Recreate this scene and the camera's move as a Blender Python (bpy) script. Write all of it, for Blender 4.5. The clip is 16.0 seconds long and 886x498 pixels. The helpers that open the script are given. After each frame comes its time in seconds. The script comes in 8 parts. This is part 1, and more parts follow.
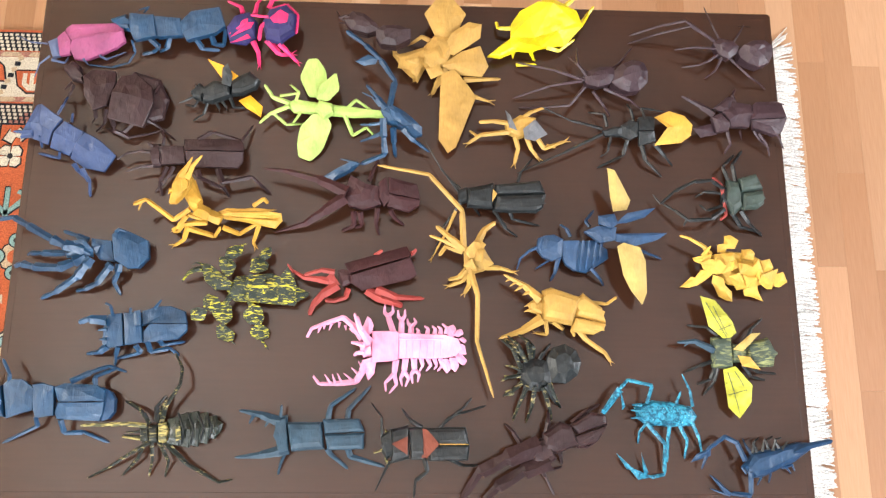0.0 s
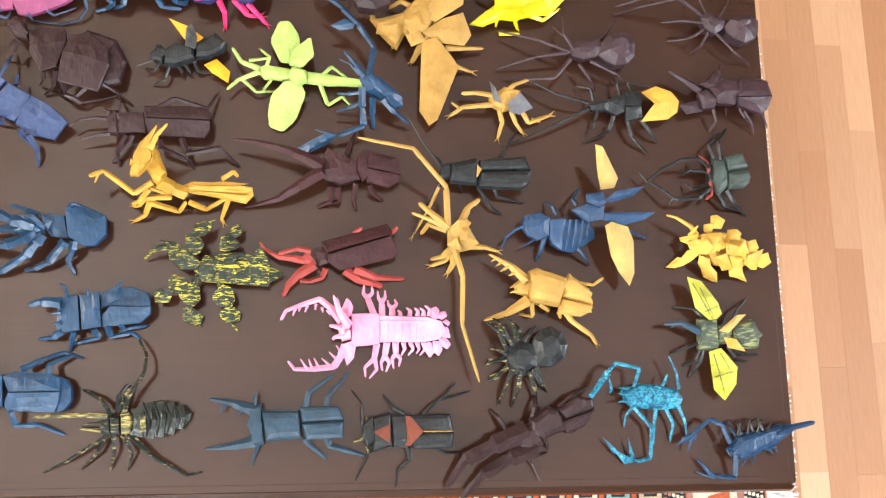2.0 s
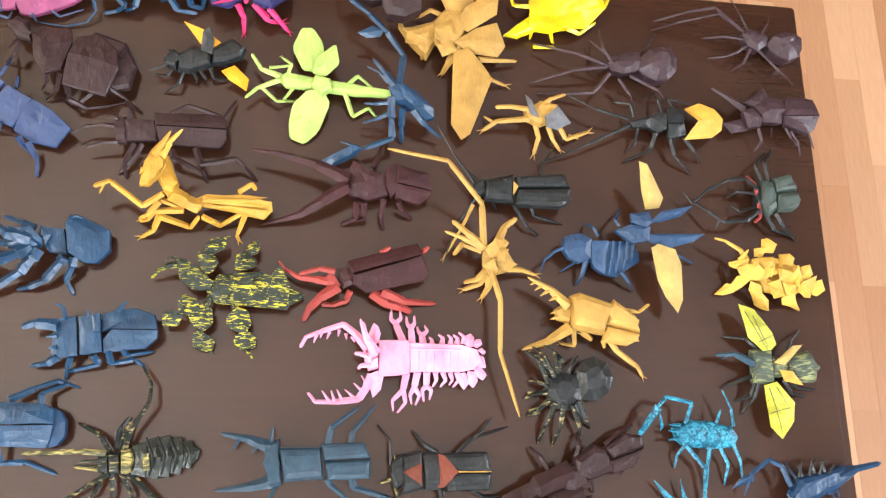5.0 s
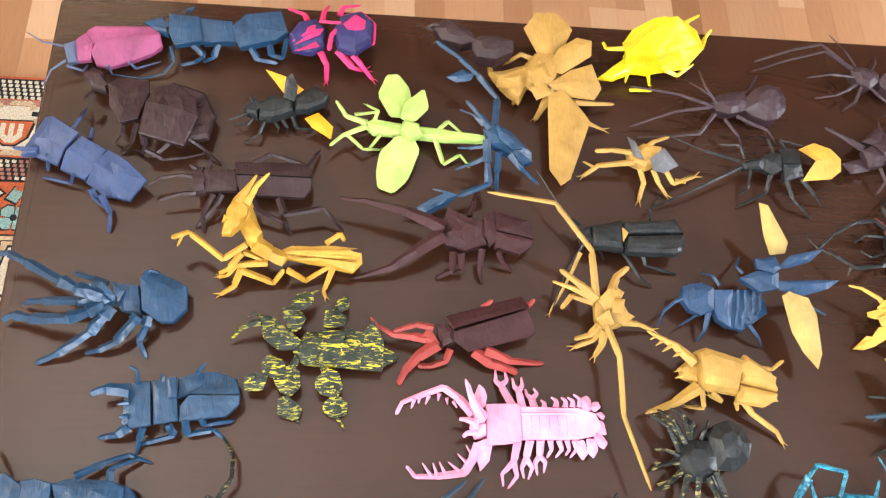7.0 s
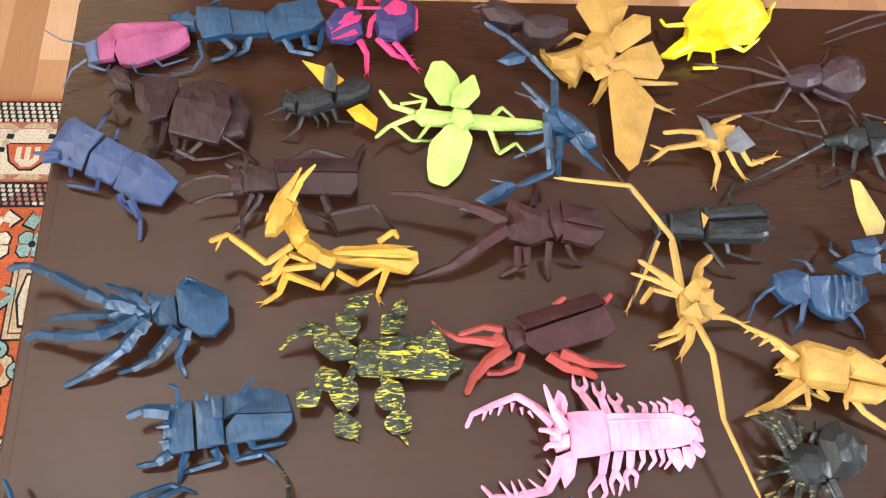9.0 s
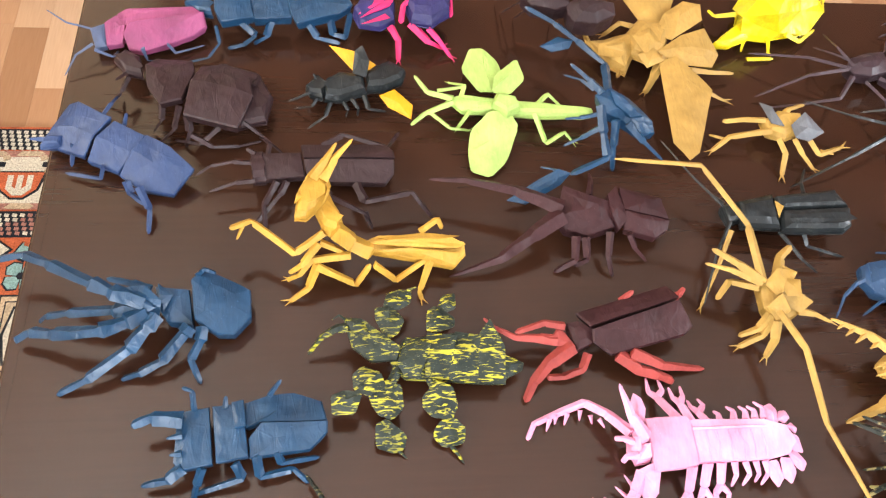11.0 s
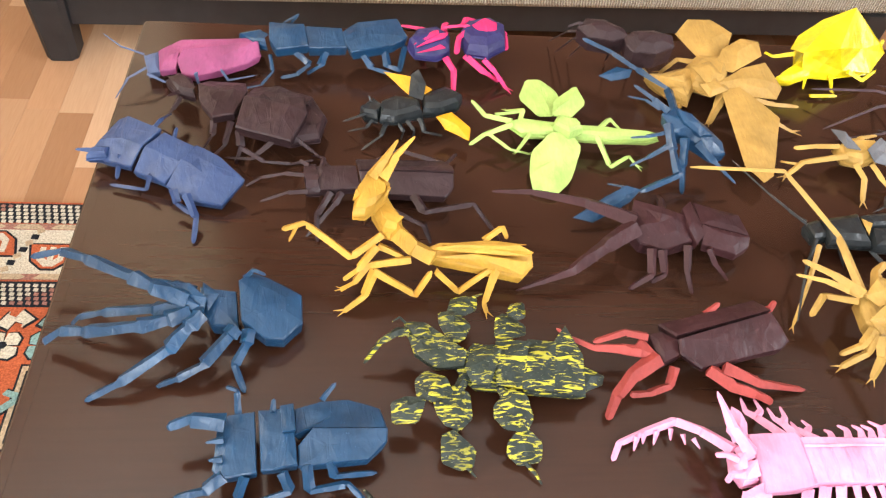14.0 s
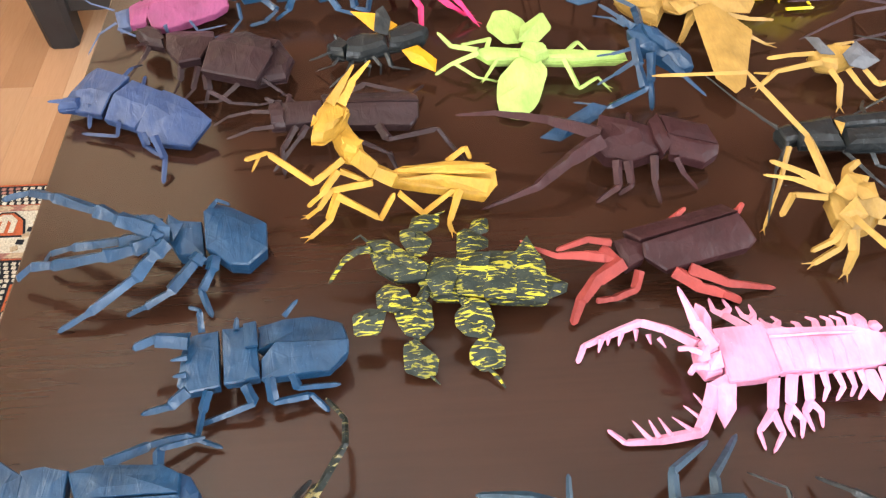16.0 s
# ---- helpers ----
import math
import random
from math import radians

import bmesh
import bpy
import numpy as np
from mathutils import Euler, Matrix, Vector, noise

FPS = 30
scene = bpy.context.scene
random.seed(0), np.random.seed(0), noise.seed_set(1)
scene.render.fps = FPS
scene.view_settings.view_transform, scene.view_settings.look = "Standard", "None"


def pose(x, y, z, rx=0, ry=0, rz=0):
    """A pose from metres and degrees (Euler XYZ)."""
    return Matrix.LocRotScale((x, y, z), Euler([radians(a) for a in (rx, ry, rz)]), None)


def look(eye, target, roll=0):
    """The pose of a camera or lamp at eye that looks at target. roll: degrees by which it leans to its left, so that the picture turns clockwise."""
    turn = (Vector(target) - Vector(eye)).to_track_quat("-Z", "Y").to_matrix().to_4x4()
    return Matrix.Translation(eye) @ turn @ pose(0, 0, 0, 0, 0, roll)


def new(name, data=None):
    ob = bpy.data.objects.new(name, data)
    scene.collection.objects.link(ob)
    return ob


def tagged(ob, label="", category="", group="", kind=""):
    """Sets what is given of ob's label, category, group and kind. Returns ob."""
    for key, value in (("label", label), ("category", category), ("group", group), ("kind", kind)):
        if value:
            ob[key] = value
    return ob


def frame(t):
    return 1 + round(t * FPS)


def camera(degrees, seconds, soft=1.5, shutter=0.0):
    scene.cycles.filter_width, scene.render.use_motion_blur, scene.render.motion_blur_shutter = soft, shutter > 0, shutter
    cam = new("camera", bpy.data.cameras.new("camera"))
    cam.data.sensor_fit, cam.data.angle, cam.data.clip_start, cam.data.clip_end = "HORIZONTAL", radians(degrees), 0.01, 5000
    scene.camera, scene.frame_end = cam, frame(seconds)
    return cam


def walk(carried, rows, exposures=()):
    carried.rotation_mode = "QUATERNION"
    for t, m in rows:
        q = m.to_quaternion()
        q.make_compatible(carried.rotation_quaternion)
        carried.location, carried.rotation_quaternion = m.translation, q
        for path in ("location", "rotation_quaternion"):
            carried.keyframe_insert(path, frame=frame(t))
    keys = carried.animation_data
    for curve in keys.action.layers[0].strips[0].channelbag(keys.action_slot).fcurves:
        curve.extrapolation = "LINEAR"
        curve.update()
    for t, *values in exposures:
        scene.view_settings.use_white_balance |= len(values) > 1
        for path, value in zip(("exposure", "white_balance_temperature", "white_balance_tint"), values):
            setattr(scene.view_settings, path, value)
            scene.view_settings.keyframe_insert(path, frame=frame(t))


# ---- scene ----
cam = camera(57.7, 16.0, soft=1.3)
PATH = [
    (0, (0.001, -0.23, 1.459), (0.079, 0.224, -0.487), 10.4),
    (0.5, (-0.011, -0.228, 1.449), (0.108, 0.229, -0.494), 15.6),
    (1, (-0.031, -0.223, 1.437), (0.155, 0.219, -0.505), 23.2),
    (1.5, (-0.046, -0.221, 1.421), (0.202, 0.197, -0.519), 31.3),
    (2, (-0.059, -0.21, 1.409), (0.192, 0.172, -0.538), 33.7),
    (2.5, (-0.063, -0.215, 1.4), (0.203, 0.17, -0.544), 34.7),
    (3, (-0.071, -0.215, 1.389), (0.216, 0.194, -0.547), 35.1),
    (3.2, (-0.072, -0.223, 1.386), (0.227, 0.194, -0.547), 35.9),
    (5.3, (-0.119, -0.231, 1.304), (0.178, 0.331, -0.593), 28.8),
    (5.5, (-0.126, -0.24, 1.294), (0.162, 0.362, -0.591), 26.4),
    (6, (-0.142, -0.251, 1.263), (0.137, 0.403, -0.606), 23.4),
    (6.5, (-0.158, -0.259, 1.238), (0.094, 0.465, -0.609), 19.4),
    (7, (-0.174, -0.255, 1.212), (0.052, 0.504, -0.625), 17.0),
    (7.5, (-0.196, -0.25, 1.196), (-0.08, 0.581, -0.619), 8.2),
    (8, (-0.196, -0.254, 1.17), (-0.074, 0.562, -0.652), 8.1),
    (8.2, (-0.195, -0.251, 1.163), (-0.058, 0.558, -0.661), 8.5),
    (10.3, (-0.248, -0.268, 1.045), (0.003, 0.712, -0.681), 11.9),
    (10.5, (-0.243, -0.27, 1.035), (-0.007, 0.732, -0.679), 10.5),
    (11, (-0.254, -0.28, 1.013), (-0.023, 0.726, -0.7), 10.6),
    (11.5, (-0.249, -0.269, 0.991), (-0.002, 0.76, -0.706), 8.5),
    (12, (-0.26, -0.285, 0.971), (-0.004, 0.861, -0.648), 8.1),
    (12.5, (-0.264, -0.304, 0.951), (0.02, 0.901, -0.62), 10.3),
    (13, (-0.274, -0.313, 0.941), (-0.021, 0.93, -0.605), 9.6),
    (13.5, (-0.283, -0.323, 0.929), (-0.047, 0.945, -0.6), 9.1),
    (14, (-0.284, -0.335, 0.912), (-0.095, 0.969, -0.593), 7.0),
    (14.5, (-0.279, -0.348, 0.902), (-0.11, 0.978, -0.585), 6.0),
    (15, (-0.273, -0.364, 0.891), (-0.137, 0.975, -0.587), 3.6),
    (15.5, (-0.258, -0.373, 0.887), (-0.169, 0.963, -0.598), 1.2),
    (16, (-0.236, -0.377, 0.885), (-0.13, 0.911, -0.642), 0.9),
]
walk(cam, [(t, look(eye, target, roll)) for t, eye, target, roll in PATH], [(0.0, -0.14), (16.0, -0.2)])

# ---- world and light ----
world = bpy.data.worlds.new("sky")
world.use_nodes = True
scene.world = world
wn, wl = world.node_tree.nodes, world.node_tree.links
sky = wn.new("ShaderNodeTexSky")
sky.sky_type, sky.sun_disc = "NISHITA", False
sky.sun_elevation, sky.sun_rotation = radians(40), radians(60)
wn["Background"].inputs["Strength"].default_value = 0.12
wl.new(sky.outputs[0], wn["Background"].inputs["Color"])


def window_light(x, y, z, w, h, power, tx, ty, tz, colour=(0.88, 0.935, 1.0)):
    data = bpy.data.lights.new("window_light", "AREA")
    data.shape, data.size, data.size_y, data.energy, data.color = "RECTANGLE", w, h, power, colour
    ob = new("window_light", data)
    ob.matrix_basis = look((x, y, z), (tx, ty, tz))
    return ob


# Unseen area lamps in assumed side windows stand in for the sky.
window_light(-1.73, 0.15, 1.75, 1.5, 1.1, 118, 0.0, 0.2, 2.7, (1.0, 0.95, 0.88))
window_light(2.38, -0.3, 1.75, 1.2, 1.1, 112, -0.1, 0.0, 0.8)
# This lamp is added to brighten the near side and the ceiling.
window_light(-0.6, -2.56, 1.85, 1.4, 1.1, 150, -0.5, -0.2, 2.1)


# ---- materials ----
def nodes_of(name, rough=0.6, metal=0.0, spec=0.5):
    m = bpy.data.materials.new(name)
    m.use_nodes = True
    n, l = m.node_tree.nodes, m.node_tree.links
    b = n["Principled BSDF"]
    b.inputs["Roughness"].default_value, b.inputs["Metallic"].default_value = rough, metal
    b.inputs["Specular IOR Level"].default_value = spec
    return m, n, l, b


def texture(n, l, kind, scale, stretch=(1, 1, 1), detail=4.0, turn=(0, 0, 0), swirl=0.0):
    co, mp = n.new("ShaderNodeTexCoord"), n.new("ShaderNodeMapping")
    mp.inputs["Scale"].default_value = stretch
    mp.inputs["Rotation"].default_value = [radians(a) for a in turn]
    l.new(co.outputs["Object"], mp.inputs["Vector"])
    tx = n.new("ShaderNodeTexNoise" if kind == "noise" else "ShaderNodeTexVoronoi")
    tx.inputs["Scale"].default_value = scale
    if kind == "noise":
        tx.inputs["Detail"].default_value = detail
        tx.inputs["Distortion"].default_value = swirl
    l.new(mp.outputs[0], tx.inputs["Vector"])
    return tx.outputs["Fac" if kind == "noise" else "Distance"]


def ramp(n, l, fac, stops):
    r = n.new("ShaderNodeValToRGB")
    while len(r.color_ramp.elements) < len(stops):
        r.color_ramp.elements.new(0.5)
    for e, (p, c) in zip(r.color_ramp.elements, stops):
        e.position, e.color = p, (*c, 1)
    l.new(fac, r.inputs[0])
    return r.outputs[0]


def mixed(n, l, fac, a, b, mode="MIX"):
    x = n.new("ShaderNodeMix")
    x.data_type, x.blend_type = "RGBA", mode
    for sock, v in ((x.inputs[0], fac), (x.inputs[6], a), (x.inputs[7], b)):
        if isinstance(v, (float, int)):
            sock.default_value = v
        elif isinstance(v, tuple):
            sock.default_value = (*v, 1)
        else:
            l.new(v, sock)
    return x.outputs[2]


def bump(n, l, b, height, strength, distance=0.001):
    x = n.new("ShaderNodeBump")
    x.inputs["Strength"].default_value, x.inputs["Distance"].default_value = strength, distance
    l.new(height, x.inputs["Height"])
    if b.inputs["Normal"].is_linked:
        l.new(b.inputs["Normal"].links[0].from_socket, x.inputs["Normal"])
    l.new(x.outputs[0], b.inputs["Normal"])


def scaled(c, k):
    return tuple(min(1.0, v * k) for v in c)


def creases(n, l, scale, width, stretch=(1, 0.7, 1)):
    """Thin straight fold lines between the facets of crumpled paper."""
    co, mp, v = n.new("ShaderNodeTexCoord"), n.new("ShaderNodeMapping"), n.new("ShaderNodeTexVoronoi")
    mp.inputs["Scale"].default_value, mp.inputs["Rotation"].default_value = stretch, (0.3, 0.2, 0.5)
    v.feature = "DISTANCE_TO_EDGE"
    v.inputs["Scale"].default_value = scale
    l.new(co.outputs["Object"], mp.inputs["Vector"])
    l.new(mp.outputs[0], v.inputs["Vector"])
    return ramp(n, l, v.outputs["Distance"], [(0.0, (1, 1, 1)), (width, (0, 0, 0))])


def paper(name, colour, rough=0.55, wear=0.25, worn=None, spec=0.35):
    """Dyed tissue paper: blotchy dye, pale rubbed folds, fine crumple."""
    m, n, l, b = nodes_of(name, rough, 0.0, spec)
    blot = ramp(n, l, texture(n, l, "noise", 38, detail=6), [(0.28, scaled(colour, 0.72)), (0.72, scaled(colour, 1.16))])
    fibre = ramp(n, l, texture(n, l, "noise", 420, (1, 0.25, 1), 5, (20, 0, 35)), [(0.3, (0.86, 0.86, 0.86)), (0.7, (1.0, 1.0, 1.0))])
    info = n.new("ShaderNodeObjectInfo")
    tone = ramp(n, l, info.outputs["Random"], [(0.0, (0.8, 0.8, 0.8)), (1.0, (1.0, 1.0, 1.0))])
    col = mixed(n, l, 1.0, mixed(n, l, 1.0, blot, tone, "MULTIPLY"), fibre, "MULTIPLY")
    pale = worn or tuple(min(0.95, 1.5 * v + 0.025) for v in colour)
    rub = ramp(n, l, texture(n, l, "noise", 180, (1, 0.4, 1), 6), [(0.62, (0, 0, 0)), (0.8, (wear * 0.5,) * 3)])
    col = mixed(n, l, rub, col, pale)
    line = creases(n, l, 60, 0.03, (1, 0.4, 1))
    broken = ramp(n, l, texture(n, l, "noise", 90, detail=2), [(0.52, (0, 0, 0)), (0.66, (wear * 0.35,) * 3)])
    col = mixed(n, l, mixed(n, l, 1.0, line, broken, "MULTIPLY"), col, pale)
    speck = ramp(n, l, texture(n, l, "noise", 800, (1, 0.6, 1), 3), [(0.68, (0, 0, 0)), (0.75, (wear * 1.4,) * 3)])
    col = mixed(n, l, speck, col, tuple(min(0.95, 2.0 * v + 0.08) for v in colour))
    l.new(col, b.inputs["Base Color"])
    shine = ramp(n, l, texture(n, l, "noise", 140, detail=4), [(0.3, (rough - 0.08,) * 3), (0.7, (rough + 0.1,) * 3)])
    l.new(shine, b.inputs["Roughness"])
    bump(n, l, b, texture(n, l, "noise", 40, detail=2), 0.6, 0.006)
    bump(n, l, b, texture(n, l, "noise", 120, (1, 0.3, 1), 2, (0, 0, 25), 0.8), 0.4, 0.0025)
    bump(n, l, b, line, 0.12, 0.0009)
    bump(n, l, b, texture(n, l, "noise", 700, detail=3), 0.12, 0.0006)
    return m


def streaked(name, ground, streak, fleck, scale=60, low=0.5, high=0.56, stretch=(0.35, 1.6, 1), turn=(0, 0, 60), rough=0.5):
    """Painted paper: ragged streaks and flecks of paint over a dark ground; for cyan, crinkle shade and highlights."""
    m, n, l, b = nodes_of(name, rough, 0.0, 0.22)
    base = ramp(n, l, texture(n, l, "noise", 70), [(0.3, scaled(ground, 0.7)), (0.7, scaled(ground, 1.3))])
    streaks = texture(n, l, "noise", scale, stretch, 6, turn, 1.2)
    info, spin, way = n.new("ShaderNodeObjectInfo"), n.new("ShaderNodeMath"), n.new("ShaderNodeCombineXYZ")
    spin.operation = "MULTIPLY_ADD"
    spin.inputs[1].default_value, spin.inputs[2].default_value = 1.6, radians(turn[2])
    l.new(info.outputs["Random"], spin.inputs[0])
    l.new(spin.outputs[0], way.inputs["Z"])
    l.new(way.outputs[0], streaks.node.inputs["Vector"].links[0].from_node.inputs["Rotation"])
    s = ramp(n, l, streaks, [(low, (0, 0, 0)), (high, (1, 1, 1))])
    patch = ramp(n, l, texture(n, l, "noise", 32, detail=3), [(0.38, (0.45, 0.45, 0.45)), (0.58, (1, 1, 1))])
    col = mixed(n, l, mixed(n, l, 1.0, s, patch, "MULTIPLY"), base, streak)
    f = ramp(n, l, texture(n, l, "noise", scale * 4, stretch, 4, turn), [(0.67, (0, 0, 0)), (0.74, (0.8, 0.8, 0.8))])
    col = mixed(n, l, f, col, fleck)
    l.new(col, b.inputs["Base Color"])
    bump(n, l, b, texture(n, l, "noise", 70, detail=3), 0.6, 0.006)
    bump(n, l, b, texture(n, l, "noise", 900, detail=3), 0.2, 0.0008)
    return m


TEAL = paper("teal_paper", (0.010, 0.051, 0.118), 0.36, 0.45, None, 0.45)
INDIGO = paper("indigo_paper", (0.022, 0.062, 0.140), 0.42, 0.4)
PERIWINKLE = paper("periwinkle_paper", (0.026, 0.055, 0.150), 0.42, 0.4, None, 0.4)
NAVY = paper("navy_paper", (0.032, 0.028, 0.12), 0.5)
NAVYBLUE = paper("dark_blue_paper", (0.014, 0.050, 0.116), 0.36)
SLATEBLUE = paper("slate_blue_paper", (0.085, 0.115, 0.21), 0.55)
STEEL = paper("steel_blue_paper", (0.024, 0.058, 0.092), 0.45, 0.4)
SLATE = paper("slate_paper", (0.13, 0.135, 0.15), 0.5)
PLUM = paper("plum_paper", (0.036, 0.0185, 0.0205), 0.42, 0.3, None, 0.28)
AUBERGINE = paper("aubergine_paper", (0.048, 0.027, 0.034), 0.42, 0.3, None, 0.32)
MAROON = paper("maroon_paper", (0.048, 0.0165, 0.0185), 0.5, 0.25, None, 0.22)
MAUVE = paper("mauve_paper", (0.31, 0.068, 0.17), 0.6, 0.12)
CRIMSON = paper("crimson_paper", (0.78, 0.03, 0.16), 0.6, 0.1)
CORAL = paper("coral_paper", (0.33, 0.05, 0.042), 0.6, 0.12)
ORANGERED = paper("orange_red_paper", (0.16, 0.036, 0.018), 0.6)
OCHRE = paper("ochre_paper", (0.43, 0.252, 0.06), 0.6, 0.12)
GOLD = paper("gold_paper", (0.50, 0.30, 0.07), 0.55, 0.15)
AMBER = paper("amber_paper", (0.66, 0.40, 0.065), 0.55, 0.12)
SAFFRON = paper("saffron_paper", (0.57, 0.315, 0.042), 0.55, 0.12)
ORANGE = paper("orange_paper", (0.78, 0.36, 0.01), 0.55, 0.1)
LEMON = paper("lemon_paper", (0.86, 0.68, 0.008), 0.36, 0.05, None, 0.6)
LIME = paper("lime_paper", (0.44, 0.62, 0.16), 0.6, 0.1)
CREAM = paper("cream_paper", (0.53, 0.385, 0.115), 0.6, 0.12)
PINK = paper("pink_paper", (0.95, 0.36, 0.56), 0.6, 0.1)
BLACK = paper("black_paper", (0.016, 0.020, 0.022), 0.36, 0.55, (0.16, 0.16, 0.15), 0.35)
GREENBLACK = paper("green_black_paper", (0.018, 0.027, 0.022), 0.3, 0.4, (0.12, 0.14, 0.11), 0.5)
GREYGREEN = paper("grey_green_paper", (0.042, 0.062, 0.053), 0.5, 0.2)
LEAFY = streaked("leaf_paper", (0.020, 0.027, 0.022), (0.46, 0.42, 0.03), (0.34, 0.38, 0.22), 230, 0.545, 0.60, (0.3, 1.7, 1), (12, 0, 20))
GILT = streaked("gilt_black_paper", (0.012, 0.016, 0.014), (0.30, 0.25, 0.11), (0.6, 0.5, 0.25), 130, 0.56, 0.62, rough=0.38)
GOLDFLECK = streaked("gold_flecked_paper", (0.06, 0.06, 0.03), (0.42, 0.35, 0.12), (0.6, 0.52, 0.25), 160, 0.46, 0.56)
MOSS = streaked("moss_paper", (0.05, 0.068, 0.052), (0.25, 0.27, 0.11), (0.4, 0.4, 0.25), 150, 0.5, 0.6)
# Shade and white highlights of the crinkled cyan paper are put into its colour.
CYAN = streaked("cyan_paper", (0.010, 0.075, 0.13), (0.045, 0.31, 0.45), (0.6, 0.85, 0.9), 170, 0.42, 0.60, (1, 1, 1), (0, 0, 0), 0.3)
CHARTREUSE = streaked("chartreuse_paper", (0.36, 0.36, 0.035), (0.46, 0.46, 0.08), (0.03, 0.045, 0.01), 60, 0.45, 0.6, (0.5, 1.0, 1), (0, 0, 70))


def wood_table():
    m, n, l, b = nodes_of("dark_table_wood", 0.2, 0.0, 0.52)
    grain = ramp(n, l, texture(n, l, "noise", 30, (0.5, 9, 9), 8), [(0.3, (0.029, 0.0117, 0.0066)), (0.7, (0.033, 0.0134, 0.0077))])
    l.new(grain, b.inputs["Base Color"])
    l.new(ramp(n, l, texture(n, l, "noise", 7, detail=6), [(0.3, (0.11, 0.11, 0.11)), (0.75, (0.19, 0.19, 0.19))]), b.inputs["Roughness"])
    bump(n, l, b, texture(n, l, "noise", 220, (0.15, 2, 2), 4), 0.004, 0.0004)
    return m


def laminate():
    m, n, l, b = nodes_of("oak_laminate", 0.5, 0.0, 0.2)
    info = n.new("ShaderNodeObjectInfo")
    geo = n.new("ShaderNodeNewGeometry")
    add = n.new("ShaderNodeMath")
    add.operation = "ADD"
    l.new(info.outputs["Random"], add.inputs[0])
    l.new(geo.outputs["Random Per Island"], add.inputs[1])
    fr = n.new("ShaderNodeMath")
    fr.operation = "FRACT"
    l.new(add.outputs[0], fr.inputs[0])
    tone = ramp(n, l, fr.outputs[0], [(0.0, (0.275, 0.132, 0.062)), (0.25, (0.48, 0.27, 0.150)), (0.5, (0.345, 0.175, 0.088)), (0.75, (0.56, 0.36, 0.222)), (1.0, (0.40, 0.210, 0.108))])
    grain = ramp(n, l, texture(n, l, "noise", 45, (8, 0.5, 8), 6), [(0.3, (0.90, 0.87, 0.84)), (0.7, (1.0, 1.0, 1.0))])
    l.new(mixed(n, l, 1.0, tone, grain, "MULTIPLY"), b.inputs["Base Color"])
    bump(n, l, b, texture(n, l, "noise", 260, (3, 0.15, 3), 3), 0.05, 0.0005)
    return m


def wool(name, colour, scale=420):
    m, n, l, b = nodes_of(name, 0.95, 0.0, 0.1)
    knots = texture(n, l, "noise", scale, detail=2)
    col = ramp(n, l, knots, [(0.3, scaled(colour, 0.6)), (0.7, scaled(colour, 1.2))])
    fade = ramp(n, l, texture(n, l, "noise", 14), [(0.3, (0.82, 0.82, 0.82)), (0.7, (1, 1, 1))])
    l.new(mixed(n, l, 1.0, col, fade, "MULTIPLY"), b.inputs["Base Color"])
    bump(n, l, b, knots, 0.7, 0.002)
    return m


def plain(name, colour, rough, scale=40, spread=0.15, relief=0.1, spec=0.4):
    m, n, l, b = nodes_of(name, rough, 0.0, spec)
    l.new(ramp(n, l, texture(n, l, "noise", scale, detail=6), [(0.3, scaled(colour, 1 - spread)), (0.7, scaled(colour, 1 + spread))]), b.inputs["Base Color"])
    bump(n, l, b, texture(n, l, "noise", scale * 9, detail=3), relief, 0.001)
    return m


TABLE_WOOD, LAMINATE = wood_table(), laminate()
RUG_RED, RUG_WHITE, RUG_BLACK = wool("rug_red", (0.52, 0.13, 0.055)), wool("rug_ivory", (0.66, 0.60, 0.48)), wool("rug_black", (0.022, 0.024, 0.03))
RUG_BLUE, RUG_ROSE, RUG_TAN = wool("rug_pale_blue", (0.26, 0.42, 0.40)), wool("rug_rose", (0.40, 0.19, 0.15)), wool("rug_tan", (0.55, 0.42, 0.28))
FRINGE = wool("fringe_cotton", (0.80, 0.79, 0.76), 300)
WALL, CEILING = plain("wall_paint", (0.46, 0.42, 0.37), 0.85, 6, 0.04), plain("ceiling_paint", (0.78, 0.775, 0.77), 0.9, 5, 0.03)
# Colours for unseen walls, picked for a pale and a dark table reflection.
REFLECTED_BEIGE = plain("beige_reflected_paint", (0.72, 0.60, 0.43), 0.85, 6, 0.05)
REFLECTED_BROWN = plain("brown_reflected_paint", (0.19, 0.088, 0.052), 0.85, 6, 0.06)
SOFA_WOOD = plain("sofa_black_wood", (0.022, 0.021, 0.022), 0.45, 30, 0.2)
def ribbed():
    m, n, l, b = nodes_of("sofa_ribbed_cloth", 0.95, 0.0, 0.1)
    co, w = n.new("ShaderNodeTexCoord"), n.new("ShaderNodeTexWave")
    w.inputs["Scale"].default_value, w.inputs["Distortion"].default_value, w.inputs["Detail"].default_value = 62, 1.5, 3
    l.new(co.outputs["Object"], w.inputs["Vector"])
    c = ramp(n, l, w.outputs["Fac"], [(0.1, (0.30, 0.26, 0.20)), (0.6, (0.56, 0.51, 0.42))])
    speck = ramp(n, l, texture(n, l, "noise", 420), [(0.35, (0.7, 0.68, 0.64)), (0.6, (1, 1, 1))])
    l.new(mixed(n, l, 1.0, c, speck, "MULTIPLY"), b.inputs["Base Color"])
    bump(n, l, b, w.outputs["Fac"], 0.8, 0.003)
    return m


SOFA_CLOTH = ribbed()
WINDOW_PAINT = plain("window_paint", (0.8, 0.8, 0.78), 0.5, 20, 0.03)


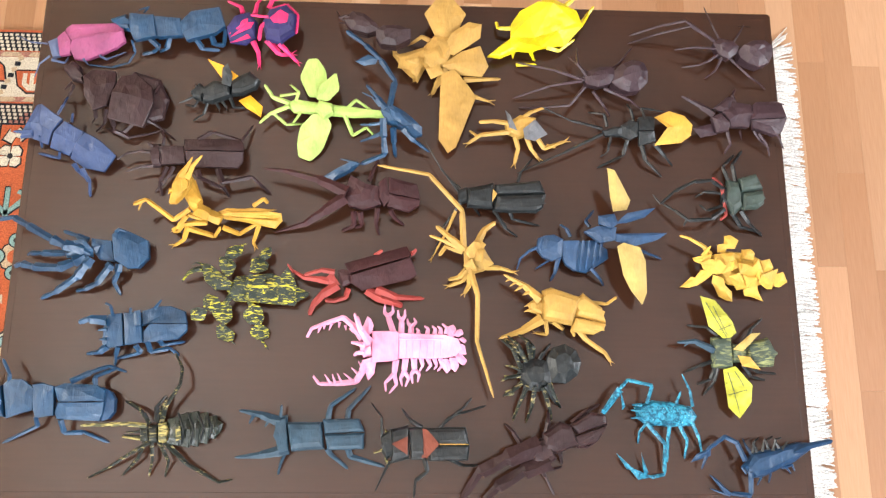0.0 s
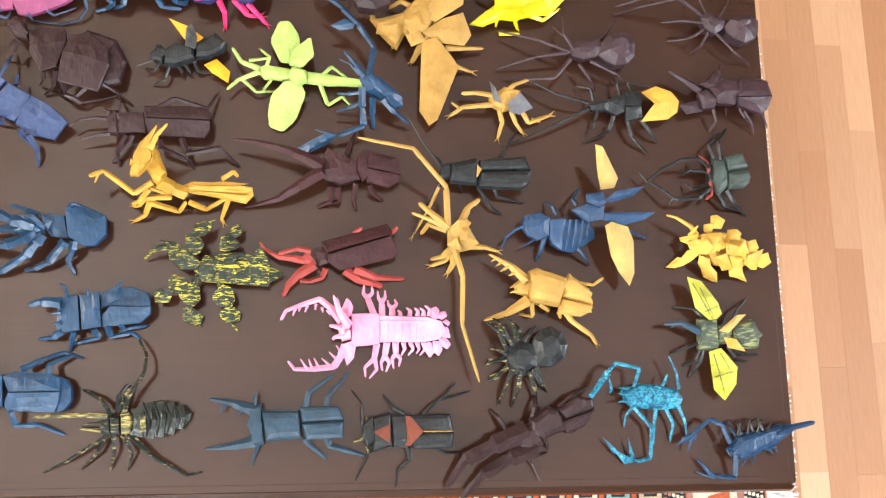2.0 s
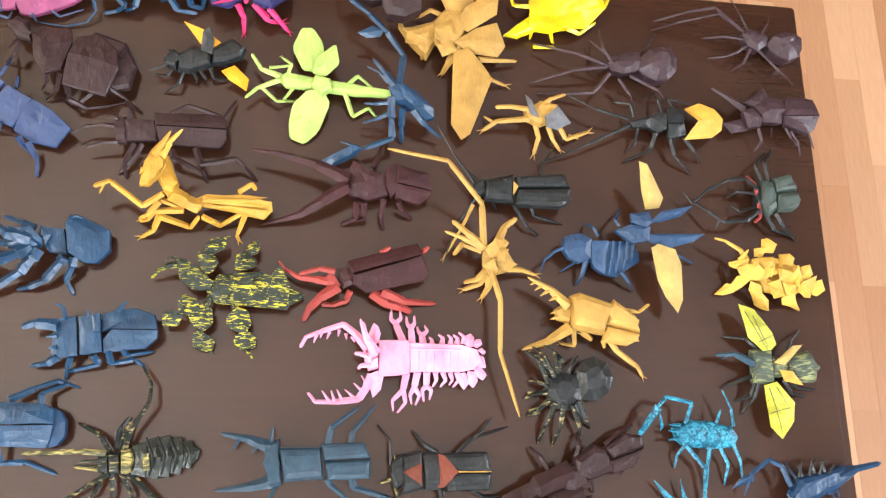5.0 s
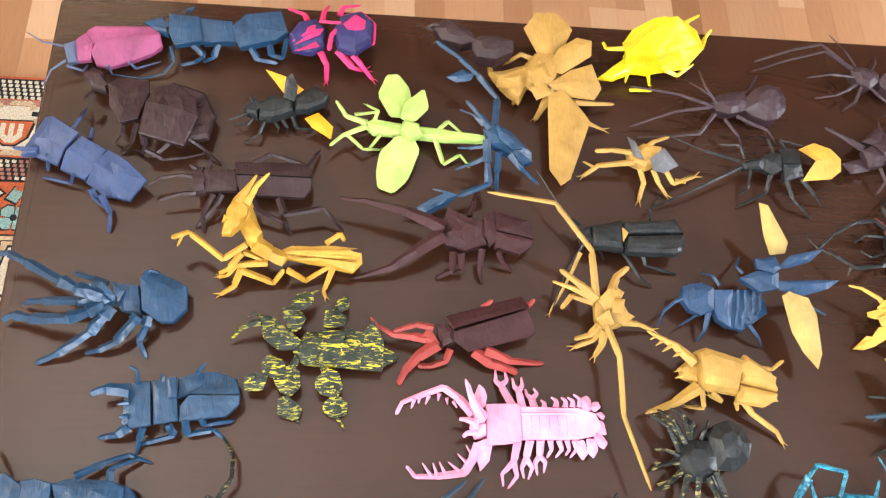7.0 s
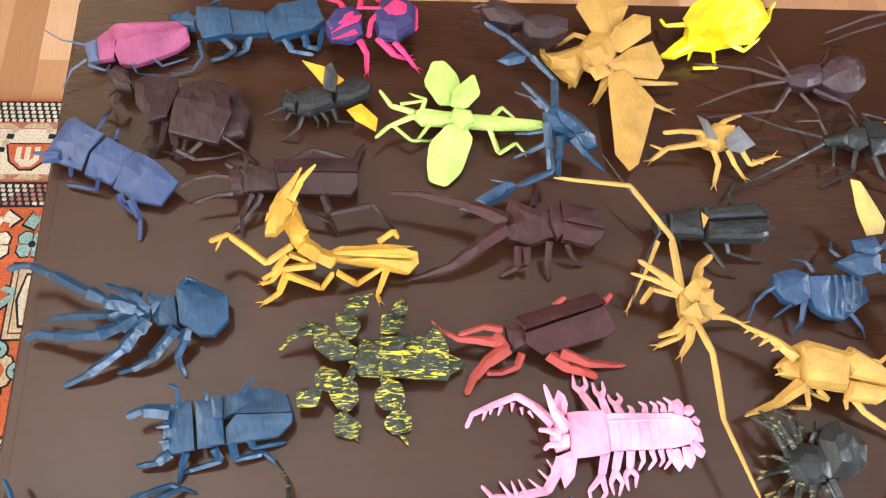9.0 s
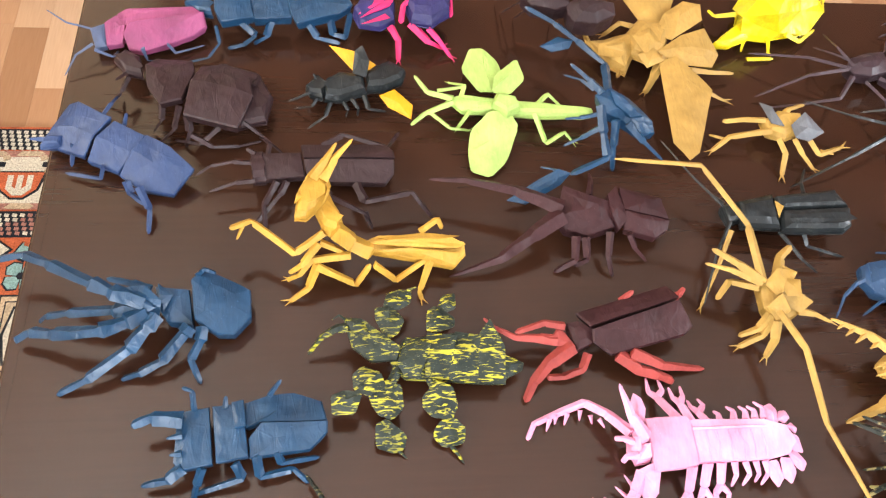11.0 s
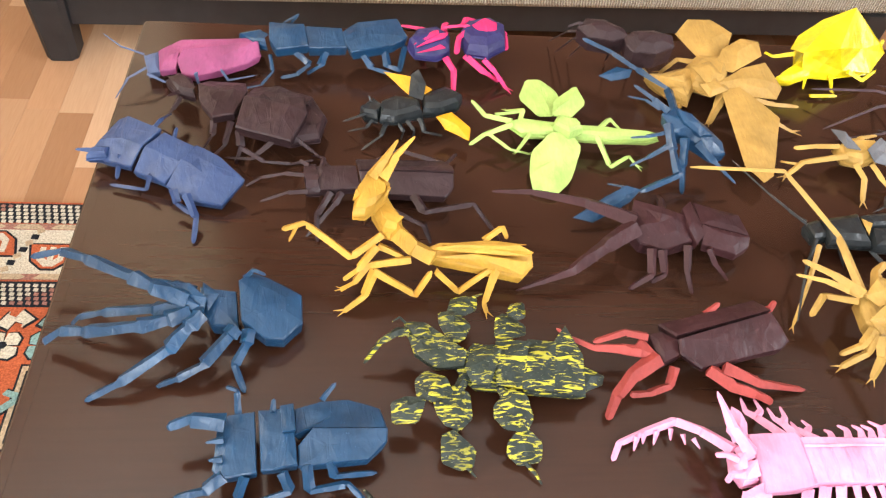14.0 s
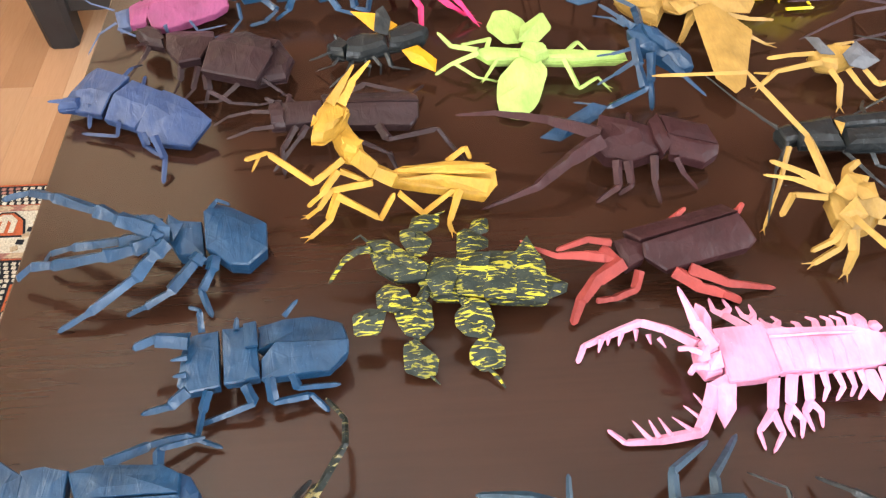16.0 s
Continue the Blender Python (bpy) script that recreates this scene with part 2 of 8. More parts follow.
# ---- mesh helpers ----
def linked(name, bm, material, parent=None, label="", smooth=False):
    me = bpy.data.meshes.new(name)
    bm.normal_update()
    bm.to_mesh(me)
    bm.free()
    me.materials.append(material)
    if smooth:
        for p in me.polygons:
            p.use_smooth = True
    ob = new(name, me)
    if parent:
        ob.parent = parent
    if label:
        ob["label"] = label
    return ob


part = linked


def box_into(bm, x0, x1, y0, y1, z0, z1, bevel=0.0):
    r = bmesh.ops.create_cube(bm, size=1.0)
    for v in r["verts"]:
        v.co = Vector(((x0 + x1) / 2 + v.co.x * (x1 - x0), (y0 + y1) / 2 + v.co.y * (y1 - y0), (z0 + z1) / 2 + v.co.z * (z1 - z0)))
    if bevel:
        edges = {e for v in r["verts"] for e in v.link_edges}
        bmesh.ops.bevel(bm, geom=list(edges), offset=bevel, segments=2, affect="EDGES", clamp_overlap=True)


def box(name, dims, material, parent=None, bevel=0.0, label=""):
    bm = bmesh.new()
    box_into(bm, *dims, bevel)
    return linked(name, bm, material, parent, label)


def empty(name, x, y, z):
    ob = new(name)
    ob.location, ob.empty_display_size = (x, y, z), 0.02
    return ob


def ringed(bm, rings, cap_low=True, cap_high=True):
    """Faces between rings of equally many points, with end caps."""
    vs = [[bm.verts.new(p) for p in r] for r in rings]
    for a, b in zip(vs, vs[1:]):
        for i in range(len(a)):
            j = (i + 1) % len(a)
            bm.faces.new((a[i], a[j], b[j], b[i]))
    if cap_low:
        bm.faces.new(vs[0][::-1])
    if cap_high:
        bm.faces.new(vs[-1])
    return vs


# ---- the room ----
TOP = 0.45
X0, X1, Y0, Y1, HIGH = -1.75, 2.40, -2.6, 1.80, 2.9
tagged(box("ceiling", (X0 - 0.1, X1 + 0.1, Y0 - 0.1, Y1 + 0.1, HIGH, HIGH + 0.1), CEILING), "plain white painted ceiling", "ceiling", kind="structure")

# Unseen wall, left pale so the table's left side mirrors it brightly.
tagged(box("wall_north", (X0 - 0.1, X1 + 0.1, Y1, Y1 + 0.1, 0, HIGH), REFLECTED_BEIGE), "unseen beige wall behind the sofa, pale to reflect in the table", "wall", kind="structure")
# Added panel out of view: gives the rest of the tabletop a dark reflection.
tagged(box("wall_panel", (-0.85, X1, Y1 - 0.03, Y1 - 0.003, 0, HIGH - 0.004), REFLECTED_BROWN, None, 0.004), "unseen brown panel added to reflect dark in the table", "wall panel", kind="structure")


def window_wall(name, along_x, c0, c1, a0, a1, b0, b1, z0, z1, paint=WALL, label="unseen off-white wall with an added wide window opening"):
    """A wall from a0 to a1 with a window opening from b0 to b1; c0 and c1 are its two faces."""
    def dims(p, q, low, high):
        return (p, q, c0, c1, low, high) if along_x else (c0, c1, p, q, low, high)
    bm = bmesh.new()
    for p, q, low, high in ((a0, b0, 0, HIGH), (b1, a1, 0, HIGH), (b0, b1, 0, z0), (b0, b1, z1, HIGH)):
        box_into(bm, *dims(p, q, low, high))
    tagged(linked(name, bm, paint), label, "wall", kind="structure")
    c, m, h = (c0 + c1) / 2, (b0 + b1) / 2, (b1 - b0) / 2
    # None of these windows is in view; each is assumed where a lamp stands.
    w = tagged(empty("window_1", *((m, c, z0) if along_x else (c, m, z0))), "unseen white framed window assumed in the wall", "window", kind="structure")
    for nm, p, q, t, low, high in (("window_frame", -h, -h + 0.06, 0.03, 0.03, z1 - z0), ("window_frame", h - 0.06, h, 0.03, 0.03, z1 - z0),
                                   ("window_frame", -0.03, 0.03, 0.03, 0.03, z1 - z0), ("window_sill", -h, h, 0.1, 0, 0.03)):
        box(nm, (p, q, -t, t, low, high) if along_x else (-t, t, p, q, low, high), WINDOW_PAINT, w, 0.004)


# Unseen side walls: pale west for the table's sheen, dark east.
window_wall("wall_west", False, X0 - 0.1, X0, Y0, Y1, -0.6, 0.9, 1.2, 2.3, REFLECTED_BEIGE, "unseen beige wall, pale to reflect in the table, with window opening")
window_wall("wall_east", False, X1, X1 + 0.1, Y0, Y1, -0.9, 0.3, 1.2, 2.3, REFLECTED_BROWN, "unseen brown wall, dark to reflect in the table, with window opening")
# The south opening is made up to go with the added lamp there.
window_wall("wall_south", True, Y0 - 0.1, Y0, X0, X1, -1.3, 0.1, 1.3, 2.4)


# ---- coffee table ----
def rounded_rect(x0, x1, y0, y1, r, z, seg=5):
    pts = []
    for cx, cy, a0 in ((x1 - r, y1 - r, 0), (x0 + r, y1 - r, 90), (x0 + r, y0 + r, 180), (x1 - r, y0 + r, 270)):
        for i in range(seg + 1):
            a = radians(a0 + 90 * i / seg)
            pts.append((cx + r * math.cos(a), cy + r * math.sin(a), z))
    return pts


def coffee_table():
    t = tagged(empty("coffee_table", 0, 0.0235, 0), "dark brown polished wooden coffee table crowded with paper insects", "table")
    hx, hy = 0.501, 0.3300
    bm = bmesh.new()
    prof = [(0.05, 0.412), (0.0, 0.414), (-0.009, 0.418), (-0.011, 0.424), (-0.008, 0.431), (0.001, 0.434), (0.001, 0.437), (0.0, 0.442), (0.0005, 0.4485), (0.002, 0.4497), (0.0095, 0.4497), (0.0098, 0.45)]
    ringed(bm, [rounded_rect(-hx + i, hx - i, -hy + i, hy - i, max(0.003, 0.005 - i * 0.3), z) for i, z in prof])
    part("tabletop", bm, TABLE_WOOD, t)
    for x0, x1, y0, y1 in ((-0.44, 0.44, 0.262, 0.282), (-0.44, 0.44, -0.282, -0.262), (-0.455, -0.435, -0.26, 0.26), (0.435, 0.455, -0.26, 0.26)):
        box("apron", (x0, x1, y0, y1, 0.34, 0.4135), TABLE_WOOD, t, 0.003)
    for sx in (-1, 1):
        for sy in (-1, 1):
            bm = bmesh.new()
            rings = []
            for z, h in ((0.009, 0.018), (0.06, 0.022), (0.30, 0.028), (0.33, 0.03), (0.4135, 0.03)):
                rings.append([(sx * 0.455 + a * h, sy * 0.283 + b * h, z) for a, b in ((-1, -1), (1, -1), (1, 1), (-1, 1))])
            ringed(bm, rings)
            part("leg", bm, TABLE_WOOD, t)


coffee_table()


# ---- sofa ----
def sofa():
    s = tagged(empty("sofa", SOFA_X, SOFA_Y, 0), "beige ribbed cloth sofa on a black wooden frame", "sofa")
    s.rotation_euler.z = radians(2.3)
    w, f = SOFA_W, 0.0
    box("frame", (-w + 0.02, w - 0.02, f + 0.018, f + 0.06, 0.064, 0.124), SOFA_WOOD, s, 0.003)
    box("frame", (-w + 0.02, w - 0.02, f + 0.70, f + 0.75, 0.064, 0.124), SOFA_WOOD, s, 0.003)
    for sx in (-1, 1):
        for y in (f, f + 0.66):
            bm = bmesh.new()
            rings = []
            for z, k in ((0.0, -0.002), (0.003, 0.0), (0.1245, 0.005)):
                a, b, c = sx * w - 0.027 - k, sx * w + 0.027 + k, 0.009
                rings.append([(a + c, y - k, z), (b - c, y - k, z), (b, y - k + c, z), (b, y + 0.05 + k, z), (a, y + 0.05 + k, z), (a, y - k + c, z)])
            ringed(bm, rings)
            part("leg", bm, SOFA_WOOD, s)
    box("seat", (-w - 0.03, w + 0.03, f - 0.006, f + 0.8, 0.126, 0.33), SOFA_CLOTH, s, 0.012)
    for i in range(2):
        box("cushion", (-w + 0.17 + i * (w - 0.17), -w + 0.17 + (i + 1) * (w - 0.17) - 0.006, f - 0.025, f + 0.58, 0.332, 0.47), SOFA_CLOTH, s, 0.035)
    box("backrest", (-w + 0.16, w - 0.16, f + 0.59, f + 0.8, 0.332, 0.85), SOFA_CLOTH, s, 0.05)
    for sx in (-1, 1):
        box("armrest", (sx * (w - 0.065) - 0.09, sx * (w - 0.065) + 0.09, f - 0.028, f + 0.79, 0.332, 0.6), SOFA_CLOTH, s, 0.04)


SOFA_X, SOFA_W, SOFA_Y = -0.075, 0.752, 0.914
sofa()


# ---- folded paper insects ----
CM = 0.01
fold = random.Random(7)


HEADING = {}


def bug(name, label, category, x, y, heading):
    """An insect's base on the table; heading is the way its body lies, in degrees."""
    ob = tagged(empty(name, x, y, TOP + 0.0006), label, category, group="origami insects on the table")
    HEADING[ob.name] = heading
    return ob


def pt(p, base=0.0):
    return Vector((p[0] * CM, p[1] * CM, (p[2] if len(p) > 2 else base) * CM))


def crumple(bm, cuts, amount):
    """Keeps the folds crisp and dents the paper between them."""
    bmesh.ops.recalc_face_normals(bm, faces=bm.faces[:])
    for e in bm.edges:
        e.smooth = len(e.link_faces) == 2 and e.calc_face_angle(0) < 0.2
    bmesh.ops.subdivide_edges(bm, edges=bm.edges[:], cuts=cuts, use_grid_fill=True)
    off = Vector((fold.uniform(0, 50), fold.uniform(0, 50), fold.uniform(0, 50)))
    for v in bm.verts:
        v.co += noise.noise_vector(v.co * 75 + off) * amount + noise.noise_vector(v.co * 210 + off) * amount * 0.55
        v.co.z = max(v.co.z, 0.0001)


def shell(parent, name, material, rim, top, outline):
    """A folded paper body part: a faceted cap over a rim, tucked in below."""
    bm = bmesh.new()
    pts = [Vector((x * CM, y * CM, 0)) for x, y in outline]
    if sum(a.x * b.y - b.x * a.y for a, b in zip(pts, pts[1:] + pts[:1])) < 0:
        pts.reverse()
    n = len(pts)
    mid = sum(pts, Vector()) / n
    # the long axis carries the crease of the back
    lie = radians(HEADING[parent.name])
    axis = Vector((math.cos(lie), math.sin(lie), 0))
    half = max(abs((p - mid).dot(axis)) for p in pts)
    side = Vector((-axis.y, axis.x, 0))

    def ring(k, z, wob):
        out = []
        for p in pts:
            d = p - mid
            q = mid + axis * d.dot(axis) * (1 - (1 - k) * 0.45) + side * d.dot(side) * k
            out.append((q.x + fold.uniform(-wob, wob), q.y + fold.uniform(-wob, wob), z + fold.uniform(-wob, wob)))
        return out

    h = (top - rim) * CM
    wide = max(abs((p - mid).dot(side)) for p in pts)
    if top - rim < 1.7 and h > wide * 0.5:
        h = wide * 0.5
        top = rim + h / CM
    low = max(0.06 * CM, rim * CM - max(0.7 * CM, h * 0.5))
    domed = top - rim > 1.7
    w = 0.0004
    skirt = min(0.4 * CM, (rim * CM - low) * 0.5)
    prof = [ring(0.72, low, w), ring(0.965, rim * CM - skirt, 0.0003), ring(1.0, rim * CM, 0.0002), ring(0.975, rim * CM + 0.22 * h, 0.0003)]
    if not domed:
        prof += [ring(0.84, rim * CM + 0.66 * h, 0.0003), ring(0.5, rim * CM + 0.93 * h, 0.0004)]
    vs = ringed(bm, prof, True, False)
    reach = 0.16 if domed else 0.8
    a = bm.verts.new(mid - axis * half * reach + Vector((0, 0, top * CM)))
    b = bm.verts.new(mid + axis * half * reach + Vector((0, 0, top * CM - 0.0006)))
    up = vs[-1]
    for i in range(n):
        j = (i + 1) % n
        pi, pj = (up[i].co - mid).dot(axis) >= 0, (up[j].co - mid).dot(axis) >= 0
        ti, tj = (b if pi else a), (b if pj else a)
        bm.faces.new((up[i], up[j], tj))
        if ti is not tj:
            bm.faces.new((up[i], tj, ti))
    # a second paper layer showing under the rim
    lay = max(low + 0.001, rim * CM - 0.0026)
    ringed(bm, [ring(1.035, lay, 0.0005), ring(1.035, lay + 0.0007, 0.0005)])
    crumple(bm, 3, 0.0007)
    return part(name, bm, material, parent, smooth=True)


def sheet(parent, name, material, bow, outline):
    """A thin folded wing or plate: creased along its length, slightly bowed."""
    bm = bmesh.new()
    pts = [pt(p) for p in outline]
    if sum(a.x * b.y - b.x * a.y for a, b in zip(pts, pts[1:] + pts[:1])) < 0:
        pts.reverse()
    if name in ("leg_lobe", "petal") or material is LIME:
        pts = [q for a, b in zip(pts, pts[1:] + pts[:1]) for q in (a.lerp(b, 0.12), a.lerp(b, 0.88))]
    n = len(pts)
    mid = sum(pts, Vector()) / n
    far = max(pts, key=lambda p: (p - mid).length) - mid
    lift = Vector((0, 0, bow * CM))
    thick = Vector((0, 0, -0.0007))
    rim, low = [bm.verts.new(p) for p in pts], [bm.verts.new(p + thick) for p in pts]
    inner = [bm.verts.new(mid.lerp(p, 0.55) + lift * fold.uniform(0.35, 0.9)) for p in pts]
    c = bm.verts.new(mid + far * 0.05 + lift)
    cl = bm.verts.new(mid + far * 0.05 + lift + thick)
    for i in range(n):
        j = (i + 1) % n
        bm.faces.new((rim[i], rim[j], inner[j], inner[i]))
        bm.faces.new((inner[i], inner[j], c))
        bm.faces.new((low[j], low[i], cl))
        bm.faces.new((rim[j], rim[i], low[i], low[j]))
    for v in bm.verts:
        v.co.z = max(v.co.z, 0.0001)
    crumple(bm, 2, 0.0004)
    return part(name, bm, material, parent, smooth=True)


def plate(parent, name, material, drop, ridge, outline):
    """A folded cover: a flat top with a low ridge and its sides turned down."""
    bm = bmesh.new()
    pts = [pt(p) for p in outline]
    if sum(a.x * b.y - b.x * a.y for a, b in zip(pts, pts[1:] + pts[:1])) < 0:
        pts.reverse()
    mid = sum(pts, Vector()) / len(pts)
    fall, soft = Vector((0, 0, -drop * CM)), Vector((0, 0, -0.0012))
    low = [mid.lerp(p, 0.93) + fall for p in pts]
    for v in low:
        v.z = max(v.z, 0.001)
    vs = ringed(bm, [low, [p + soft for p in pts], [mid.lerp(p, 0.965) for p in pts]], True, False)
    lift = Vector((0, 0, ridge * CM))
    n = len(pts)
    inner = [bm.verts.new(mid.lerp(p, 0.5) + lift * fold.uniform(0.7, 0.95)) for p in pts]
    c = bm.verts.new(mid + lift)
    for i in range(n):
        j = (i + 1) % n
        bm.faces.new((vs[-1][i], vs[-1][j], inner[j], inner[i]))
        bm.faces.new((inner[i], inner[j], c))
    crumple(bm, 2, 0.0005)
    return part(name, bm, material, parent, smooth=True)


LAST_LIMB = {}


def limb(parent, name, material, w0, w1, joints):
    """A folded paper limb: a narrow ridged strip, nicked at its joints, running to a point."""
    bm = bmesh.new()
    p = [pt(j) for j in joints]
    total = sum((b - a).length for a, b in zip(p, p[1:])) or 0.001
    stations, run = [], 0.0
    for i, (a, b) in enumerate(zip(p, p[1:])):
        seg = (b - a).length
        d = (b - a).normalized()
        cuts = (0.0, 0.5, 0.9) if i + 1 < len(p) - 1 else (0.0, 0.5, 0.88, 1.0)
        for k in cuts:
            jointed = material in (TEAL, PERIWINKLE, PLUM, BLACK)
            nick = (0.76 if jointed else 0.92) if (k == 0.0 and i) else (1.18 if jointed else 1.05) if k == 0.9 else 1.0
            if i + 2 == len(p) and k == 1.0:
                nick = 0.35
            stations.append((a.lerp(b, k), d, (w0 + (w1 - w0) * (run + seg * k) / total) * nick))
        run += seg
    rings = []
    for q, d, w in stations:
        side = Vector((-d.y, d.x, 0))
        side = side.normalized() if side.length > 0.05 else Vector((1, 0, 0))
        up = side.cross(d)
        up = up if up.z >= 0 else -up
        s, u = side * w * CM * 0.43, up * w * CM * 0.33
        t = fold.uniform(-0.25, 0.25)
        ring = [q - s, q - u * 0.55 + s * t, q + s, q + s * t + u]
        for v in ring:
            v.z = max(v.z, 0.0001)
        rings.append(ring)
    ringed(bm, rings)
    if material in (SAFFRON, GOLD, OCHRE, LEMON, CRIMSON, LIME) and name == "leg" and joints[-1][2] < 0.7:
        # forked foot
        tip, d = p[-1], (p[-1] - p[-2]).normalized()
        for turn in (-0.5, 0.45):
            c, sn = math.cos(turn), math.sin(turn)
            e = Vector((d.x * c - d.y * sn, d.x * sn + d.y * c, 0)) * w0 * CM * fold.uniform(0.7, 1.1)
            base = tip - d * w0 * CM * 0.3
            sd = Vector((-e.y, e.x, 0)) * 0.16
            z = Vector((0, 0, 0.0008))
            ringed(bm, [[base - sd, base + sd, base + z * 1.2], [tip + e - sd * 0.2, tip + e + sd * 0.2, tip + e + z * 0.4]])
        for v in bm.verts:
            v.co.z = max(v.co.z, 0.0001)
    crumple(bm, 1, 0.00022)
    if name in ("claw", "tooth", "foot"):
        return part(name, bm, material, LAST_LIMB.get(parent.name, parent), smooth=True)
    made = part(name, bm, material, parent, smooth=True)
    if name in ("leg", "foreleg", "arm", "mandible", "raptorial_leg", "leg_stalk", "horn"):
        LAST_LIMB[parent.name] = made
    return made


b = bug("origami_cockroach", "mauve pink and slate blue folded paper cockroach by the corner", "origami insect", -0.443, 0.27, 11)
plate(b, "wing", MAUVE, 0.7, 0.25, [(-2, 2.6, 1.3), (-1.2, 3.1, 1.5), (5.5, 3.3, 1.8), (5.9, 1.7, 1.9), (-0.9, 0.5, 1.6), (-2.1, 1.4, 1.5)])
plate(b, "wing", MAUVE, 0.7, 0.2, [(-1, -0.5, 2), (-0.6, 0.5, 2.3), (5.9, 1.9, 2.5), (6.2, 0.8, 1.7), (5, 0, 1.4), (2.5, -1.3, 1.3), (0.6, -2, 1.3), (-0.4, -1.9, 1.4)])
plate(b, "pronotum", MAUVE, 0.7, 0.2, [(-2.9, 1.1, 1.6), (-2, 2.1, 1.6), (-0.9, 0.6, 1.9), (-1, -1.2, 1.5), (-2.4, -1.4, 1.3)])
plate(b, "head", SLATEBLUE, 0.6, 0.2, [(-4.1, 0.6, 1.4), (-2.9, 1.1, 1.5), (-2.4, -1.4, 1.2), (-3.4, -1.6, 1.1)])
limb(b, "antenna", SLATEBLUE, 0.35, 0.12, [(-3.8, -0.1, 2), (-5.5, -0.4, 3), (-6.9, 0, 4)])
limb(b, "antenna", SLATEBLUE, 0.4, 0.15, [(-3.4, -1.7, 1.8), (-4.8, -2.7, 1.4), (-5.8, -4.2, 0.3)])
limb(b, "leg", SLATEBLUE, 0.5, 0.25, [(-3.3, -2.1, 1.5), (-1.9, -2.1, 0.6), (-1.7, -1, 0.2)])
limb(b, "leg", SLATEBLUE, 0.5, 0.2, [(0.8, -1.9, 1.6), (1, -2.1, 0.2)])
limb(b, "leg", SLATEBLUE, 0.45, 0.2, [(2.9, -1.4, 1.6), (3.4, -1.4, 0.5), (5.8, -0.1, 0.2)])

b = bug("origami_beetle", "teal blue folded paper beetle with boxy segments and bent legs", "origami beetle", -0.334, 0.299, 1)
plate(b, "thorax", TEAL, 1, 0.15, [(-4.2, 1.3, 3), (-1, 1.1, 3.1), (-0.4, -1.9, 2.9), (-3.3, -2.5, 2.8), (-4, -1.2, 2.9)])
plate(b, "thorax", TEAL, 1, 0.1, [(-1.1, 1, 2.9), (2.5, 0.7, 3), (3, -1.6, 2.6), (-0.5, -1.9, 2.6)])
plate(b, "abdomen", TEAL, 1, 0.15, [(2.5, 0.2, 3), (3.8, 1.8, 3), (7.6, 2.4, 3.2), (8.5, -0.3, 3.1), (7.2, -1.2, 2.8), (3.4, -2.3, 2.6), (2.9, -1.4, 2.9)])
shell(b, "head", TEAL, 1.6, 2.2, [(-7, 0.9), (-5, 1.8), (-4.3, -0.7), (-5.5, -0.4)])
limb(b, "leg", TEAL, 0.9, 0.6, [(-1.7, -1.7, 2), (-0.3, -2.9, 1.5), (-1.5, -3, 0.4), (-3, -3.3, 0.2)])
limb(b, "leg", TEAL, 0.9, 0.6, [(1.1, -1.3, 2), (0.6, -3, 1.4), (-0.6, -2.9, 0.4)])
limb(b, "leg", TEAL, 0.9, 0.6, [(4.3, -1.5, 2), (5.3, -2.8, 1.2), (7.3, -2.4, 0.2)])
limb(b, "leg", TEAL, 0.9, 0.6, [(6.4, -1.1, 2), (6.7, -1.9, 0.8), (7.8, -1.7, 0.3), (8.3, -0.2, 2)])
limb(b, "leg", TEAL, 0.5, 0.3, [(-2.6, 1.9, 2), (-1.5, 1.9, 3.5), (-3.4, 2.2, 2)])
limb(b, "antenna", TEAL, 0.4, 0.2, [(-3.9, -2.1, 1.8), (-3.6, -3.5, 1), (-4.6, -4.7, 0.4), (-6.8, -5.3, 0.2), (-9.9, -5, 0.2)])

b = bug("origami_beetle", "navy folded paper beetle with crimson legs and pink striped wing cases", "origami beetle", -0.203, 0.299, 11)
shell(b, "thorax", NAVY, 2.2, 3.2, [(-4.6, -0.4), (-3.6, 1.6), (-1.8, 2.2), (-0.6, 0.7), (-0.7, -1.4), (-2.1, -2.4), (-4, -2.2)])
sheet(b, "stripe", CRIMSON, 0.05, [(-4.1, -1.5, 3.05), (-2.6, 0.6, 3.12), (-1.7, 0.8, 3.18), (-1.7, 0, 3.25)])
sheet(b, "stripe", CRIMSON, 0.05, [(-3.9, -2, 3.15), (-1.6, 0.2, 3.2), (-0.8, 0.3, 3.25), (-1.2, -0.6, 3.3)])
sheet(b, "stripe", CRIMSON, 0.05, [(-3.8, -2.7, 3.05), (-1.6, -1.4, 3.1), (-1.2, -2, 3.15), (-2.2, -2.4, 3.2)])
shell(b, "abdomen", NAVY, 2.6, 4.0, [(0.2, 0.2), (1, 2.4), (3.2, 3.1), (4.6, 1.7), (4.5, -0.9), (2.7, -2.3), (0.8, -2)])
sheet(b, "patch", CRIMSON, 0.1, [(1.3, 0.5, 4.05), (2.6, 1.8, 3.99), (3.7, 1.2, 3.92), (3.6, 0.1, 3.86), (2.2, -0.5, 3.8)])
limb(b, "rim", CRIMSON, 0.6, 0.5, [(1, 2.5, 2.5), (3.2, 3.3, 2.5), (4.7, 1.8, 2.5), (4.6, -0.9, 2.4)])
limb(b, "band", CRIMSON, 0.5, 0.5, [(-1.3, 1.4, 3), (0.2, 0.9, 3.6), (1.5, 0.8, 3.7)])
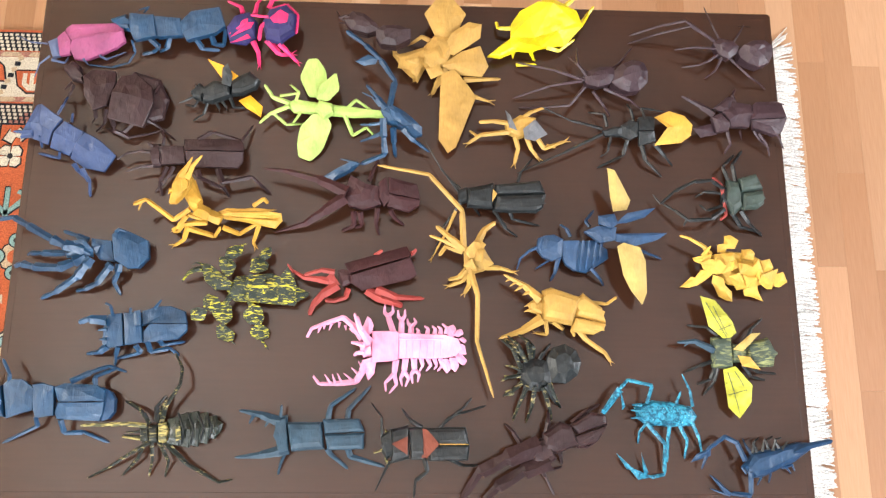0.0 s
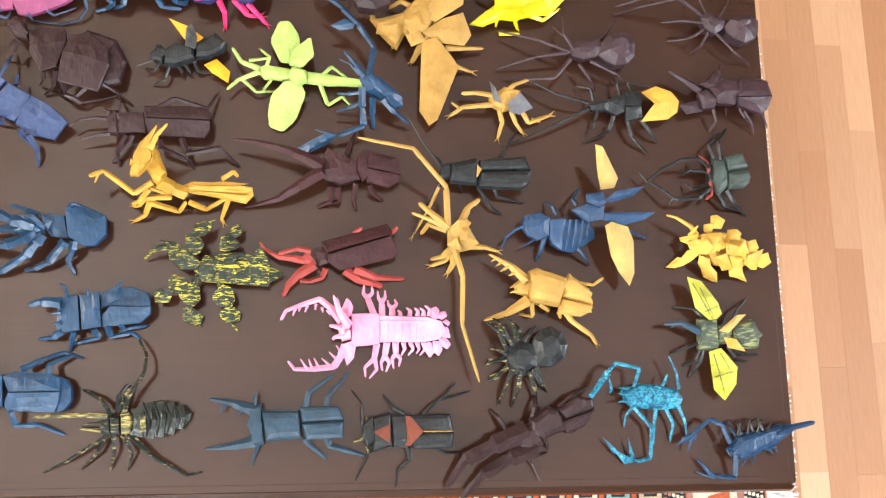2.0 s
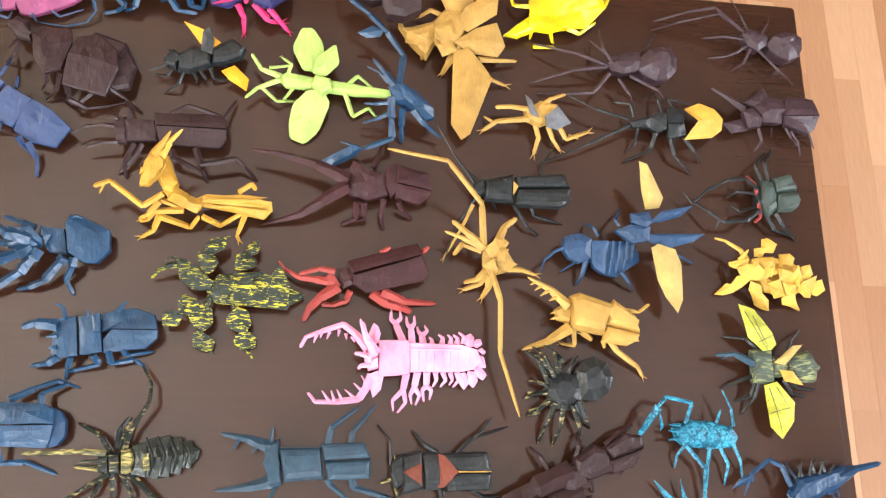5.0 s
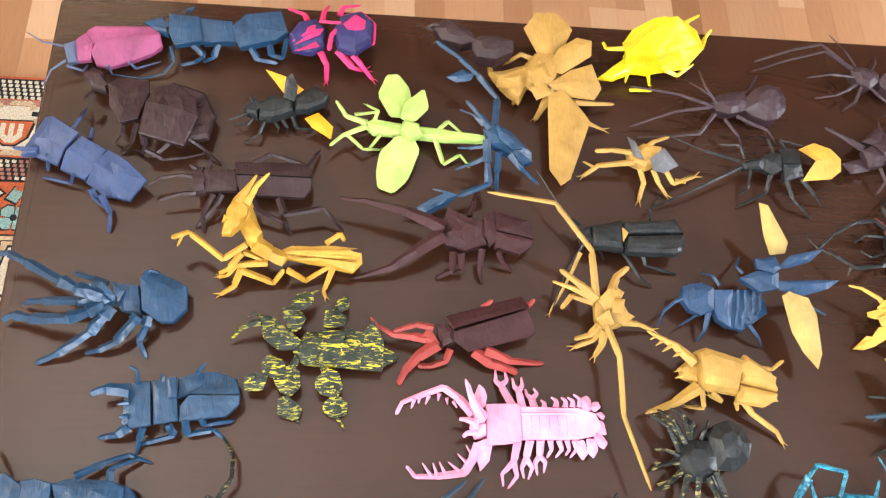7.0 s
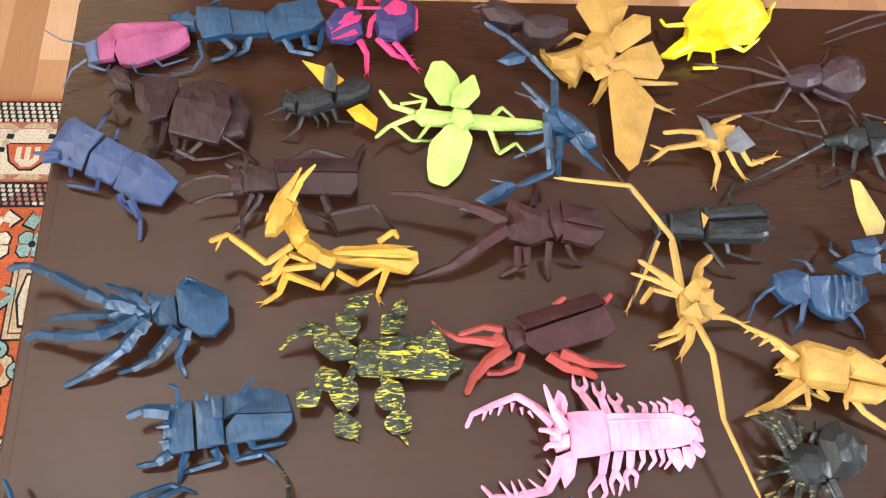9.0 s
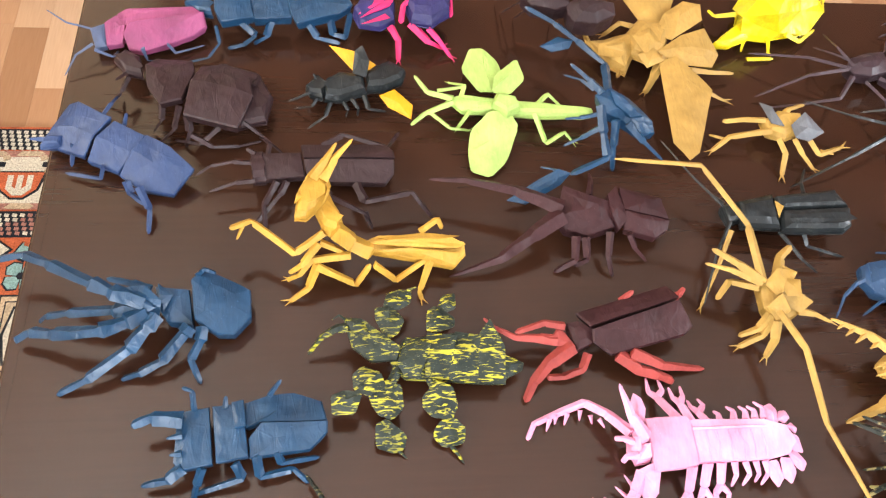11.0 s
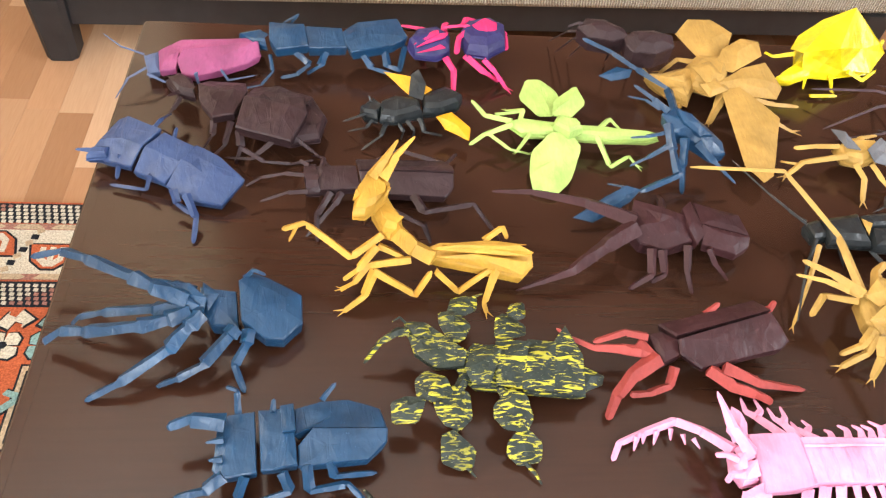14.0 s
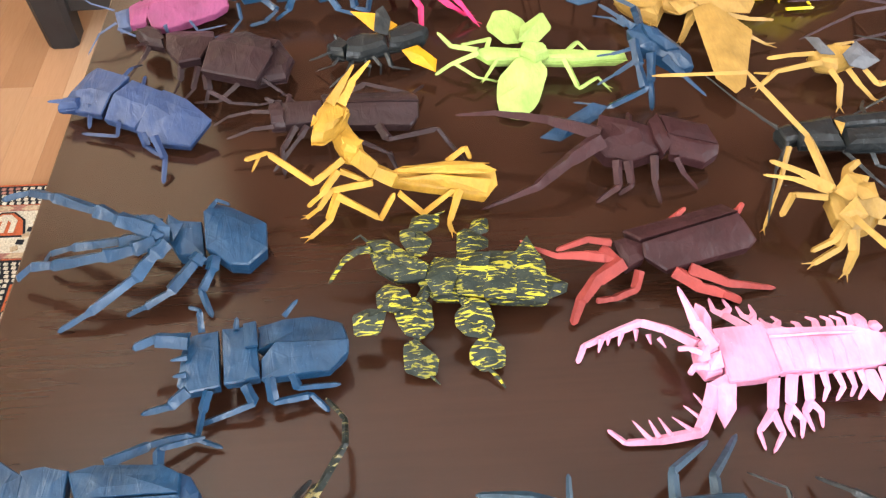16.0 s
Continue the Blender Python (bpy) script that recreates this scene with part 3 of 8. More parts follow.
limb(b, "band", CRIMSON, 0.7, 0.6, [(1.2, 0.6, 3.7), (0.1, -0.5, 3.3), (-0.2, -2.1, 2.6)])
limb(b, "leg", CRIMSON, 0.9, 0.5, [(-1.1, -1.9, 2), (-0.4, -3.3, 1.6), (-0.4, -4.6, 0.2)])
limb(b, "leg", CRIMSON, 1.2, 0.6, [(0.8, -1.7, 2.2), (2.5, -3.5, 1.6), (3.9, -2.8, 0.2)])
limb(b, "leg", CRIMSON, 0.9, 0.5, [(2.4, -2.2, 2.2), (3.4, -3, 1.5), (4.7, -3.9, 0.1)])
limb(b, "leg", CRIMSON, 0.8, 0.4, [(-2.7, 2.2, 2), (-3.1, 3.4, 1.5), (-5.1, 4.5, 1)])
limb(b, "leg", CRIMSON, 0.8, 0.4, [(-1.1, 2.1, 2), (-0.9, 3.8, 1.8), (-0.4, 5.2, 1)])
limb(b, "leg", CRIMSON, 0.8, 0.4, [(0.8, 2.8, 2.4), (1.2, 4, 2.4), (3.1, 5.5, 1)])

b = bug("origami_rhinoceros_beetle", "small dark plum folded paper beetle with thin crooked legs", "origami beetle", -0.054, 0.3, -20)
plate(b, "thorax", PLUM, 1.6, 0.4, [(-3.8, 0.2, 4.5), (-2.8, 1.4, 4.6), (-1.2, 1, 4.8), (0.4, -0.3, 4.8), (1, -1.2, 4.5), (-0.7, -1.6, 4.3), (-2.9, -1.1, 4.3)])
plate(b, "abdomen", PLUM, 1.8, 0.5, [(0.4, -1.1, 4.5), (1.3, -0.6, 4.8), (3.2, -0.6, 4.9), (5, -1, 4.7), (5, -2.2, 4.4), (3.1, -3.2, 4.2), (1, -3, 4.2), (0.4, -2.2, 4.3)])
limb(b, "horn", PLUM, 0.8, 0.3, [(-2.5, 0.4, 4.4), (-3.7, 0.7, 4.5), (-4.6, 0.5, 4.2)])
limb(b, "leg", PLUM, 0.5, 0.2, [(-2.9, -0.1, 4.2), (-4.4, 0.9, 3.4), (-5.3, 3.8, 0.2)])
limb(b, "leg", PLUM, 0.5, 0.2, [(-2.6, -0.6, 4.2), (-3.8, 0.4, 3), (-4.9, 2.1, 0.1)])
limb(b, "leg", PLUM, 0.5, 0.2, [(-2, -0.6, 4), (-3.1, -0.3, 2.8), (-3.7, 1.3, 0.1)])
limb(b, "leg", PLUM, 0.5, 0.2, [(1.5, -2.3, 3.9), (1.8, -1.3, 2.2), (2.2, -0.1, 0.1)])
limb(b, "leg", PLUM, 0.5, 0.2, [(-0.4, -0.8, 4), (-0.1, -0.2, 2.4), (0, 1, 0.1)])

b = bug("origami_flying_beetle", "ochre folded paper flying beetle with four spread wings", "origami beetle", 0.015, 0.263, 31)
sheet(b, "wing", OCHRE, 0.3, [(-0.2, 6.1, 2.6), (1.4, 8.1, 3), (3.7, 8, 3.1), (5.4, 6, 3), (4.2, 3.4, 2.6), (3, 1.7, 2.2), (1.6, 2.4, 2.2)])
sheet(b, "wing", OCHRE, 0.5, [(2.1, 0.8, 2.6), (3.5, 3, 3.2), (5.7, 4.6, 3.4), (7.5, 4.4, 3.2), (7.3, 2.5, 3), (3.8, 0, 2.8)])
sheet(b, "wing", OCHRE, 0.5, [(2.1, -1.4, 2.6), (4.7, 0.4, 3), (7.3, 1.4, 3), (8.5, -1.1, 2), (7.6, -2.5, 1.8), (4.2, -2.4, 2)])
sheet(b, "wing", OCHRE, 0.3, [(2.1, -2.5, 2.4), (3.9, -1.9, 2.6), (5.8, -4.1, 2.2), (6.8, -5.5, 2), (4.2, -12.4, 1.4), (3.1, -13.2, 1.4), (1.9, -11.4, 1.6)])
shell(b, "thorax", OCHRE, 1.8, 3.0, [(-0.2, 1.5), (1.2, 3.2), (3.3, 3), (3.9, 1), (3, -1.3), (1.2, -2.1), (-0.2, -1.2)])
sheet(b, "flap", OCHRE, 0.3, [(-0.3, 0, 3.2), (1.8, 1.3, 3), (2.8, -0.6, 2.8), (0.9, -2.5, 2.8)])
sheet(b, "flap", OCHRE, 0.3, [(0, -1.9, 2.8), (1.7, -1.3, 3), (2.6, -2.5, 2.6), (0.8, -3.3, 2.4)])
shell(b, "head", OCHRE, 1.4, 2.4, [(-4.2, 0.5), (-2.3, 0.9), (0.1, 1.8), (0.2, -0.9), (-1, -3.2), (-2, -2.4), (-2.9, -1.5)])
sheet(b, "flap", OCHRE, 0.3, [(-2.8, -0.6, 2.4), (-0.8, -0.1, 2.6), (-0.6, -1.4, 2), (-1.9, -1.8, 1.8)])
limb(b, "rostrum", OCHRE, 1.2, 0.5, [(-2.9, -0.3, 1.8), (-4, 0.4, 1.6), (-4.2, 1.8, 1.6)])
limb(b, "leg", OCHRE, 0.9, 0.5, [(1, 2.3, 2), (-0.5, 3.1, 1.8), (-2, 2.7, 0.4)])
limb(b, "leg", OCHRE, 1.3, 0.6, [(2.7, -1.7, 2.2), (1.5, -3.9, 1.6), (1, -4.5, 0.2)])
limb(b, "leg", OCHRE, 1.0, 0.5, [(5.2, -3.1, 2), (7.6, -2.6, 1.2), (10.2, -2.3, 0.8)])
limb(b, "leg", OCHRE, 0.9, 0.4, [(5.8, -5.1, 1.8), (7.2, -5.2, 1), (8.8, -5.4, 0.3)])
limb(b, "leg", OCHRE, 0.9, 0.4, [(-1.3, -2.6, 1.6), (-1.5, -2.9, 0.6)])

b = bug("origami_shield_bug", "bright lemon yellow folded paper shield bug with a faceted domed back", "origami insect", 0.154, 0.301, 32)
shell(b, "body", LEMON, 1.2, 2.6, [(-2, 0.2), (-1.1, 2.5), (2.2, 4.8), (5.3, 5), (7.4, 2.5), (4.9, -0.8), (0.8, -1.9), (-1.8, -1.8)])
sheet(b, "facet", LEMON, 0.1, [(-2.3, 1.5, 2), (-1.1, 3.1, 2.5), (1, 3.7, 4), (2.7, 2.2, 6.4), (0.4, -1.8, 4.5), (-2.6, -1.3, 3.5)])
sheet(b, "facet", LEMON, 0.1, [(0.4, -1.8, 4.5), (2.7, 2.2, 6.4), (6.6, 1.4, 3), (7.5, 1.4, 2), (5, -1.4, 1.5), (1.7, -1.8, 2)])
sheet(b, "facet", LEMON, 0.1, [(-2.6, -1.3, 3.5), (0.4, -1.8, 4.5), (1.7, -1.8, 2), (0.7, -2.3, 1.2), (-2.3, -2.3, 1.5)])
sheet(b, "facet", LEMON, 0.1, [(2.7, 2.2, 6.4), (6.5, 3.1, 3), (7.5, 1.4, 2), (6.5, 1.2, 3)])
sheet(b, "facet", LEMON, 0.1, [(2.7, 2.2, 6.4), (1, 3.7, 4), (3.1, 5.3, 2.6), (6.5, 3.1, 3)])
shell(b, "head", LEMON, 1.6, 3.0, [(-5.5, -3.2), (-3.6, -1.5), (-1.7, 0.1), (-1.4, -2.2), (-3.8, -3.4)])
limb(b, "leg", LEMON, 0.8, 0.5, [(-2, 0.9, 1.8), (-4, 1.2, 1.2), (-4.2, 2.4, 0.8)])
limb(b, "leg", LEMON, 0.8, 0.4, [(4.8, 4.0, 2.2), (6.2, 5.3, 2), (7.9, 6.6, 1.6)])
limb(b, "leg", LEMON, 0.9, 0.4, [(7.1, 1.4, 2), (8.5, 3.8, 1), (9.3, 4.9, 1.2)])
limb(b, "leg", LEMON, 0.9, 0.4, [(2.4, -1.7, 1.8), (4.3, -1.7, 0.8), (6.6, 0.1, 0.8)])
limb(b, "leg", LEMON, 0.9, 0.5, [(0.3, -2.5, 1.8), (1, -2.9, 0.2)])
limb(b, "leg", LEMON, 0.6, 0.3, [(-2, -2.5, 1.6), (-1.9, -2.8, 0.4)])
limb(b, "foot", LEMON, 0.6, 0.5, [(-1.5, -3.7, 0.3), (1.3, -3.6, 0.3)])

b = bug("origami_spider", "dark plum folded paper spider with long bent legs", "origami spider", 0.445, 0.284, -7)
plate(b, "thorax", AUBERGINE, 1.2, 0.4, [(-3.9, 0.9, 2.4), (-2.9, 1.6, 2.5), (-1.2, 1.2, 2.6), (-0.4, 0.5, 2.5), (-0.7, -0.5, 2.4), (-1.9, -1.4, 2.3), (-3.1, -0.7, 2.2), (-3.6, 0.1, 2.2)])
plate(b, "abdomen", AUBERGINE, 1.8, 0.7, [(-0.5, -0.1, 2.2), (0.1, 0.6, 2.8), (1.6, 1.2, 3), (3.1, 1.3, 2.9), (4.2, 0.8, 2.6), (4.2, -0.6, 2.4), (3.6, -1.8, 2.3), (2.2, -2.4, 2.3), (0.7, -1.8, 2.3), (-0.2, -1, 2.2)])
limb(b, "leg", AUBERGINE, 0.6, 0.3, [(-3.7, 1.1, 2.5), (-8.1, 3.2, 4), (-11.3, 2.9, 3), (-15, 2.4, 1)])
limb(b, "leg", AUBERGINE, 0.5, 0.25, [(-3.6, 0.2, 2.2), (-6.6, 0.1, 2.6), (-9, 0.2, 1.5)])
limb(b, "leg", AUBERGINE, 0.5, 0.25, [(-3.3, -0.6, 2), (-4.6, -1.6, 2), (-5.5, -1.7, 1), (-7.7, -1.7, 0.1)])
limb(b, "leg", AUBERGINE, 0.5, 0.25, [(-2.7, -1, 2), (-3.5, -2.7, 1.4), (-4.6, -3.3, 0.1)])
limb(b, "leg", AUBERGINE, 0.5, 0.3, [(-1.9, -0.8, 2), (1.2, -3.7, 1.6), (2.7, -4.1, 0.8), (3.8, -4.7, 0.1)])
limb(b, "leg", AUBERGINE, 0.4, 0.2, [(-2.7, 1.4, 2), (-3.9, 3.5, 2.4), (-4.1, 7.4, 0.5)])
limb(b, "leg", AUBERGINE, 0.5, 0.25, [(-3.7, 1.5, 2), (-7.1, 3, 3), (-11.6, 2.5, 1.2), (-15.1, 1.6, 0.1)])
limb(b, "leg", AUBERGINE, 0.4, 0.2, [(-1.4, 0.6, 2), (-0.1, 2.6, 2), (1.6, 5, 0.1)])

b = bug("origami_spider", "dark plum folded paper spider with bulbous abdomen and stretched legs", "origami spider", 0.269, 0.236, 11)
plate(b, "thorax", AUBERGINE, 1.2, 0.4, [(-4.4, 0.2, 2.3), (-3.6, 1.2, 2.4), (-1.8, 1.7, 2.6), (-0.3, 1.8, 2.7), (0.2, 0.6, 2.6), (-0.7, -0.7, 2.5), (-2.3, -1.1, 2.4), (-3.8, -0.7, 2.2)])
plate(b, "abdomen", AUBERGINE, 2.0, 0.9, [(-0.5, -0.4, 2.4), (-0.2, 1.1, 2.7), (0.8, 2, 3.1), (2.3, 2.5, 3.3), (3.7, 2.3, 3.2), (4.4, 1.1, 3), (4.3, -0.4, 2.7), (3.3, -1.5, 2.5), (1.8, -1.7, 2.4), (0.5, -1.2, 2.3)])
limb(b, "leg", AUBERGINE, 0.6, 0.3, [(-4.2, -0.2, 2.4), (-8, 1.1, 2.4), (-13.2, 2.7, 1.2)])
limb(b, "leg", AUBERGINE, 0.6, 0.25, [(-4.5, -0.3, 2.4), (-8.6, -1, 2.2), (-13.6, -2.2, 0.4)])
limb(b, "leg", AUBERGINE, 0.6, 0.25, [(-4.1, -1.1, 2.2), (-6.2, -3.7, 2), (-9.7, -3.6, 1), (-12.7, -3.4, 0.2)])
limb(b, "leg", AUBERGINE, 0.6, 0.3, [(-3, -1.7, 2.2), (-1.5, -3.6, 1.8), (-0.3, -4.3, 0.1)])
limb(b, "leg", AUBERGINE, 0.7, 0.3, [(-1.5, -1.2, 2.2), (2.1, -2.7, 1.8), (3.9, -3.2, 0.1)])
limb(b, "leg", AUBERGINE, 0.5, 0.25, [(-3.7, 0.1, 2.4), (-5.1, 1.9, 3), (-4.8, 5.2, 1.5)])
limb(b, "leg", AUBERGINE, 0.5, 0.25, [(-3, 0.3, 2.2), (-4.4, 1.5, 2.2), (-6, 3.9, 1)])
limb(b, "leg", AUBERGINE, 0.5, 0.25, [(-1.7, 0.4, 2.2), (0.6, 2.4, 2), (3.2, 5.9, 0.2)])

b = bug("origami_beetle", "large dark brown plum folded paper beetle with broad wing cases", "origami beetle", -0.398, 0.212, -26)
plate(b, "thorax", PLUM, 0.9, 0.4, [(-2.9, 0.9, 2.8), (-2.2, 2.2, 2.1), (0.9, 2, 2.1), (1.3, 0.2, 2.7), (0.6, -3.2, 3.1), (-1, -4, 3.4), (-2.3, -2, 3.3)])
plate(b, "wing_case", PLUM, 1.1, 0.5, [(1.7, 1.2, 2.3), (3.8, 1.6, 2.3), (6, -0.4, 2.7), (6.4, -2.6, 3), (5.3, -6, 2.8), (0.9, -5, 3.3), (1.2, -1.5, 3.5)])
shell(b, "abdomen", PLUM, 1.4, 2.1, [(3.2, 2.3), (6.6, 1.2), (7.9, -1.6), (7.4, -4.2), (5, -5), (2.4, -2), (1.8, 0.8)])
shell(b, "head", PLUM, 1.6, 2.3, [(-5.9, 2.2), (-4.9, 3.5), (-3.8, 2.7), (-3.2, 0.4), (-4.7, 0.7)])
limb(b, "leg", PLUM, 0.7, 0.3, [(-1.1, -3.3, 2.4), (-1.1, -4.5, 1.8), (-2.1, -4.5, 0.2)])
limb(b, "leg", PLUM, 0.9, 0.4, [(1.1, -4.5, 2.4), (1.2, -5.5, 1.5), (0.7, -6, 0.1)])
limb(b, "leg", PLUM, 0.7, 0.3, [(0.3, -3.4, 2.4), (-0.2, -5, 1.2), (-1.5, -5.7, 0.2)])
limb(b, "leg", PLUM, 0.7, 0.3, [(3.7, -5.3, 2), (2.1, -6.5, 1.2), (-0.3, -5.2, 0.1)])
limb(b, "leg", PLUM, 0.6, 0.3, [(1.5, -6.2, 2), (3.2, -6.8, 1.2), (5.2, -5.9, 0.2), (6.9, -5.3, 0.1)])
limb(b, "leg", PLUM, 0.6, 0.25, [(-4.3, 0, 2), (-4.8, -1.2, 1.6), (-6.2, -1.5, 0.1)])
limb(b, "horn", PLUM, 0.6, 0.3, [(-4.4, 0.1, 2.4), (-5, -1.2, 3)])
limb(b, "leg", PLUM, 0.5, 0.25, [(6.3, -1.1, 2.4), (6.6, 0.2, 2), (5.6, 2.1, 0.1)])
limb(b, "leg", PLUM, 0.5, 0.25, [(5.3, -4.5, 2), (7, -5.3, 1), (8.8, -6.6, 0.1)])

b = bug("origami_wasp", "black folded paper wasp with orange and black wings", "origami insect", -0.252, 0.211, 11)
shell(b, "thorax", BLACK, 1.6, 2.6, [(-2.2, 0.3), (-1, 1.3), (1.2, 1.1), (1.4, -0.9), (-1, -1.9), (-2.2, -1.7)])
shell(b, "abdomen", BLACK, 1.6, 2.6, [(1.4, 1.3), (3.5, 2.7), (5, 1.5), (4.6, 0.3), (2.9, -0.7), (1.4, -0.8)])
shell(b, "head", BLACK, 1.5, 2.2, [(-3.9, -0.4), (-2.9, 1), (-1.9, 0), (-2.4, -1.6), (-3.6, -1.2)])
sheet(b, "wing", ORANGE, 0.2, [(-1.9, 4, 2.4), (0.5, 2.9, 2.8), (2.3, 1.7, 2.4), (0.8, 0.6, 2)])
sheet(b, "wing", BLACK, 0.2, [(0.2, 0.5, 2.6), (0.4, 2.4, 3.4), (1.1, 2.9, 3.6), (1.7, 1.4, 3.2), (1.4, 0.2, 2.4)])
sheet(b, "wing", ORANGE, 0.2, [(2.5, -1.7, 2.2), (3.9, -0.8, 2), (5.5, -2.1, 1.4), (5.3, -3.5, 1.2), (3.3, -2.3, 1.4)])
limb(b, "leg", BLACK, 0.5, 0.25, [(-1.6, -1.4, 1.4), (-2.2, -3.3, 1.2), (-3.8, -3.8, 0.1)])
limb(b, "leg", BLACK, 0.5, 0.25, [(-0.7, -1.5, 1.4), (-0.2, -2.4, 1), (-0.4, -2.4, 0.1)])
limb(b, "leg", BLACK, 0.5, 0.25, [(0.1, -1.4, 1.4), (0.7, -2.2, 1), (0.6, -2.3, 0.1)])
limb(b, "leg", BLACK, 0.6, 0.3, [(1.2, -1, 1.4), (1.6, -2, 0.7), (3.2, -1.8, 0.2)])
limb(b, "antenna", BLACK, 0.4, 0.2, [(-3.4, -1.1, 1.8), (-5.4, -2, 1.6)])
limb(b, "antenna", BLACK, 0.4, 0.2, [(-2.9, 0.1, 2), (-3.2, 0.4, 2.6)])
limb(b, "leg", BLACK, 0.4, 0.2, [(-2.8, -1.3, 1.4), (-3.4, -2.2, 1.2), (-5, -1.5, 0.1)])

b = bug("origami_winged_stick_insect", "lime green folded paper winged stick insect with four leaf wings", "origami insect", -0.108, 0.186, -5)
shell(b, "body", LIME, 1.6, 2.4, [(-5.9, 0.9), (-4.7, 1.4), (-0.8, 0.9), (3.1, 0.5), (7.3, 0), (7.3, -0.8), (3.1, -0.9), (-0.8, -0.6), (-4.7, -0.4)])
sheet(b, "wing", LIME, 0.25, [(-4.3, 4.7, 1.4), (-3.3, 7.3, 1.4), (-2, 7.5, 1.4), (-0.8, 5.5, 1.6), (-0.6, 3.9, 1.8), (-1.6, 1.6, 2), (-2.9, 1.7, 1.8)])
sheet(b, "wing", LIME, 0.4, [(-1.9, 1.2, 2.4), (-1.5, 3, 2.6), (0.7, 4.9, 2.8), (1.2, 2.4, 2.8), (-0.3, 0.9, 2.4)])
sheet(b, "wing", LIME, 0.25, [(-3.9, -2.2, 1.2), (-2.3, -0.8, 2.2), (-0.5, -0.8, 2.2), (0.3, -2.2, 1.8), (-1, -5.4, 0.8), (-2.5, -6.7, 0.4), (-4.1, -6.1, 0.4), (-4.3, -4.3, 0.8)])
shell(b, "thorax", LIME, 2.2, 2.9, [(-1.5, 1.1), (0.2, 0.7), (0.5, -0.7), (-0.8, -1.5), (-2, -0.3)])
limb(b, "antenna", LIME, 0.9, 0.4, [(-5.4, 0.7, 2), (-7.6, 1.6, 1.8), (-8.7, 3.2, 2.2)])
limb(b, "antenna", LIME, 0.8, 0.4, [(-5.4, 0.3, 2), (-7.9, -0.7, 1.6), (-9.2, -2, 1.6)])
limb(b, "leg", LIME, 0.5, 0.35, [(-7.4, -0.6, 1.6), (-5.7, -2, 1.2), (-3.8, -1.4, 0.2)])
limb(b, "leg", LIME, 0.5, 0.35, [(-3.9, -0.5, 1.8), (-5.1, -1.5, 0.3)])
limb(b, "leg", LIME, 0.5, 0.35, [(-4.6, 1.1, 1.8), (-4.2, 2.3, 2), (-5.4, 3.8, 0.6)])
limb(b, "leg", LIME, 0.5, 0.35, [(-6.7, 1.8, 1.8), (-4.2, 2.2, 1.9)])
limb(b, "leg", LIME, 0.6, 0.35, [(2.2, 0.3, 1.8), (3.3, 1.4, 2), (5.4, 0.5, 0.4)])
limb(b, "leg", LIME, 0.7, 0.35, [(1.9, -0.7, 1.8), (2.9, -3, 0.4), (4.7, -1.9, 0.7), (5.5, -2.6, 0.1)])

b = bug("origami_mantis", "teal blue folded paper mantis standing with outstretched bladed arms", "origami insect", -0.01, 0.168, -54)
plate(b, "body", TEAL, 1, 0.5, [(-3.2, 0.8, 4.8), (-1.9, 1.5, 5), (-0.1, 0.8, 4.4), (2.2, -0.8, 3.2), (2.3, -1.8, 2.8), (1.2, -2.1, 2.8), (-0.5, -1.2, 3.4), (-2.5, -0.6, 4.2)])
plate(b, "wing_case", TEAL, 0.4, 0.2, [(-2, 0.8, 5.3), (-0.7, 0.5, 5), (1, -0.9, 4), (-0.1, -1.1, 4), (-1.6, -0.3, 4.8)])
limb(b, "neck", TEAL, 1.1, 0.4, [(-2.5, 0.9, 4.8), (-3.6, 2.3, 5), (-5, 3.9, 5.2)])
limb(b, "horn", TEAL, 0.5, 0.2, [(-3.2, 1.2, 4.8), (-4.2, 2.4, 4.8), (-5.6, 3.1, 4.6)])
limb(b, "arm", TEAL, 0.9, 0.7, [(-2, 1.1, 4.8), (-1.4, 5.1, 4), (-3.4, 8.3, 3.6), (-5.4, 10.1, 4), (-7.9, 11.9, 4.2)])
sheet(b, "blade", TEAL, 0.2, [(-6.7, 8.3, 2.8), (-5, 9.1, 3.2), (-3.7, 8.5, 3.4), (-4, 7.9, 3), (-5.6, 7.8, 2.6)])
limb(b, "arm", TEAL, 1, 0.7, [(-2.8, -0.3, 4.5), (-2.7, -2.6, 3.6), (-2.5, -4.6, 2.8), (-5.7, -5.7, 2)])
sheet(b, "blade", TEAL, 0.25, [(-11.2, -7.5, 0.8), (-8.5, -6.1, 1.8), (-6.8, -5.4, 2.4), (-5.7, -5.7, 2.2), (-6.6, -6.5, 1.6), (-9.6, -7.8, 0.6)])
limb(b, "claw", TEAL, 0.5, 0.2, [(-6, -5.6, 2), (-7.3, -5.3, 2.2), (-8.3, -5.1, 2.2)])
limb(b, "leg", TEAL, 1, 0.5, [(-1.5, -1.4, 4), (-1.4, -2.8, 2), (-1.2, -4, 0.1)])
limb(b, "tail", TEAL, 1.2, 0.3, [(-0.2, -1.2, 3.4), (1.3, -2.5, 2.4), (3.3, -3.5, 1)])
limb(b, "leg", TEAL, 0.6, 0.3, [(-3.1, -0.8, 4), (-4.6, -0.9, 3.6), (-5.8, -0.8, 3.4)])
limb(b, "leg", TEAL, 0.7, 0.3, [(-3, -2, 3.6), (-4.5, -2.3, 2.6), (-5.8, -2.5, 1.8)])

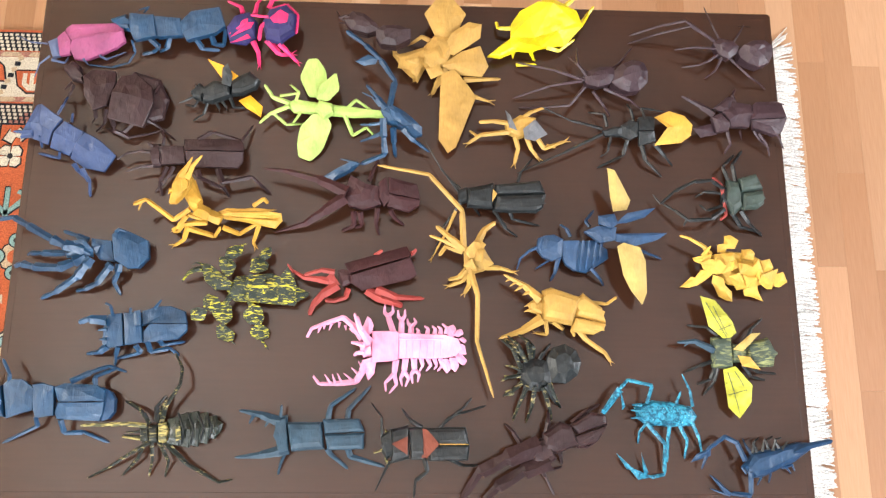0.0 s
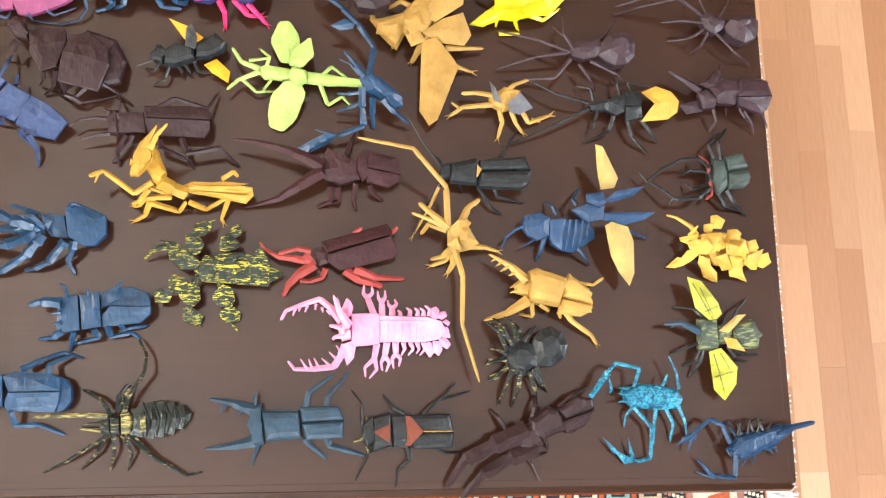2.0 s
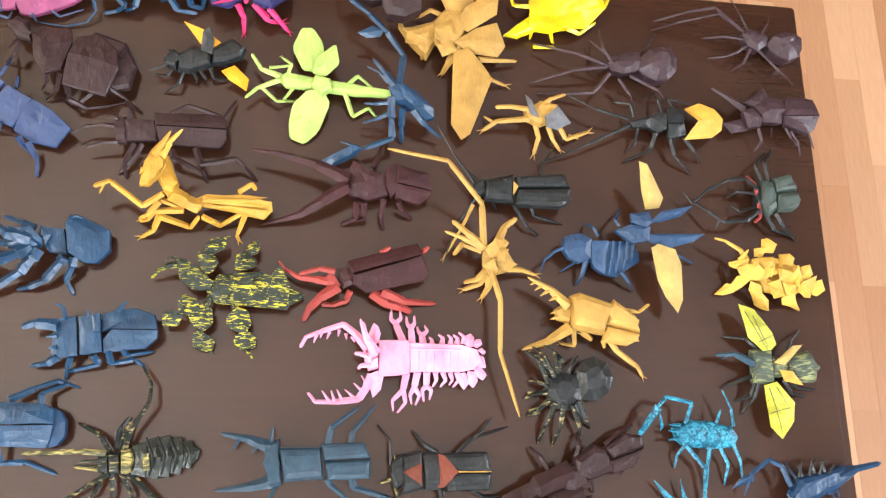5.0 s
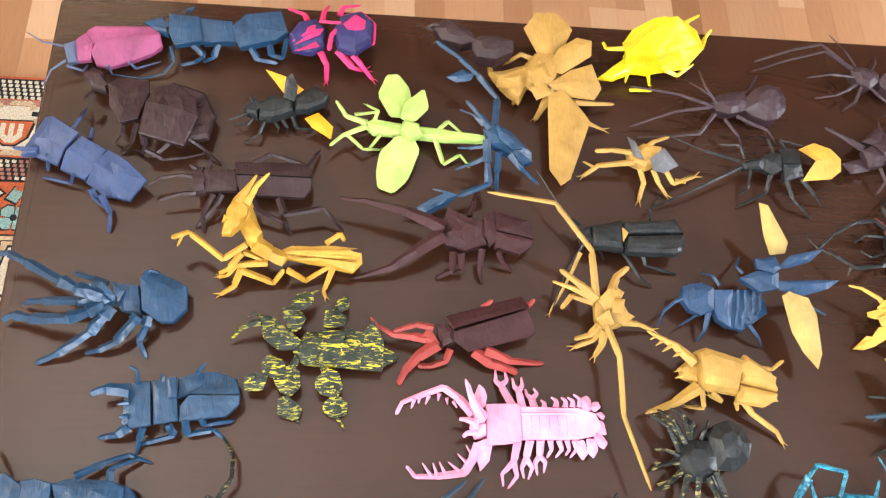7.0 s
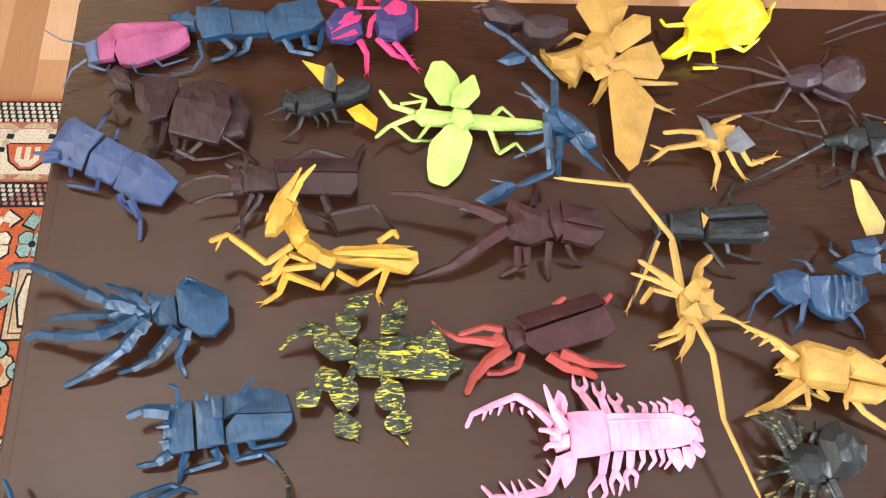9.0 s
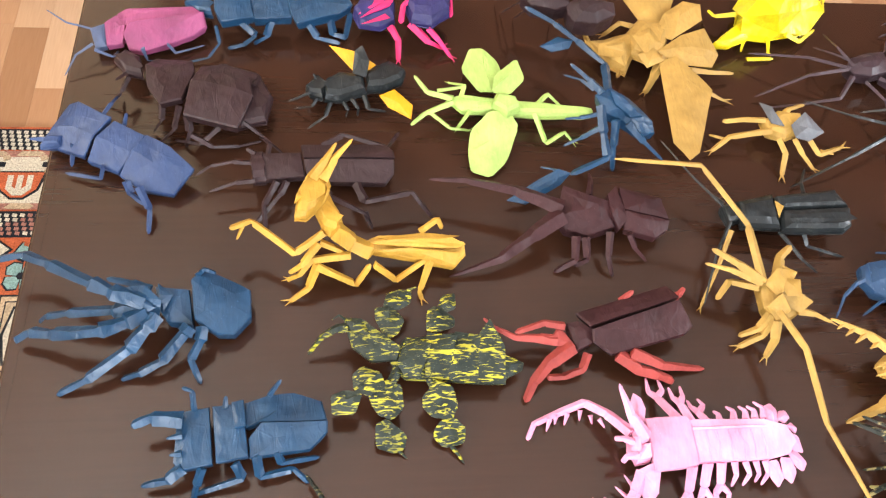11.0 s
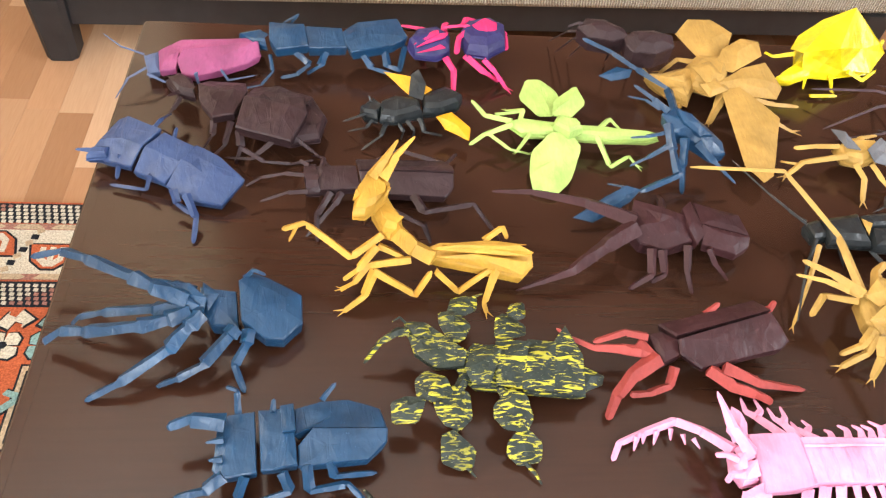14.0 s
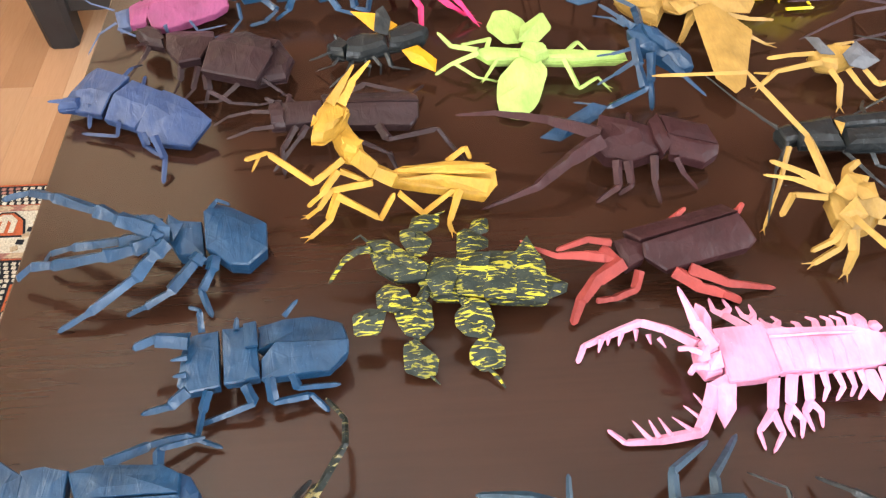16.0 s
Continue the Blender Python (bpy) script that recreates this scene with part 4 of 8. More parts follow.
b = bug("origami_grasshopper", "golden ochre folded paper grasshopper with grey wings", "origami insect", 0.142, 0.168, 20)
shell(b, "body", GOLD, 1.6, 2.6, [(-2, 0.5), (0, 1.7), (2, 1.3), (1.8, -0.7), (-0.3, -1.6), (-1.8, -0.9)])
sheet(b, "wing", SLATE, 0.2, [(-2.1, 2, 2.6), (-1.5, 1, 3.2), (-0.6, -0.9, 2.8), (-1.6, -0.4, 2.6)])
sheet(b, "wing", SLATE, 0.3, [(0.2, -0.6, 2.6), (1.7, 0.6, 3), (3.5, -1.1, 2.2), (1.8, -2, 2), (0.4, -1.9, 2.4)])
limb(b, "leg", GOLD, 0.8, 0.6, [(-1.7, 0.4, 2), (-3.6, 0.8, 1.6), (-5.5, 0.7, 1.4)])
limb(b, "leg", GOLD, 0.9, 0.5, [(-1.5, -0.8, 2), (-5.3, -1.1, 1.4), (-6.9, -2, 0.4)])
limb(b, "foot", GOLD, 0.5, 0.3, [(-5.8, -1.1, 1.2), (-6.7, -0.2, 0.6)])
limb(b, "leg", GOLD, 0.8, 0.5, [(-0.7, -1.4, 1.6), (-0.3, -2.8, 1.2), (-0.7, -4.6, 0.1)])
limb(b, "leg", GOLD, 0.8, 0.5, [(0.8, -1.4, 1.6), (1.5, -2.8, 1), (2.6, -3.9, 0.2)])
limb(b, "leg", GOLD, 0.8, 0.5, [(2.2, -1.4, 1.6), (3.2, -2.6, 0.8), (6.2, -1.3, 0.3)])
limb(b, "leg", GOLD, 0.7, 0.4, [(0.3, 1.2, 2), (1.3, 2.1, 1.6), (3.5, 3.2, 1)])
limb(b, "foot", GOLD, 0.5, 0.3, [(3.6, -2, 0.6), (4.8, -2.4, 0.6)])

b = bug("origami_longhorn_beetle", "black folded paper longhorn beetle with a golden yellow tail", "origami beetle", 0.288, 0.167, 3)
plate(b, "head", BLACK, 0.7, 0.2, [(-3.8, -0.3, 2), (-2.2, 0.3, 2.2), (-1.1, 0.2, 2.2), (-1.2, -0.9, 1.9), (-3.4, -0.9, 1.8)])
plate(b, "thorax", BLACK, 0.8, 0.2, [(-1.4, 0.4, 2.2), (-0.1, 1.3, 2.1), (0.9, 0.9, 2.4), (0.9, -1, 2.2), (-0.1, -1.4, 1.7), (-1.3, -0.9, 1.9)])
plate(b, "wing_case", BLACK, 0.7, 0.12, [(1, 1.7, 2.2), (2.8, 1.9, 2.2), (3.2, 1.3, 2.3), (3, -0.2, 2.5), (0.9, -0.3, 2.5)])
plate(b, "wing_case", BLACK, 0.7, 0.12, [(0.9, -0.4, 2.5), (3, -0.3, 2.5), (3.3, -1.6, 2.1), (1, -2.2, 2)])
sheet(b, "tail", SAFFRON, 0.3, [(3.2, 1.7, 2.2), (5.2, 2.6, 2.2), (7.3, 2.1, 2), (8.4, 0.9, 1.8), (8.1, -0.6, 1.7), (6.8, -1.6, 1.7), (3, -2.2, 2), (4.7, 0.1, 2.7)])
limb(b, "antenna", BLACK, 0.5, 0.2, [(-3.8, 0, 2), (-8.1, 0.9, 2.4), (-11.8, 2.9, 2)])
limb(b, "antenna", BLACK, 0.5, 0.2, [(-3.8, -0.7, 2), (-9.1, -3.4, 1.6), (-15, -5.8, 0.3)])
limb(b, "leg", BLACK, 0.5, 0.2, [(-2.5, -0.6, 1.6), (-3.1, -3, 1.4), (-3.8, -3.3, 0.1)])
limb(b, "leg", BLACK, 0.6, 0.3, [(-0.5, -1.5, 1.8), (-1, -3.4, 1.2), (-4.3, -4.8, 0.1)])
limb(b, "leg", BLACK, 0.8, 0.3, [(1.3, -1.7, 1.8), (2, -4, 1.2), (4.4, -5.9, 0.1)])
limb(b, "leg", BLACK, 0.8, 0.3, [(3.1, -1.8, 1.8), (4.7, -3.5, 1.2), (5.9, -4.3, 0.1)])
limb(b, "leg", BLACK, 0.5, 0.25, [(-3.1, 0.4, 1.8), (-3.4, 2.1, 1.8), (-5.2, 3, 0.3)])
limb(b, "leg", BLACK, 0.5, 0.25, [(0.5, 1.3, 1.8), (0.2, 3.1, 1.6), (0.1, 4.4, 0.2)])
limb(b, "leg", BLACK, 0.5, 0.25, [(2, 1.8, 1.8), (1.7, 3.3, 1.4), (5.2, 3.4, 0.2)])

b = bug("origami_stag_beetle", "dark plum folded paper stag beetle at the table edge", "origami beetle", 0.446, 0.185, 4)
plate(b, "head", AUBERGINE, 0.8, 0.2, [(-5, 0.1, 2.4), (-3.8, 0.6, 2.6), (-2.7, -0.8, 2.8), (-2.7, -1.7, 2.2), (-4.2, -1.9, 1.8)])
plate(b, "head", AUBERGINE, 0.6, 0.2, [(-4.6, 1.4, 2.2), (-2.5, 3.1, 2.2), (-1.7, 2.9, 2.4), (-2.6, 1, 2.6), (-3.7, 0.8, 2.5)])
plate(b, "thorax", AUBERGINE, 1.1, 0.3, [(-3.6, 0.8, 2.6), (-1.9, 2.3, 2.4), (0.4, 1.9, 2.6), (0.4, 0.4, 3), (0.1, -1.2, 2.2), (-2.3, -1.1, 2.2), (-2.8, -0.4, 2.8)])
plate(b, "wing_case", AUBERGINE, 1.1, 0.2, [(0.6, 1.8, 2.6), (1.2, 2.4, 2.4), (4.8, 2.4, 2.2), (5, 0, 2.9), (0.1, -0.4, 3.1)])
plate(b, "wing_case", AUBERGINE, 0.9, 0.2, [(0.1, -0.5, 3.1), (5, -0.1, 2.9), (4.6, -1.6, 2), (3.9, -2.2, 1.8), (0.5, -1.2, 2.2)])
limb(b, "mandible", AUBERGINE, 1.3, 0.4, [(-4.4, 0.6, 1.8), (-6.2, 1.9, 1.8), (-8.7, 3.1, 2)])
sheet(b, "mandible", AUBERGINE, 0.3, [(-7.3, -1.3, 1.6), (-6.3, -2.5, 1.4), (-4, -2, 1.4), (-4.5, -0.5, 1.6)])
limb(b, "leg", AUBERGINE, 0.5, 0.25, [(0.8, -1.5, 1.8), (1.8, -2.6, 1.2), (3.6, -3.4, 0.1)])
limb(b, "leg", AUBERGINE, 0.5, 0.25, [(1.5, -1.9, 1.8), (2.7, -3.1, 1.2), (3.5, -4.5, 0.1)])
limb(b, "leg", AUBERGINE, 0.5, 0.25, [(-1.1, -1.6, 1.8), (-0.2, -2.2, 0.2)])
limb(b, "leg", AUBERGINE, 0.5, 0.25, [(-1.4, 2.2, 2), (-1.8, 3.4, 2), (-0.6, 5.1, 0.5)])
limb(b, "leg", AUBERGINE, 0.5, 0.25, [(3.2, 2.4, 1.8), (4.6, 3, 1), (6.2, 3, 0.1)])
limb(b, "leg", AUBERGINE, 0.6, 0.3, [(-2.7, -1.7, 1.6), (-2.3, -3.4, 1.4), (-2.8, -4.3, 0.1)])
limb(b, "leg", AUBERGINE, 0.5, 0.25, [(3.8, -1.7, 1.6), (4.7, -2.1, 0.8), (5.5, -3.4, 0.1)])

b = bug("origami_stag_beetle", "dark plum folded paper stag beetle with curved mandibles and long legs", "origami beetle", -0.279, 0.12, 1)
plate(b, "thorax", PLUM, 0.8, 0.15, [(-4.9, 0.9, 2.3), (-1.4, 1.1, 2.3), (-1, -1.3, 2.2), (-4.5, -1.5, 2.1)])
plate(b, "wing_case", PLUM, 0.7, 0.1, [(-1.5, 2, 2.1), (5.6, 2.3, 1.9), (6.2, 1.4, 2.2), (6.3, 0.42, 2.5), (-1.2, 0.42, 2.5)])
plate(b, "wing_case", PLUM, 0.7, 0.1, [(-1.2, 0.34, 2.5), (6.3, 0.34, 2.4), (6.2, -0.8, 1.9), (5.6, -1.6, 1.7), (-0.8, -1.6, 1.9)])
shell(b, "head", PLUM, 1.8, 2.6, [(-5.5, 1.3), (-4.5, 1.4), (-4.1, -1.6), (-5.2, -1.7)])
limb(b, "mandible", PLUM, 0.6, 0.25, [(-5.2, 0.2, 2), (-6.9, 0.3, 2), (-8.7, 0, 1.8), (-9.8, -0.8, 1.6)])
limb(b, "mandible", PLUM, 0.6, 0.25, [(-5, -1.6, 2), (-6.6, -1.8, 2), (-8.6, -2.4, 1.6)])
limb(b, "antenna", PLUM, 0.6, 0.4, [(-5.1, 0.8, 2.4), (-5.8, 1.2, 2.6)])
limb(b, "leg", PLUM, 0.7, 0.4, [(-2.5, -1.7, 2), (-3, -2.8, 1.8), (-5.1, -4.6, 0.1)])
limb(b, "leg", PLUM, 0.7, 0.4, [(-3.3, -1.7, 2), (-4.3, -3.6, 1.4), (-4.2, -5.1, 0.1)])
limb(b, "leg", PLUM, 0.9, 0.4, [(0.5, -2.2, 2), (0.9, -3.1, 2), (3.9, -4.3, 1.2)])
limb(b, "leg", PLUM, 0.6, 0.3, [(3.8, -4.1, 1.2), (4.4, -5.1, 0.1)])
limb(b, "leg", PLUM, 0.9, 0.4, [(3.1, -1.9, 2), (3.8, -3.8, 2.2), (7.6, -3, 2.4), (9.7, -4.6, 0.2)])
limb(b, "leg", PLUM, 0.7, 0.4, [(0.3, 2, 2), (2.1, 3, 2.2), (5.8, 2, 1.8), (6.9, 4.7, 0.5)])
limb(b, "leg", PLUM, 0.5, 0.3, [(-4.1, 1, 2), (-4, 2.2, 2), (-5.1, 4.2, 0.3)])

b = bug("origami_beetle", "periwinkle blue folded paper beetle with a three part creased back", "origami beetle", -0.449, 0.136, -26)
plate(b, "thorax", PERIWINKLE, 0.7, 0.3, [(-5.6, 1.4, 1), (-4.7, 2.4, 1.7), (-3.7, 4.9, 1.7), (-2.8, 4.7, 2.3), (0.3, 2.5, 3), (-1, 0.9, 2.6), (-1.7, -0.6, 1.7), (-3.6, 0.2, 1.4)])
plate(b, "thorax", PERIWINKLE, 0.7, 0.2, [(0.5, 2.3, 2.8), (3.1, 0.9, 2.6), (2.2, -0.6, 2.3), (1, -1.9, 1.3), (-1.5, -0.9, 1.5), (-0.8, 0.8, 2.6)])
plate(b, "abdomen", PERIWINKLE, 0.7, 0.3, [(3.2, 0.8, 2.9), (5.2, -0.2, 2.6), (7.1, -1.9, 1.9), (5.5, -3.9, 1), (3, -3.4, 1), (1.1, -2.2, 1.3), (2.2, -0.6, 2.7)])
shell(b, "head", PERIWINKLE, 1.6, 2.2, [(-5.3, 0.3), (-4.7, 1.4), (-3.6, 1.4), (-3.8, 0.5)])
limb(b, "mandible", PERIWINKLE, 0.8, 0.3, [(-4.5, 1, 1.8), (-6.2, 1.1, 1.8)])
limb(b, "leg", PERIWINKLE, 0.7, 0.4, [(-2.7, 0.6, 1.8), (-3.1, -0.5, 0.2)])
limb(b, "leg", PERIWINKLE, 0.6, 0.4, [(0, -1.6, 1.8), (-0.5, -2, 0.6), (-3.4, -1.3, 0.4)])
limb(b, "leg", PERIWINKLE, 0.8, 0.4, [(1.9, -3.1, 1.8), (2.2, -3.8, 1), (3.3, -4.7, 0.8)])
limb(b, "leg", PERIWINKLE, 0.8, 0.4, [(3, -3.8, 2), (3.8, -5.3, 1), (3.7, -7, 0.1)])
limb(b, "leg", PERIWINKLE, 0.5, 0.3, [(-0.8, 3.4, 2), (-0.2, 4.8, 2), (-0.1, 7.2, 0.5)])
limb(b, "leg", PERIWINKLE, 0.5, 0.3, [(1.1, 2.4, 2), (1.1, 3.7, 2)])

b = bug("origami_mantis", "golden yellow folded paper praying mantis rearing its horned head", "origami insect", -0.248, 0.052, -18)
plate(b, "abdomen", SAFFRON, 0.7, 0.3, [(0.3, -1, 2.6), (1.6, -0.5, 2.8), (4.9, -0.5, 2.8), (8.4, -0.9, 2.4), (8.5, -1.8, 1.8), (7.7, -2.6, 1.3), (5, -2.1, 1.6), (2.3, -1.7, 1.9), (0.6, -1.5, 2.2)])
sheet(b, "wing", SAFFRON, 0.2, [(0.5, -1.4, 3.1), (3.3, -1.2, 3.4), (7.3, -1, 3.2), (8.4, -1.4, 2.8), (7.7, -1.8, 2.9), (3.3, -1.7, 3.1)])
sheet(b, "wing", SAFFRON, 0.2, [(1.3, -1.9, 2.8), (4, -1.8, 3.1), (8, -2, 2.5), (7.6, -2.8, 1.9), (4, -2.2, 2.3)])
sheet(b, "wing", SAFFRON, 0.2, [(1.6, -0.8, 2.9), (5, -0.5, 3.1), (8, -0.6, 2.8), (6.7, -0.9, 3), (2.6, -1.2, 3.1)])
shell(b, "head", SAFFRON, 5.6, 6.5, [(-4.6, -0.8), (-4.4, 1.6), (-3.6, 3.3), (-2.5, 3.3), (-2, 2.3), (-2.2, 1.2), (-3.1, -0.2), (-3.8, -0.8)])
sheet(b, "head_crest", SAFFRON, 0.2, [(-4.6, 0.1, 6.3), (-4.4, 0.8, 6.8), (-4, 0.6, 6.4)])
sheet(b, "head_crest", SAFFRON, 0.2, [(-2.5, 0, 6.3), (-2, 1.1, 6.6), (-2.2, 1.8, 6.2)])
limb(b, "horn", SAFFRON, 1.2, 0.25, [(-3.3, 2.4, 6.4), (-2.3, 3.2, 7.6), (-1.5, 4.2, 8.3)])
limb(b, "horn", SAFFRON, 1.3, 0.25, [(-2.6, 2.3, 6.4), (-1.6, 3.4, 7.6), (-0.3, 4.4, 8.5)])
shell(b, "neck", SAFFRON, 4.0, 5.0, [(-3.4, 1.3), (-2.2, 2.7), (-1.1, 0), (-1.5, -1.4), (-2.5, -1)])
sheet(b, "flap", SAFFRON, 0.2, [(-3.3, 0.5, 4.6), (-2.7, 0.5, 5.2), (-1.8, -1.2, 4.4), (-2.1, -1.4, 4)])
limb(b, "thorax", SAFFRON, 2.0, 1.7, [(-1.7, -1.1, 4.6), (-0.3, -1.6, 3.4), (1.2, -2.1, 2.8)])
limb(b, "raptorial_leg", SAFFRON, 0.8, 0.6, [(-2.5, -1.1, 4.2), (-4.7, -2.2, 3), (-8, 0.1, 4), (-9.5, -0.6, 4)])
limb(b, "claw", SAFFRON, 0.4, 0.2, [(-8.5, -0.2, 4), (-9, -1.2, 3.4)])
limb(b, "raptorial_leg", SAFFRON, 0.9, 0.5, [(-2.9, -1.8, 3.8), (-4.2, -3, 2.6), (-5.2, -3.1, 1.6)])
limb(b, "raptorial_leg", SAFFRON, 0.8, 0.6, [(-2.8, -1.6, 3.6), (-1, -2.1, 3)])
limb(b, "leg", SAFFRON, 0.9, 0.6, [(-0.5, -2.5, 3.2), (-3.5, -2.6, 2.6), (-4.5, -3.2, 1.4), (-5.4, -3, 0.3)])
limb(b, "leg", SAFFRON, 0.9, 0.6, [(-3.1, -3.1, 2.6), (-0.1, -3.6, 0.6), (1, -2.9, 2.4)])
limb(b, "leg", SAFFRON, 0.9, 0.5, [(-3, -3, 2.6), (-3.8, -4.3, 1.2), (-5.2, -4.8, 0.1)])
limb(b, "leg", SAFFRON, 0.8, 0.5, [(1.3, -2.9, 2.4), (3, -3.3, 0.6), (5.8, -2, 2.2)])
limb(b, "leg", SAFFRON, 0.8, 0.4, [(5.8, -2, 2.2), (4.8, -4.4, 0.6), (5, -4.8, 0.1)])
limb(b, "leg", SAFFRON, 0.7, 0.5, [(4.9, -0.1, 2.6), (6.3, 0.7, 3.2), (6.7, 0.3, 2.4)])

b = bug("origami_rhinoceros_beetle", "big dark maroon folded paper rhinoceros beetle with two long curved horns", "origami beetle", -0.034, 0.069, 3)
plate(b, "thorax", MAROON, 1.2, 0.4, [(-5.3, -0.5, 2.6), (-4.4, 2.5, 2.9), (-2.5, 1.3, 3.3), (-0.7, 1, 2.8), (-0.4, -1.2, 2.2), (-2.8, -1.9, 2), (-4.6, -1.4, 2.2)])
plate(b, "pronotum", MAROON, 0.9, 0.15, [(-0.8, 1.5, 3), (0.1, 2.4, 2.9), (0.7, -0.6, 2.5), (-0.1, -1.5, 2.2), (-0.7, -0.4, 2.8)])
plate(b, "wing_case", MAROON, 0.9, 0.2, [(0.4, 2.4, 2.7), (4.1, 1.6, 2.2), (4.5, -0.3, 1.9), (0.5, 0.2, 2.7)])
plate(b, "wing_case", MAROON, 0.8, 0.2, [(0.5, 0.1, 2.8), (4.5, -0.4, 1.9), (4.3, -1.1, 1.6), (3.1, -1.9, 1.5), (0.3, -1.4, 2.1)])
limb(b, "horn", MAROON, 1.9, 0.3, [(-4.8, 0.1, 3), (-8.5, 1.7, 3.2), (-12.5, 2.7, 3.2), (-15.5, 3.1, 2.8)])
limb(b, "horn", MAROON, 2.0, 0.25, [(-5, -0.6, 3), (-7.6, -2.3, 2.6), (-10.1, -3.7, 1.4), (-14.1, -4.6, 0.3)])
limb(b, "leg", MAROON, 0.9, 0.5, [(-3.9, -2.2, 2.4), (-3.9, -3.8, 1.2), (-5.5, -4.2, 0.1)])
limb(b, "leg", MAROON, 0.9, 0.5, [(-3.1, -2.3, 2.4), (-2.9, -3.7, 1.2), (-3.8, -3.8, 0.4)])
limb(b, "leg", MAROON, 0.8, 0.4, [(-0.9, -1.7, 2.2), (-1.1, -3.5, 1.2), (-0.7, -4.7, 0.1)])
limb(b, "leg", MAROON, 0.8, 0.4, [(0.7, -1.9, 2.2), (1.3, -2.7, 1.2), (2.5, -3.3, 0.1)])
limb(b, "leg", MAROON, 0.7, 0.3, [(-2.1, 1.9, 2.2), (-1.6, 3.5, 1.8), (-1, 5.6, 0.2)])

b = bug("origami_longhorn_beetle", "black folded paper longhorn beetle with a gold accent on its back", "origami beetle", 0.11, 0.07, 0)
shell(b, "head", BLACK, 1.8, 2.4, [(-5.1, 0.9), (-3.9, 1.3), (-3.8, -0.7), (-4.9, -1)])
shell(b, "thorax", BLACK, 2.0, 2.8, [(-3.8, 1.1), (-0.5, 1.9), (-0.6, -1.6), (-3.9, -1.4)])
shell(b, "wing_case", BLACK, 2.1, 2.9, [(-0.3, 1.6), (5.5, 2.3), (6.2, 0.6), (-0.3, 0.2)])
shell(b, "wing_case", BLACK, 2.1, 2.9, [(-0.3, 0.1), (6.2, 0.5), (5.8, -1.4), (4.9, -2), (-0.6, -1.9)])
sheet(b, "accent", GOLD, 0.05, [(-0.6, 0.9, 2.7), (-0.1, 0.2, 2.9), (-0.7, -0.8, 2.7)])
limb(b, "antenna", BLACK, 0.4, 0.15, [(-5, 0.6, 2.2), (-7.4, 3.7, 2.6), (-9.4, 7.2, 2.8)])
limb(b, "antenna", BLACK, 0.4, 0.15, [(-4.8, -0.9, 2.2), (-6.9, -4.1, 2.4), (-8.3, -7.9, 1)])
limb(b, "leg", BLACK, 0.6, 0.3, [(-0.5, -1.6, 1.8), (1.3, -4, 1), (2.8, -4.7, 0.1)])
limb(b, "leg", BLACK, 0.6, 0.3, [(1.6, -1.8, 1.8), (2.1, -2.6, 1), (5.7, -3.2, 0.1)])
limb(b, "leg", BLACK, 0.5, 0.3, [(-3, -1.3, 1.8), (-2.1, -2, 0.2)])
limb(b, "leg", BLACK, 0.5, 0.2, [(-4.8, 1.1, 2), (-5.9, 2.2, 2)])
limb(b, "leg", BLACK, 0.5, 0.2, [(2.7, 2.1, 2), (3.1, 3.5, 1.6), (5, 6.1, 0.1)])

b = bug("origami_stick_spider", "ochre folded paper walking insect with two very long antennae", "origami insect", 0.082, -0.011, 76)
plate(b, "body", GOLD, 1.2, 0.4, [(-1.6, 1, 3), (-0.5, 1.4, 3.4), (1, 1, 3.2), (2.2, -0.7, 2.6), (1.2, -1.5, 2.2), (-0.8, -2.1, 2.2), (-1.5, -0.9, 2.6)])
limb(b, "antenna", GOLD, 0.95, 0.4, [(-1.6, 0.6, 3.6), (-1.9, 5.6, 4.4), (-6.1, 9.2, 7.4), (-12.5, 10.7, 6.2)])
limb(b, "antenna", GOLD, 0.85, 0.35, [(-0.9, -1.1, 3.2), (0.1, -5.1, 3.8), (0, -10.7, 3.6), (2, -17.3, 3.2)])
limb(b, "leg", GOLD, 1.2, 0.6, [(-1.5, 0.8, 3.6), (-3.4, 2.2, 4), (-5.1, 3.7, 3.8)])
limb(b, "leg", GOLD, 1, 0.3, [(-1.7, 0.9, 3.4), (-4.1, 1.8, 3.8), (-5.9, 2.5, 3.6)])
limb(b, "leg", GOLD, 0.9, 0.5, [(-1.7, 0.6, 3), (-3.8, 1.4, 2.6), (-4.6, 0.4, 1.4)])
limb(b, "leg", GOLD, 0.5, 0.25, [(-2.6, 5.9, 3), (-3.8, 3.3, 1.6), (-5.6, 0.2, 0.2)])
limb(b, "leg", GOLD, 0.9, 0.5, [(-1.2, -1.6, 2.6), (-2.1, -2.4, 1.8), (-3.4, -2.6, 1)])
limb(b, "leg", GOLD, 0.9, 0.5, [(-1, -1.9, 2.4), (-1.7, -2.8, 1.4), (-3.4, -3.3, 0.4)])
limb(b, "leg", GOLD, 1.2, 0.5, [(-0.7, -2, 2.4), (-0.7, -3.2, 1.4), (-1.3, -4.2, 0.2)])
limb(b, "leg", GOLD, 0.9, 0.4, [(1.2, -1.2, 2.4), (3.1, -1.1, 1.6), (5, -1.4, 0.6)])
limb(b, "horn", GOLD, 1.3, 0.6, [(-0.3, 0.8, 3.2), (1, 3.5, 2.8), (2.5, 4.7, 2.4)])
sheet(b, "flap", GOLD, 0.3, [(-1.5, 0.6, 3.6), (-0.4, 1.7, 4.2), (1, 1.5, 4), (0.5, 0, 4.2), (-0.8, -0.4, 3.6)])
